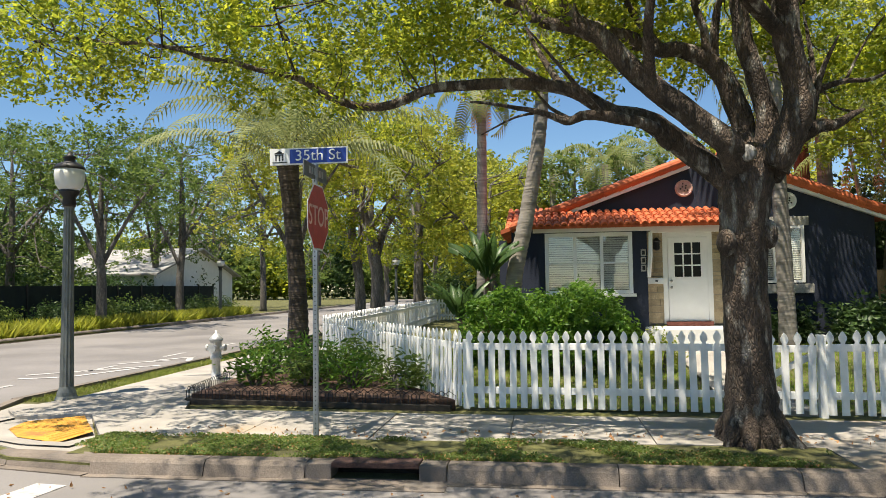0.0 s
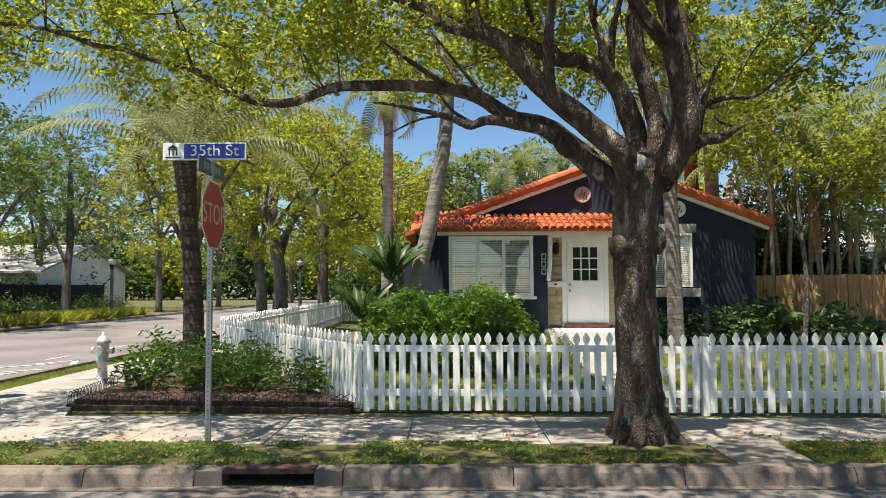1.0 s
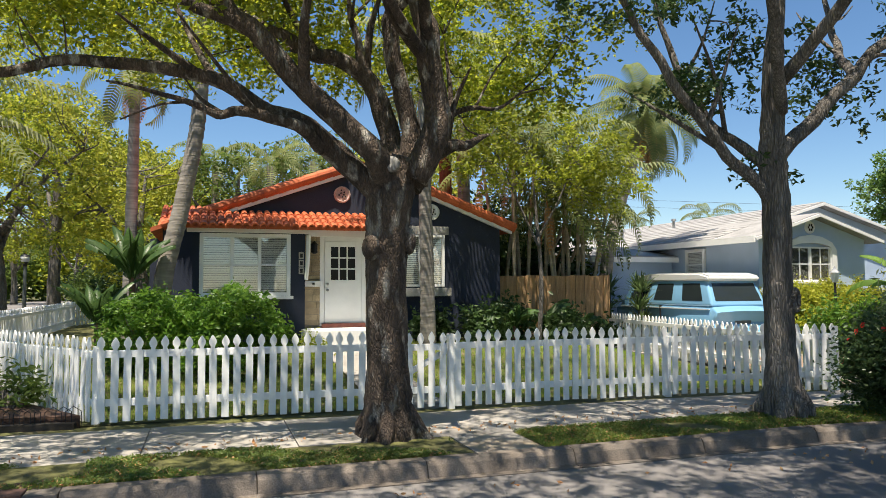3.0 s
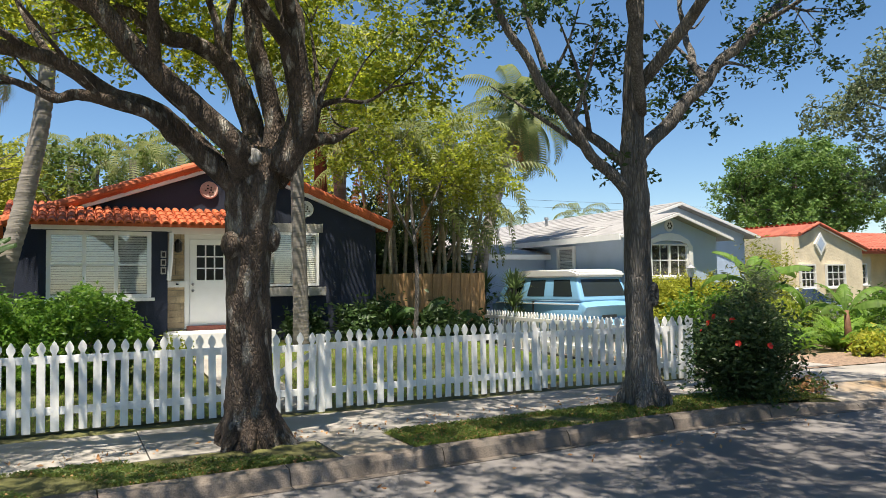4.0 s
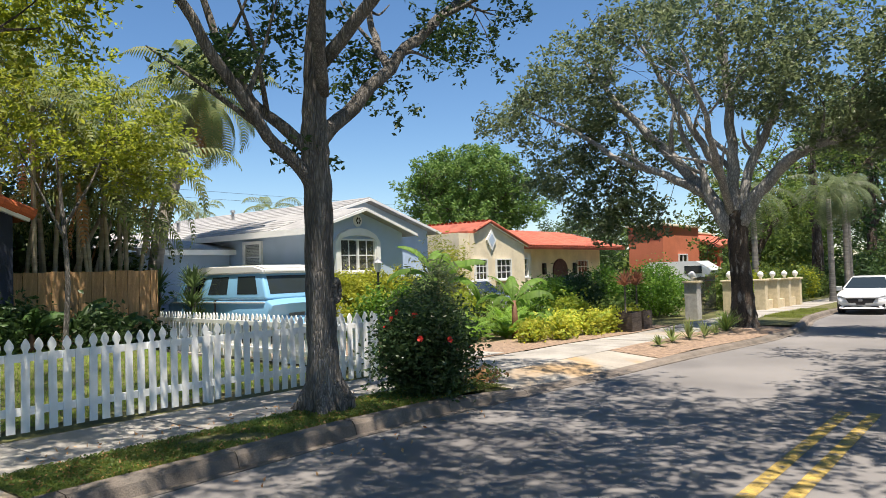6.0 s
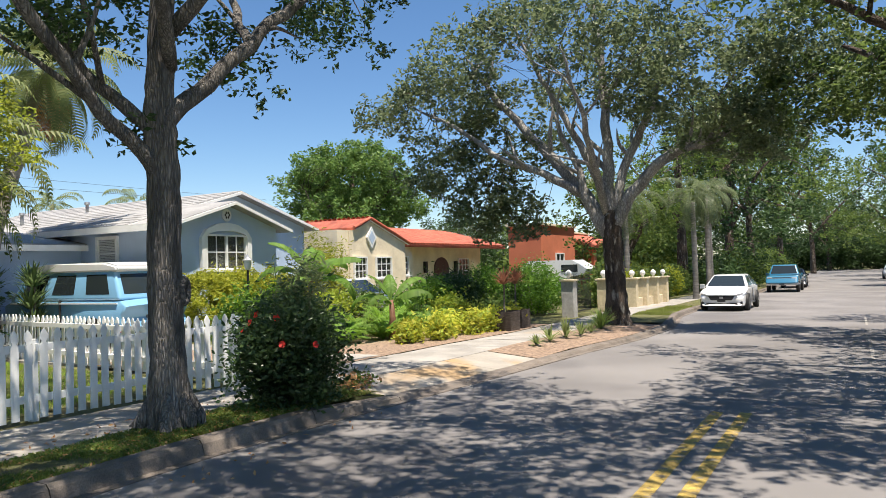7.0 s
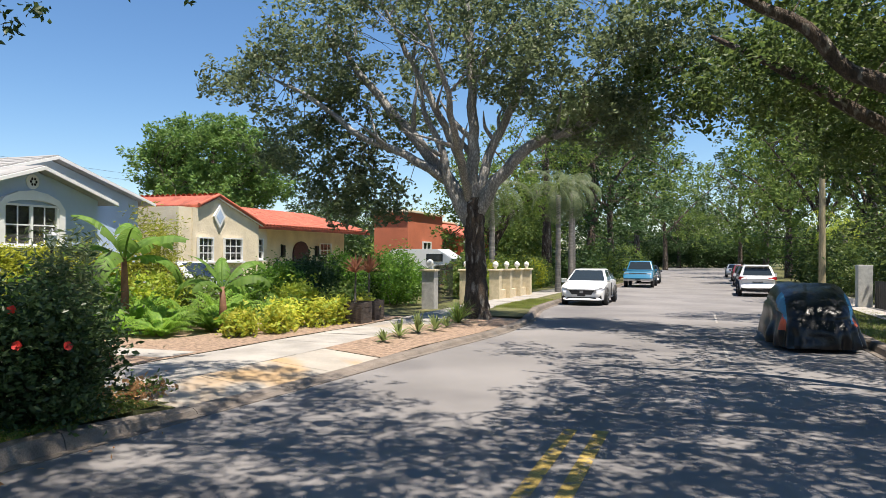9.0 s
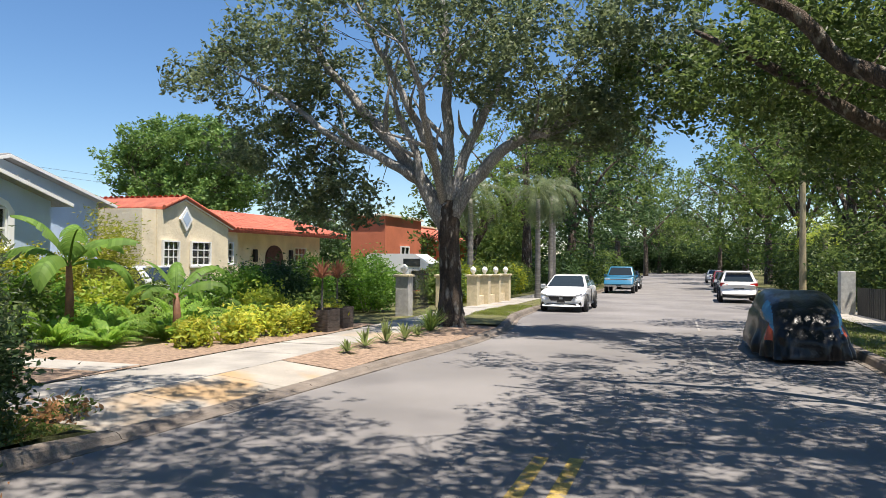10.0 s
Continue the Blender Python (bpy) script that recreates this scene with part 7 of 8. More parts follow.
# dark fence beyond the side street
sf = thing("screen_fence", (0, 0, 0), "dark green screened fence beyond the side street", "fence")
SCREEN = mat("dark_green_screen", (0.012, 0.02, 0.018), 0.9, vary=0.3, scale=2, bump=0.3)
for k in range(14):
    y0 = 16 + 2.4 * k
    part("screen_panel", box(bmesh.new(), -24.05 - 0.004 * k, -24.0, y0 + 0.03, y0 + 2.37, 0.08, 2.1), SCREEN, sf)
    part("post", box(bmesh.new(), -23.99, -23.92, y0 - 0.035, y0 + 0.035, 0.0, 2.18), BLACK, sf)
for i in range(16):
    rr = random.Random(700 + i)
    shrub("verge_bush", (-21.6 - rr.uniform(0, 1.8), 18 + 2.0 * i + rr.uniform(-0.6, 0.6), 0.08), (rr.uniform(0.7, 1.2), rr.uniform(0.7, 1.2), rr.uniform(0.4, 0.75)), "scrubby green bush along the far verge", LEAF_GREEN if i % 2 else LEAF_DARK, 700 + i, 0.15, 40, 34, 0.2, group="verge bushes", dense=0.4)

# ---------------------------------------------------------------- garden wall down the street
WALLC = mat("pale_yellow_wall", (0.66, 0.55, 0.36), 0.85, vary=0.12, bump=0.3)
for i, (px, py) in enumerate(((26.3, 9.45), (29.8, 9.2), (33.3, 8.95), (34.9, 8.85), (36.6, 8.75), (38.3, 8.65))):
    gp = thing("gate_pillar", (px, py, drop(px) + 0.08), "pale rendered gate pillar with a ball finial", "pillar", "garden pillars")
    part("shaft", box(bmesh.new(), -0.22, 0.22, -0.22, 0.22, -0.1, 1.28, 0.015), WALLC if i else mat("grey_render", (0.45, 0.43, 0.40), 0.85, vary=0.15, bump=0.3), gp)
    part("cap", box(bmesh.new(), -0.28, 0.28, -0.28, 0.28, 1.282, 1.36, 0.02), WALLC, gp)
    part("finial", lathe(bmesh.new(), [(0.06, 1.362), (0.05, 1.42), (0.13, 1.52), (0.12, 1.62), (0.03, 1.7)], 12), WHITE, gp, smooth=True)
for a, b, py in ((33.55, 34.65, 8.9), (35.15, 36.35, 8.8), (36.85, 38.05, 8.7)):
    w = slab("garden_wall", a, b, py - 0.08, py + 0.08, drop(a) - 0.1, drop(a) + 0.52, WALLC, bevel=0.01)
    tagged(w, "low pale yellow garden wall between pillars", "wall", "garden walls")
ig = thing("iron_gate", (26.7, 9.4, drop(26) + 0.08), "black iron gate beside the rendered pillar", "gate")
for k in range(17):
    part("bar", lathe(bmesh.new(), [(0.011, 0.1), (0.011, 1.45), (0.001, 1.55)], 6, (0.12 * k, 0)), BLACK, ig)
for z in (0.15, 1.3):
    part("crossbar", box(bmesh.new(), -0.02, 1.95, -0.02, 0.02, z, z + 0.04), BLACK, ig)
for i in range(10):
    px = 34.5 + 1.9 * i
    shrub("tall_hedge", (px, 10.6, drop(px)), (1.1, 0.9, 0.95), "tall clipped green hedge along the pavement", LEAF_OAK if i % 3 == 1 else LEAF_GREEN, 800 + i, 0.17, 90, 34, 0.2, group="tall hedge row", dense=0.75)
for i in range(14):
    px = 30 + 3.2 * i
    shrub("garden_hedge", (px, -8.0 - 0.03 * px + (i % 3) * 0.8, drop(px)), (1.8, 1.4, 1.1 + 0.25 * (i % 3)), "dense green garden hedge across the street", (LEAF_GREEN, LEAF_DARK, LEAF_OVER)[i % 3], 830 + i, 0.22, 90, 32, 0.3, group="hedges across the street", dense=0.7)
for i in range(8):
    px = 56 + 7.0 * i
    shrub("garden_hedge", (px, 10.0 - 0.02 * px, drop(px)), (3.4, 2.0, 1.2 + 0.2 * (i % 3)), "dense dark hedge at the end of the street", (LEAF_DARK, LEAF_GREEN)[i % 2], 860 + i, 0.34, 90, 30, 0.45, group="hedges across the street", dense=0.6)
for i in range(6):
    px = 172
    shrub("garden_hedge", (px, -22 + 8 * i, drop(px)), (4, 6, 4.6), "dense dark hedge closing the view", LEAF_DARK, 880 + i, 0.6, 110, 30, 0.8, group="hedges across the street", dense=0.5)
for i in range(26):
    qx, qy = (-70 + 7.5 * i, 112) if i < 18 else (-62, 16 + 12 * (i - 18))
    shrub("woodland_edge", (qx, qy, 0), (6, 5, 4.2 + (i % 3)), "dense green woodland closing the distance", (LEAF_GREEN, LEAF_OAK, LEAF_DARK)[i % 3], 900 + i, 0.8, 170, 26, 1.0, stems=3, group="woodland edge", dense=0.4)
for i in range(9):
    shrub("garden_screen", (-27.5 - (i % 2) * 1.5, 17 + 4.2 * i, 0.05), (2.2, 2.4, 1.5 + 0.3 * (i % 3)), "dense shrubs behind the screened fence", (LEAF_DARK, LEAF_GREEN)[i % 2], 930 + i, 0.26, 90, 34, 0.36, group="garden screen", dense=0.4)
for i, (qx, qy) in enumerate(((-4.0, 44), (-1.0, 46), (2.0, 45), (5.0, 42), (-7.5, 58), (-5.5, 48))):
    shrub("garden_screen", (qx, qy, 0.05), (2.0, 1.8, 1.3 + 0.3 * (i % 3)), "dense shrubs at the back of the corner lot", (LEAF_DARK, LEAF_GREEN)[i % 2], 940 + i, 0.26, 90, 34, 0.36, group="garden screen", dense=0.4)
for i, (qx, qy) in enumerate(((62, 24), (70, 20), (79, 17), (66, 30), (60, 14), (90, 20), (48, 34))):
    shrub("woodland_edge", (qx, qy, drop(qx)), (4.5, 3.5, 2.6 + 0.5 * (i % 3)), "dense green woodland closing the distance", (LEAF_GREEN, LEAF_DARK)[i % 2], 960 + i, 0.5, 120, 26, 0.7, stems=3, group="woodland edge", dense=0.4)
for i in range(9):
    qx = 64 + 9.5 * i
    shrub("woodland_edge", (qx, -15 - 0.02 * qx, drop(qx)), (5.5, 3.5, 2.8 + 0.5 * (i % 3)), "dense green gardens across the street", (LEAF_DARK, LEAF_GREEN, LEAF_OVER)[i % 3], 980 + i, 0.45, 150, 28, 0.6, stems=3, group="woodland edge", dense=0.3)
for i in range(5):
    shrub("woodland_edge", (152 + 3 * (i % 2), -12 + 6 * i, drop(150)), (4, 4.5, 3.4), "dark trees closing the end of the street", LEAF_DARK, 995 + i, 0.5, 220, 28, 0.7, stems=3, group="woodland edge", dense=0.2)
# iron fence, pillar and utility pole across the street
fp = thing("panel_fence", (0, 0, 0), "dark slatted metal fence across the street", "fence")
for k in range(34):
    px = 25 + 0.27 * k
    part("slat", box(bmesh.new(), px, px + 0.2, -5.55 - 0.02 * (k % 2), -5.53, drop(px) + 0.1, drop(px) + 1.15), BLACK if k else mat("dark_grey_slat", (0.05, 0.055, 0.055), 0.6, vary=0.2), fp)
tagged(slab("stone_pillar", 34.2, 34.7, -5.5, -5.0, drop(34), 1.35, mat("pale_pillar_render", (0.55, 0.54, 0.50), 0.85, vary=0.15), bevel=0.02), "pale rendered square pillar at the lot line", "pillar")
up = thing("utility_pole", (50, -6.4, drop(50)), "pale wooden utility pole beside the pavement", "utility pole")
part("pole", lathe(bmesh.new(), [(0.2, -0.1), (0.19, 2), (0.15, 8)], 12), mat("pale_pole_wood", (0.40, 0.33, 0.20), 0.9, vary=0.2, bump=0.3, stretch=(3, 3, 0.4)), up)
strip("pavement_opposite", lambda q: kerb_far_y(q) - 3.2, lambda q: kerb_far_y(q) - 1.7, [12, 16, 20, 25, 30, 40, 50, 70], 0.125, CONCRETE, "pale concrete pavement across the street", "pavement")

# ---------------------------------------------------------------- vehicles
TYRE = mat("tyre_rubber", (0.018, 0.018, 0.018), 0.85, vary=0.1, bump=0.2)
CHROME = mat("wheel_alloy", (0.55, 0.55, 0.56), 0.3, 0.9, vary=0.05, bump=0)
CARGLASS = mat("tinted_car_glass", (0.022, 0.03, 0.034), 0.05, vary=0.02, bump=0, spec=0.55)
LAMP = mat("headlamp_lens", (0.65, 0.66, 0.68), 0.08, 0.2, vary=0.05, bump=0)
TAIL = mat("red_tail_lens", (0.35, 0.015, 0.015), 0.15, vary=0.05, bump=0)
TRIM = mat("black_plastic_trim", (0.02, 0.02, 0.021), 0.6, vary=0.1, bump=0.05)


def paint(name, c):
    return mat(name, c, 0.3, 0.0, vary=0.02, bump=0.0, coat=0.8)


def wheel(parent, x, y, r, w=0.2):
    out = 1 if y > 0 else -1
    def turn(bm):
        bmesh.ops.transform(bm, matrix=pose(x, y, r, 90 * -out), verts=bm.verts)
        return bm
    wh = part("wheel", turn(lathe(bmesh.new(), [(r * 0.62, -w), (r * 0.96, -w), (r, -w * 0.8), (r, -w * 0.1), (r * 0.95, 0.012), (r * 0.66, 0.012)], 28)), TYRE, parent, "black rubber tyre", True)
    bm = lathe(bmesh.new(), [(r * 0.655, -0.02), (r * 0.65, 0.016), (r * 0.58, 0.004), (r * 0.2, 0.0), (r * 0.16, 0.014), (0.01, 0.014)], 28)
    part("rim", turn(bm), CHROME, wh)
    bm = bmesh.new()
    for k in range(5):
        b2 = bmesh.new()
        box(b2, r * 0.24, r * 0.52, -0.035, 0.035, 0.002, 0.008, 0, pose(0, 0, 0, 0, 0, 72 * k + 36))
        me = bpy.data.meshes.new("tmp")
        b2.to_mesh(me)
        b2.free()
        bm.from_mesh(me)
        bpy.data.meshes.remove(me)
    part("rim_gap", turn(bm), TRIM, wh)
    return wh


def quad_on(corners, u0, u1, v0, v1, off):
    """A panel on a four-cornered face (bl, br, tr, tl), inset by fractions and lifted by off."""
    bl, br, tr, tl = [Vector(c) for c in corners]
    n = (br - bl).cross(tl - bl).normalized() * off
    def at(u, v):
        return bl.lerp(br, u).lerp(tl.lerp(tr, u), v) + n
    return [at(u0, v0), at(u1, v0), at(u1, v1), at(u0, v1)]


def vehicle(name, place, yaw, label, category, colour, L, W, lower, cab, wheels, r=0.33, side_cuts=((0.06, 0.48), (0.53, 0.95)), roof=None, front=True, glass_v=(0.12, 0.9), bevel=0.07, taper=0.0):
    """lower: side outline (x forward, z); cab: (rear_bottom, front_bottom, front_top, rear_top, z_bottom, z_top, top_width)."""
    root = thing(name, Matrix.Translation(place) @ Matrix.Rotation(yaw, 4, "Z"), label, category)
    # the lower body: its side outline softened and swept across, drawn in towards both flanks
    P = [Vector((p[0], 0, p[1])) for p in lower]
    n = len(P)
    line = []
    for k in range(n):
        p0, p1, p2, p3 = P[k - 1], P[k], P[(k + 1) % n], P[(k + 2) % n]
        for st in range(3):
            t = st / 3
            soft_p = 0.5 * ((2 * p1) + (p2 - p0) * t + (2 * p0 - 5 * p1 + 4 * p2 - p3) * t * t + (3 * p1 - p0 - 3 * p2 + p3) * t ** 3)
            line.append(soft_p.lerp(p1.lerp(p2, t), 0.45))
    mid = Vector((0, 0, (min(p.z for p in line) + max(p.z for p in line)) / 2))
    bm = bmesh.new()
    rings = []
    for f, inset in ((-1, 0.09), (-0.985, 0.045), (-0.95, 0.012), (-0.8, 0), (-0.4, 0), (0, 0), (0.4, 0), (0.8, 0), (0.95, 0.012), (0.985, 0.045), (1, 0.09)):
        ring = []
        for p in line:
            q = p - (p - mid).normalized() * inset
            crown = 0.035 * f * f if p.z > mid.z else 0
            flank = 1 - 0.05 * ((p.z - mid.z) / 0.4) ** 2 if abs(f) > 0.9 else 1
            plan = 1 - taper * max(0.0, abs(q.x) - L / 2 + 0.8) ** 2
            ring.append(bm.verts.new((q.x - 0.10 * (1 if q.x > 0 else -1) * f * f * (abs(q.x) > L / 2 - 0.25) * (taper > 0), f * W / 2 * plan * flank, q.z - crown)))
        rings.append(ring)
    for a_, b_ in zip(rings, rings[1:]):
        for k in range(len(line)):
            bm.faces.new((a_[k], a_[(k + 1) % len(line)], b_[(k + 1) % len(line)], b_[k]))
    bm.faces.new(rings[0])
    bm.faces.new(rings[-1][::-1])
    part("body", bm, colour, root, smooth=True).data.set_sharp_from_angle(angle=radians(38))
    rb, fb, ft, rt, zb, zt, tw = cab
    wb, wt = W / 2 - 0.03, tw / 2
    B = {"rbl": (rb, wb, zb), "rbr": (rb, -wb, zb), "fbl": (fb, wb, zb), "fbr": (fb, -wb, zb), "rtl": (rt, wt, zt), "rtr": (rt, -wt, zt), "ftl": (ft, wt, zt), "ftr": (ft, -wt, zt)}
    bm = bmesh.new()
    V = {k: bm.verts.new(v) for k, v in B.items()}
    for f in (("rbl", "rbr", "rtr", "rtl"), ("fbr", "fbl", "ftl", "ftr"), ("fbl", "rbl", "rtl", "ftl"), ("rbr", "fbr", "ftr", "rtr"), ("rtl", "rtr", "ftr", "ftl"), ("rbl", "fbl", "fbr", "rbr")):
        bm.faces.new([V[k] for k in f])
    bmesh.ops.recalc_face_normals(bm, faces=bm.faces)
    bmesh.ops.bevel(bm, geom=list(bm.edges), offset=0.11 if taper else 0.08, segments=4, affect="EDGES", profile=0.5)
    part("cabin", bm, colour, root, smooth=True).data.set_sharp_from_angle(angle=radians(40))
    def pane(nm, keys, u0, u1, material=CARGLASS, v=glass_v):
        q = quad_on([B[k] for k in keys], u0, u1, v[0], v[1], 0.006)
        bm = bmesh.new()
        bm.faces.new([bm.verts.new(p) for p in q])
        part(nm, bm, material, root)
    pane("windscreen", ("fbr", "fbl", "ftl", "ftr"), 0.06, 0.94)
    pane("rear_window", ("rbl", "rbr", "rtr", "rtl"), 0.08, 0.92)
    for u0, u1 in side_cuts:
        pane("side_window", ("rbr", "fbr", "ftr", "rtr"), u0, u1)
        pane("side_window", ("fbl", "rbl", "rtl", "ftl"), 1 - u1, 1 - u0)
    xf, xr = max(p[0] for p in lower), min(p[0] for p in lower)
    for wx in wheels:
        for s in (-1, 1):
            bm = lathe(bmesh.new(), [(r * 1.16, -0.12), (r * 1.16, 0.004), (0.05, 0.004)], 28)
            bmesh.ops.transform(bm, matrix=pose(wx, s * W / 2, r + 0.02, 90 * -s), verts=bm.verts)
            part("wheel_arch", bm, TRIM, root)
            wheel(root, wx, s * (W / 2 + 0.008), r)
    for s in (-1, 1):
        bm = bmesh.new()
        box(bm, fb - 0.55, fb - 0.40, s * (W / 2 + 0.02), s * (W / 2 + 0.17), zb - 0.02, zb + 0.12, 0.02)
        part("wing_mirror", bm, colour, root)
    return root, xf, xr


WHITE_PAINT = paint("white_car_paint", (0.78, 0.78, 0.77))
sedan, xf, xr = vehicle("white_sedan", (35.2, 5.15, drop(34)), math.pi - 0.03, "white four-door sedan parked facing down the street", "car", WHITE_PAINT, 4.85, 1.85,
    [(-2.40, 0.32), (-2.42, 0.62), (-2.36, 0.92), (-1.6, 0.98), (0.9, 0.97), (1.4, 0.94), (1.9, 0.86), (2.2, 0.77), (2.38, 0.64), (2.43, 0.5), (2.40, 0.34), (2.30, 0.22), (-2.3, 0.22)], (-2.0, 1.25, 0.35, -1.0, 0.93, 1.47, 1.26), (-1.42, 1.42), bevel=0.05, taper=0.22)
part("grille", prism(bmesh.new(), [(-0.52, 0.66), (-0.40, 0.47), (0.40, 0.47), (0.52, 0.66)], "x", 2.30, 2.432), TRIM, sedan, "black grille")
part("lower_grille", prism(bmesh.new(), [(-0.66, 0.27), (-0.56, 0.36), (0.56, 0.36), (0.66, 0.27)], "x", 2.28, 2.415), TRIM, sedan)
part("grille_bar", box(bmesh.new(), 2.33, 2.446, -0.60, 0.60, 0.645, 0.685, 0.012), CHROME, sedan, "chrome bar")
part("badge", box(bmesh.new(), 2.43, 2.45, -0.07, 0.07, 0.53, 0.62, 0.02), CHROME, sedan, "plain chrome badge")
for s in (-1, 1):
    bm = prism(bmesh.new(), [(0.50, 0.60), (0.50, 0.68), (0.80, 0.76), (0.84, 0.70), (0.74, 0.60)], "x", 2.0, 2.40)
    for v in bm.verts:
        v.co.x -= max(0.0, v.co.y - 0.5) ** 2 * 1.6
        v.co.y *= s
    part("headlight", bm, LAMP, sedan, "swept clear headlight")
    part("fog_light", prism(bmesh.new(), [(s * 0.58, 0.30), (s * 0.80, 0.30), (s * 0.78, 0.44), (s * 0.70, 0.38)], "x", 2.15, 2.33), TRIM, sedan)
    part("door_line", box(bmesh.new(), 0.1, 0.115, s * 0.90, s * 0.93, 0.35, 0.93), TRIM, sedan)
    part("door_handle", box(bmesh.new(), -0.25, -0.05, s * 0.915, s * 0.945, 0.80, 0.83, 0.008), CHROME, sedan)
part("splitter", box(bmesh.new(), 2.2, 2.36, -0.72, 0.72, 0.19, 0.235, 0.015), TRIM, sedan)
part("number_plate", box(bmesh.new(), 2.445, 2.455, -0.16, 0.16, 0.40, 0.50), TRIM, sedan, "dark plate bar")

MARKER = mat("amber_lens", (0.60, 0.22, 0.03), 0.2, vary=0.05, bump=0)
PICK_BLUE = paint("turquoise_blue_paint", (0.03, 0.17, 0.29))
pick, _, _ = vehicle("pickup_truck", (57.6, 4.2, drop(56)), math.pi - 0.03, "blue and white pickup truck parked along the kerb", "pickup truck", PICK_BLUE, 5.3, 2.0,
    [(-2.6, 0.5), (-2.62, 1.15), (0.9, 1.18), (2.4, 1.12), (2.6, 1.05), (2.62, 0.5)], (-0.75, 1.15, 0.65, -0.6, 1.15, 1.85, 1.5), (-1.6, 1.65), r=0.39, side_cuts=((0.15, 0.9),))
part("bumper", box(bmesh.new(), 2.6, 2.74, -0.98, 0.98, 0.48, 0.68, 0.03), CHROME, pick)
part("grille", box(bmesh.new(), 2.56, 2.66, -0.58, 0.58, 0.74, 1.02, 0.01), TRIM, pick)
for k in range(3):
    part("grille_bar", box(bmesh.new(), 2.64, 2.675, -0.58, 0.58, 0.77 + 0.09 * k, 0.80 + 0.09 * k, 0.006), CHROME, pick, "chrome bar")
part("side_moulding", box(bmesh.new(), -2.4, 2.4, -1.012, 1.012, 0.74, 0.78, 0.006), CHROME, pick, "thin chrome side moulding")
for s in (-1, 1):
    part("headlight", box(bmesh.new(), 2.56, 2.665, s * 0.62, s * 0.90, 0.84, 1.02, 0.02), LAMP, pick)
    part("marker_light", box(bmesh.new(), 2.56, 2.66, s * 0.62, s * 0.90, 0.75, 0.82, 0.01), MARKER, pick, "amber marker light")
part("number_plate", box(bmesh.new(), 2.74, 2.75, -0.16, 0.16, 0.50, 0.62), SIGN_GREY, pick, "grey plate bar")

suv, _, _ = vehicle("white_suv", (46.5, -2.5, drop(45)), -0.04, "white sport utility car seen from behind at the kerb", "car", WHITE_PAINT, 4.65, 1.88,
    [(-2.30, 0.38), (-2.34, 0.75), (-2.28, 1.06), (0.9, 1.06), (1.9, 0.98), (2.3, 0.8), (2.3, 0.3)], (-2.2, 1.2, 0.5, -1.8, 1.03, 1.67, 1.30), (-1.4, 1.42), r=0.37, taper=0.14, glass_v=(0.16, 0.82))
for s in (-1, 1):
    bm = prism(bmesh.new(), [(0.50, 0.90), (0.50, 1.0), (0.90, 1.06), (0.93, 0.93), (0.72, 0.88)], "x", -2.36, -2.05)
    for v in bm.verts:
        v.co.x += max(0.0, v.co.y - 0.55) ** 2 * 0.9
        v.co.y *= s
    part("tail_light", bm, TAIL, suv, "red wraparound tail light")
    part("roof_rail", tube(bmesh.new(), [(-1.6, s * 0.58, 1.66), (-1.4, s * 0.58, 1.71), (0.2, s * 0.58, 1.71), (0.4, s * 0.58, 1.66)], [0.015] * 4, 6), CHROME, suv)
    part("exhaust", lathe(bmesh.new(), [(0.04, -0.06), (0.04, 0.06), (0.03, 0.06)], 10, (-2.3, s * 0.6)), CHROME, suv).location.z = 0.36
part("bumper", box(bmesh.new(), -2.37, -2.2, -0.80, 0.80, 0.34, 0.50, 0.04), TRIM, suv)
part("spoiler", box(bmesh.new(), -2.02, -1.72, -0.60, 0.60, 1.60, 1.65, 0.02), WHITE_PAINT, suv)
part("badge", box(bmesh.new(), -2.375, -2.33, -0.05, 0.05, 0.93, 1.0, 0.01), CHROME, suv)
part("number_plate", box(bmesh.new(), -2.36, -2.35, -0.25, 0.25, 0.75, 0.87), SIGN_GREY, suv, "grey plate bar")
for i, (px, py, c, nm) in enumerate(((54, -3.0, (0.08, 0.085, 0.09), "grey"), (62, -3.3, (0.02, 0.02, 0.022), "black"), (75, -3.9, (0.16, 0.02, 0.02), "dark red"), (90, -4.2, (0.6, 0.6, 0.6), "silver"), (66, 4.0, (0.03, 0.035, 0.04), "black"))):
    vehicle("parked_car", (px, py, drop(px)), math.pi if py > 0 else -0.03, nm + " car parked far down the street", "car", paint(nm + "_car_paint", c), 4.6, 1.82,
        [(-2.28, 0.35), (-2.3, 0.9), (-1.5, 0.97), (1.0, 0.96), (2.2, 0.78), (2.3, 0.5), (2.25, 0.25)], (-1.9, 1.2, 0.4, -1.1, 0.95, 1.48, 1.3), (-1.4, 1.4))

VAN_BLUE = paint("light_blue_van_paint", (0.19, 0.41, 0.62))
van, _, _ = vehicle("camper_van", (13.35, 17.5, 0.135), math.pi / 2, "light blue vintage camper van with a white pop-top", "van", VAN_BLUE, 4.5, 1.84,
    [(-2.22, 0.34), (-2.25, 0.7), (-2.22, 1.12), (2.1, 1.12), (2.25, 0.75), (2.22, 0.30)], (-2.2, 2.05, 1.45, -1.85, 1.10, 1.82, 1.56), (-1.25, 1.25), r=0.32, side_cuts=((0.08, 0.29), (0.40, 0.61), (0.70, 0.91)), glass_v=(0.2, 0.84), bevel=0.06)
bm = bmesh.new()
prism(bm, [(-2.0, 1.76), (1.55, 1.76), (1.3, 1.92), (0.6, 1.99), (-1.6, 1.99), (-2.0, 1.90)], "y", -0.83, 0.83)
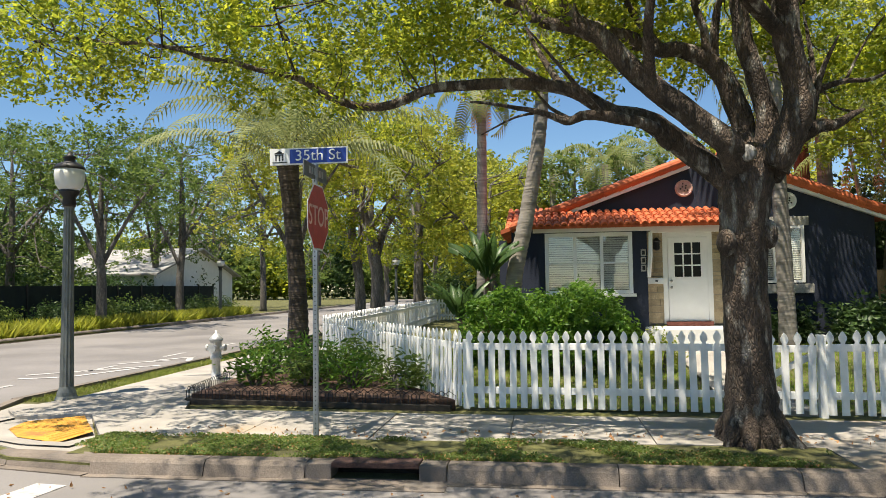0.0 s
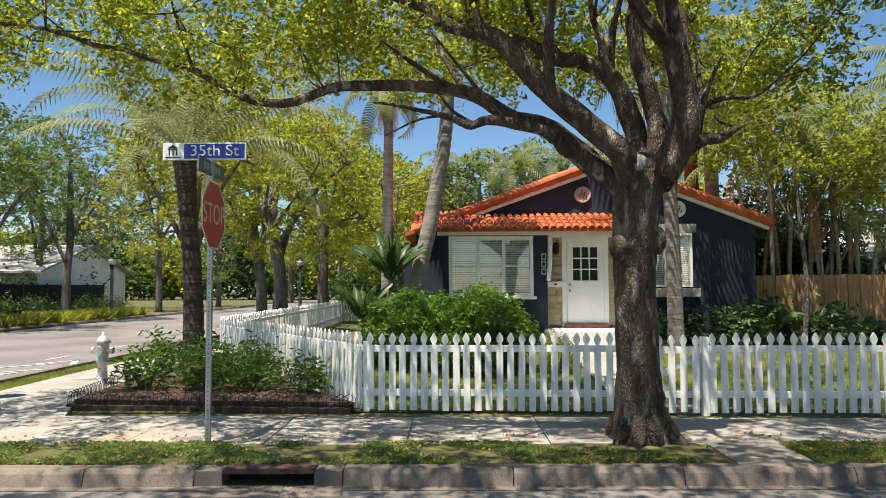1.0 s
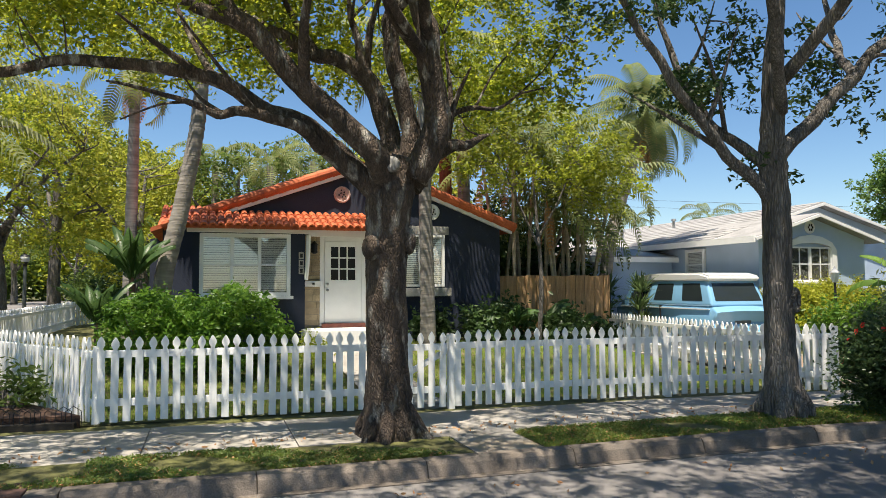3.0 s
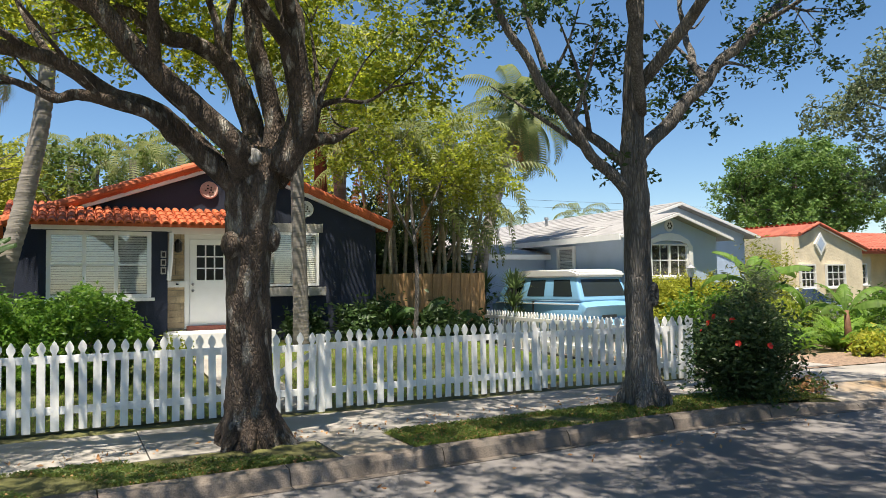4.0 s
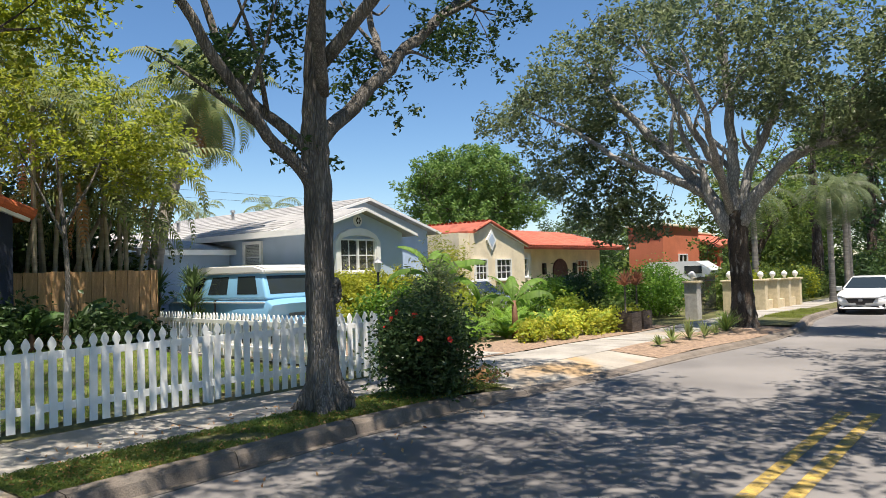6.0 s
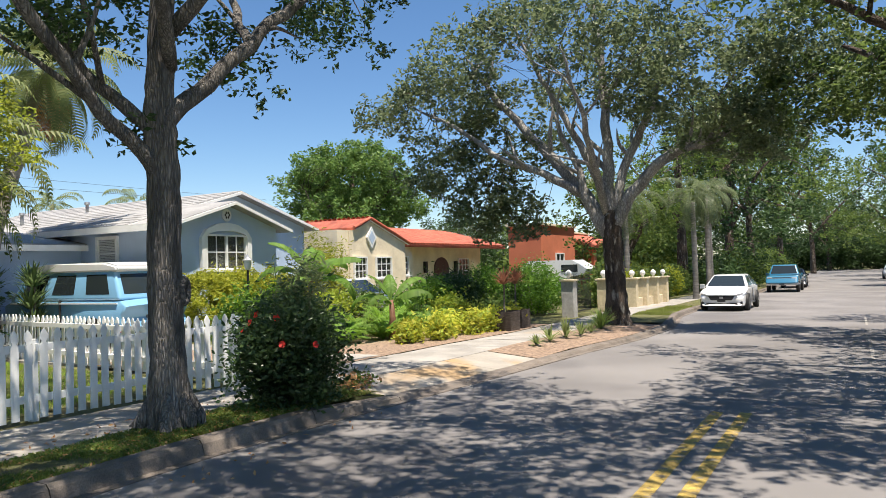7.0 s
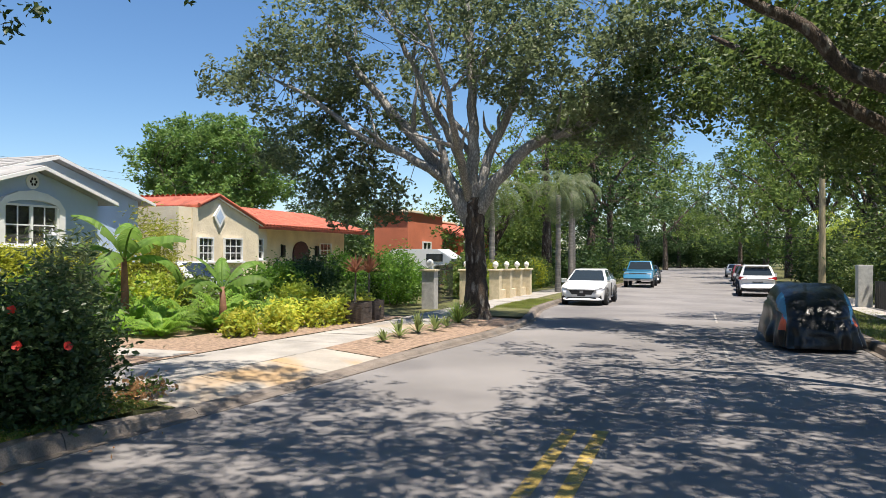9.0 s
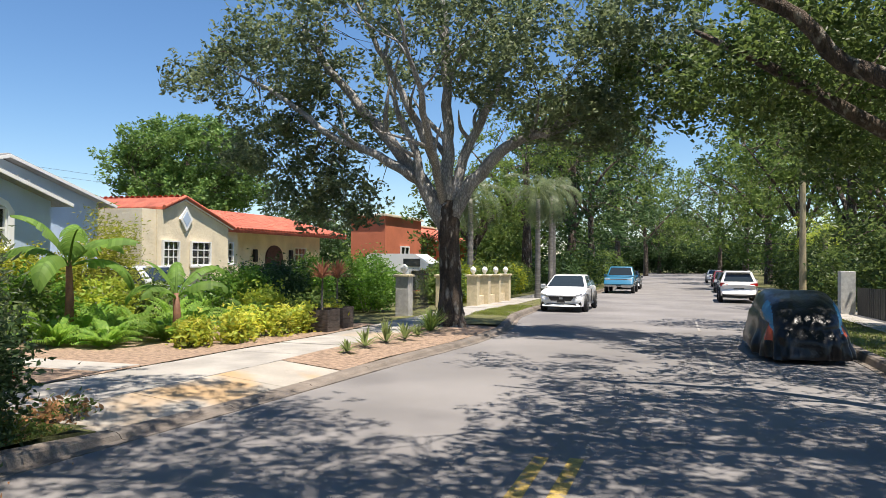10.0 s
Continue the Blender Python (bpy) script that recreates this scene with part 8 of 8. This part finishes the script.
bmesh.ops.bevel(bm, geom=list(bm.edges), offset=0.05, segments=3, affect="EDGES")
part("pop_top", bm, WHITE_PAINT, van, "white fibreglass pop-top roof")
part("bumper", box(bmesh.new(), -2.36, -2.24, -0.9, 0.9, 0.32, 0.5, 0.03), CHROME, van)
part("waist_line", box(bmesh.new(), -2.1, 2.0, -0.922, 0.922, 1.02, 1.05), WHITE_PAINT, van)
part("door_line", box(bmesh.new(), -0.02, 0.0, -0.926, 0.926, 0.4, 1.1), TRIM, van)
part("number_plate", box(bmesh.new(), -2.275, -2.25, -0.25, 0.25, 0.66, 0.80), SIGN_GREY, van, "plain plate bar")
for s in (-1, 1):
    part("tail_light", box(bmesh.new(), -2.275, -2.2, s * 0.70, s * 0.90, 0.36, 0.56, 0.02), TAIL, van)
part("door_handle", box(bmesh.new(), -2.29, -2.24, -0.12, 0.12, 0.98, 1.03, 0.01), TRIM, van)

silver, _, _ = vehicle("silver_car", (21.3, 16.4, 0.02), math.pi / 2, "pale silver car parked behind the garden plants", "car", paint("silver_paint", (0.5, 0.52, 0.55)), 4.5, 1.8,
    [(-2.2, 0.35), (-2.25, 0.9), (1.0, 0.95), (2.2, 0.78), (2.25, 0.3)], (-1.9, 1.2, 0.4, -1.2, 0.93, 1.45, 1.3), (-1.4, 1.4))
rv = thing("camper_trailer", (39.5, 15.0, drop(39)), "white camper shell parked beside the terracotta house", "camper")
part("shell", prism(bmesh.new(), [(-1.4, 0.5), (1.4, 0.5), (1.4, 2.0), (0.9, 2.4), (-1.6, 2.4), (-2.4, 1.9), (-2.2, 1.6), (-1.4, 1.5)], "x", -1.0, 1.0), WHITE_PAINT, rv)
part("window", box(bmesh.new(), -1.02, 1.02, -1.9, -1.0, 1.75, 2.15), CARGLASS, rv)
part("wheel", lathe(bmesh.new(), [(0.3, 0.0), (0.3, 0.5), (0.2, 0.52)], 16), TYRE, rv)

# covered car: cloth drawn over a low car, hanging in folds
COVER = mat("black_cover_cloth", (0.009, 0.010, 0.012), 0.3, vary=0.25, scale=3, fine=25, bump=0.3, spec=0.35)
COVER_BLUE = mat("blue_cover_panel", (0.05, 0.24, 0.42), 0.55, vary=0.15, bump=0.2)
COVER_RED = mat("orange_cover_stripe", (0.55, 0.10, 0.04), 0.55, vary=0.1, bump=0.1)
cv = thing("covered_car", (20.1, -1.12, 0.0), "car under a black fabric cover with blue panels", "covered car")
cv.rotation_euler = (0, 0, -0.03)
cv.scale = (0.95, 0.80, 0.93)
NT, NS = 280, 48
bm = bmesh.new()
rings = []


def cover_top(x):
    return float(np.interp(x, [-2.2, -1.9, -1.2, -0.5, 0.6, 1.1, 1.9, 2.2], [0.86, 0.93, 1.10, 1.22, 1.20, 1.0, 0.86, 0.76]))


for s in range(NS + 1):
    v = s / NS
    ring = []
    for k in range(NT):
        a = 2 * math.pi * k / NT
        ca, sa = math.cos(a), math.sin(a)
        sx, sy = abs(ca) ** 0.5 * (1 if ca > 0 else -1), abs(sa) ** 0.5 * (1 if sa > 0 else -1)
        if v < 0.6:
            h = v / 0.6
            fold = (1 - h) ** 0.8 * (0.06 * math.sin(a * 11 + 2.4 * math.sin(a * 3)) + 0.035 * math.sin(a * 23 + 1 + 3 * h))
            drape = 0.07 * noise.noise(Vector((a * 1.6, h * 2.2, 5)))
            x, y = sx * (2.25 - 0.16 * h ** 2 + fold + drape), sy * (1.02 - 0.16 * h ** 2 + fold + drape)
            z = 0.02 + h * cover_top(x) * 0.66
        else:
            h = (v - 0.6) / 0.4
            q = math.cos(h * math.pi / 2)
            x, y = sx * 2.09 * (q if h > 0 else 1), sy * 0.86 * q
            top = cover_top(x)
            z = 0.02 + top * (0.66 + 0.34 * math.sin(min(1.0, h * 1.6) * math.pi / 2))
        z += 0.03 * noise.noise(Vector((x * 2.5, y * 2.5, z * 3))) + 0.014 * noise.noise(Vector((x * 8, y * 8, z * 6)))
        ring.append(bm.verts.new((x, y, max(z, 0.015))))
    rings.append(ring)
for a, b in zip(rings, rings[1:]):
    for k in range(NT):
        bm.faces.new((a[k], a[(k + 1) % NT], b[(k + 1) % NT], b[k]))
bm.faces.ensure_lookup_table()
panels = {"cover": [], "side_panel": [], "stripe": []}
for f in bm.faces:
    c = f.calc_center_median()
    kind_ = "cover"
    if -2.0 < c.x < -1.1 and abs(c.y) > 0.66 and c.z > 0.5 + 0.45 * (c.x + 2.0):
        kind_ = "side_panel"
    if -2.0 < c.x < -1.82 + 0.4 * (c.z - 0.3) and abs(c.y) > 0.6 and 0.34 < c.z < 0.5 + 0.45 * (c.x + 2.0):
        kind_ = "stripe"
    for sgn in ((0,) if kind_ == "cover" else ((1,) if c.y > 0 else (-1,))):
        panels.setdefault(kind_ if sgn == 0 else (kind_, sgn), []).append([v.co.copy() for v in f.verts])
bm.free()
for key, faces in panels.items():
    if not faces:
        continue
    nm = key if isinstance(key, str) else key[0]
    b2 = bmesh.new()
    for f in faces:
        b2.faces.new([b2.verts.new(p) for p in f])
    bmesh.ops.remove_doubles(b2, verts=b2.verts, dist=0.0005)
    part(nm, b2, {"cover": COVER, "side_panel": COVER_BLUE, "stripe": COVER_RED}[nm], cv, {"cover": "wrinkled black cloth", "side_panel": "blue cloth panel", "stripe": "orange stripe"}[nm], True)

# garden lamp and distant wires
gl = thing("garden_lamp", (15.55, 14.4, 0.1), "black garden lamp post with a glass lantern", "garden lamp")
part("post", lathe(bmesh.new(), [(0.05, 0), (0.035, 0.3), (0.03, 1.75)], 10), BLACK, gl)
part("lantern", lathe(bmesh.new(), [(0.06, 1.751), (0.10, 1.9), (0.09, 2.0)], 8), OPAL, gl)
part("hat", lathe(bmesh.new(), [(0.14, 2.001), (0.05, 2.08), (0.01, 2.16)], 8), GALV, gl)
bm = bmesh.new()
for k, z in enumerate((6.1, 6.5)):
    tube(bm, [(-10, 33, z + 0.6), (20, 34, z), (60, 36, z + 0.5)], [0.007] * 3, 4, cap=False)
tagged(part("power_line", bm, BLACK), "thin dark power lines behind the roofs", "power line", kind="structure")
# fallen leaves
rng = np.random.default_rng(77)
c = np.stack([rng.uniform(-5, 10, 700), 6.65 - np.abs(rng.normal(size=700)) * 0.35 + rng.choice([0, 1.6], 700), np.full(700, 0.012)], 1)
c[:, 2] = np.where(c[:, 1] > 6.85, 0.162, 0.014)
c = c[(c[:, 1] < 6.2) | (c[:, 1] > 7.75)]
lf = leaves("fallen_leaves", c, 0.055, LEAF_DRY, None, rng, kind="stuff")
tagged(lf, "scattered dry brown leaves on pavement and gutter", "leaves")
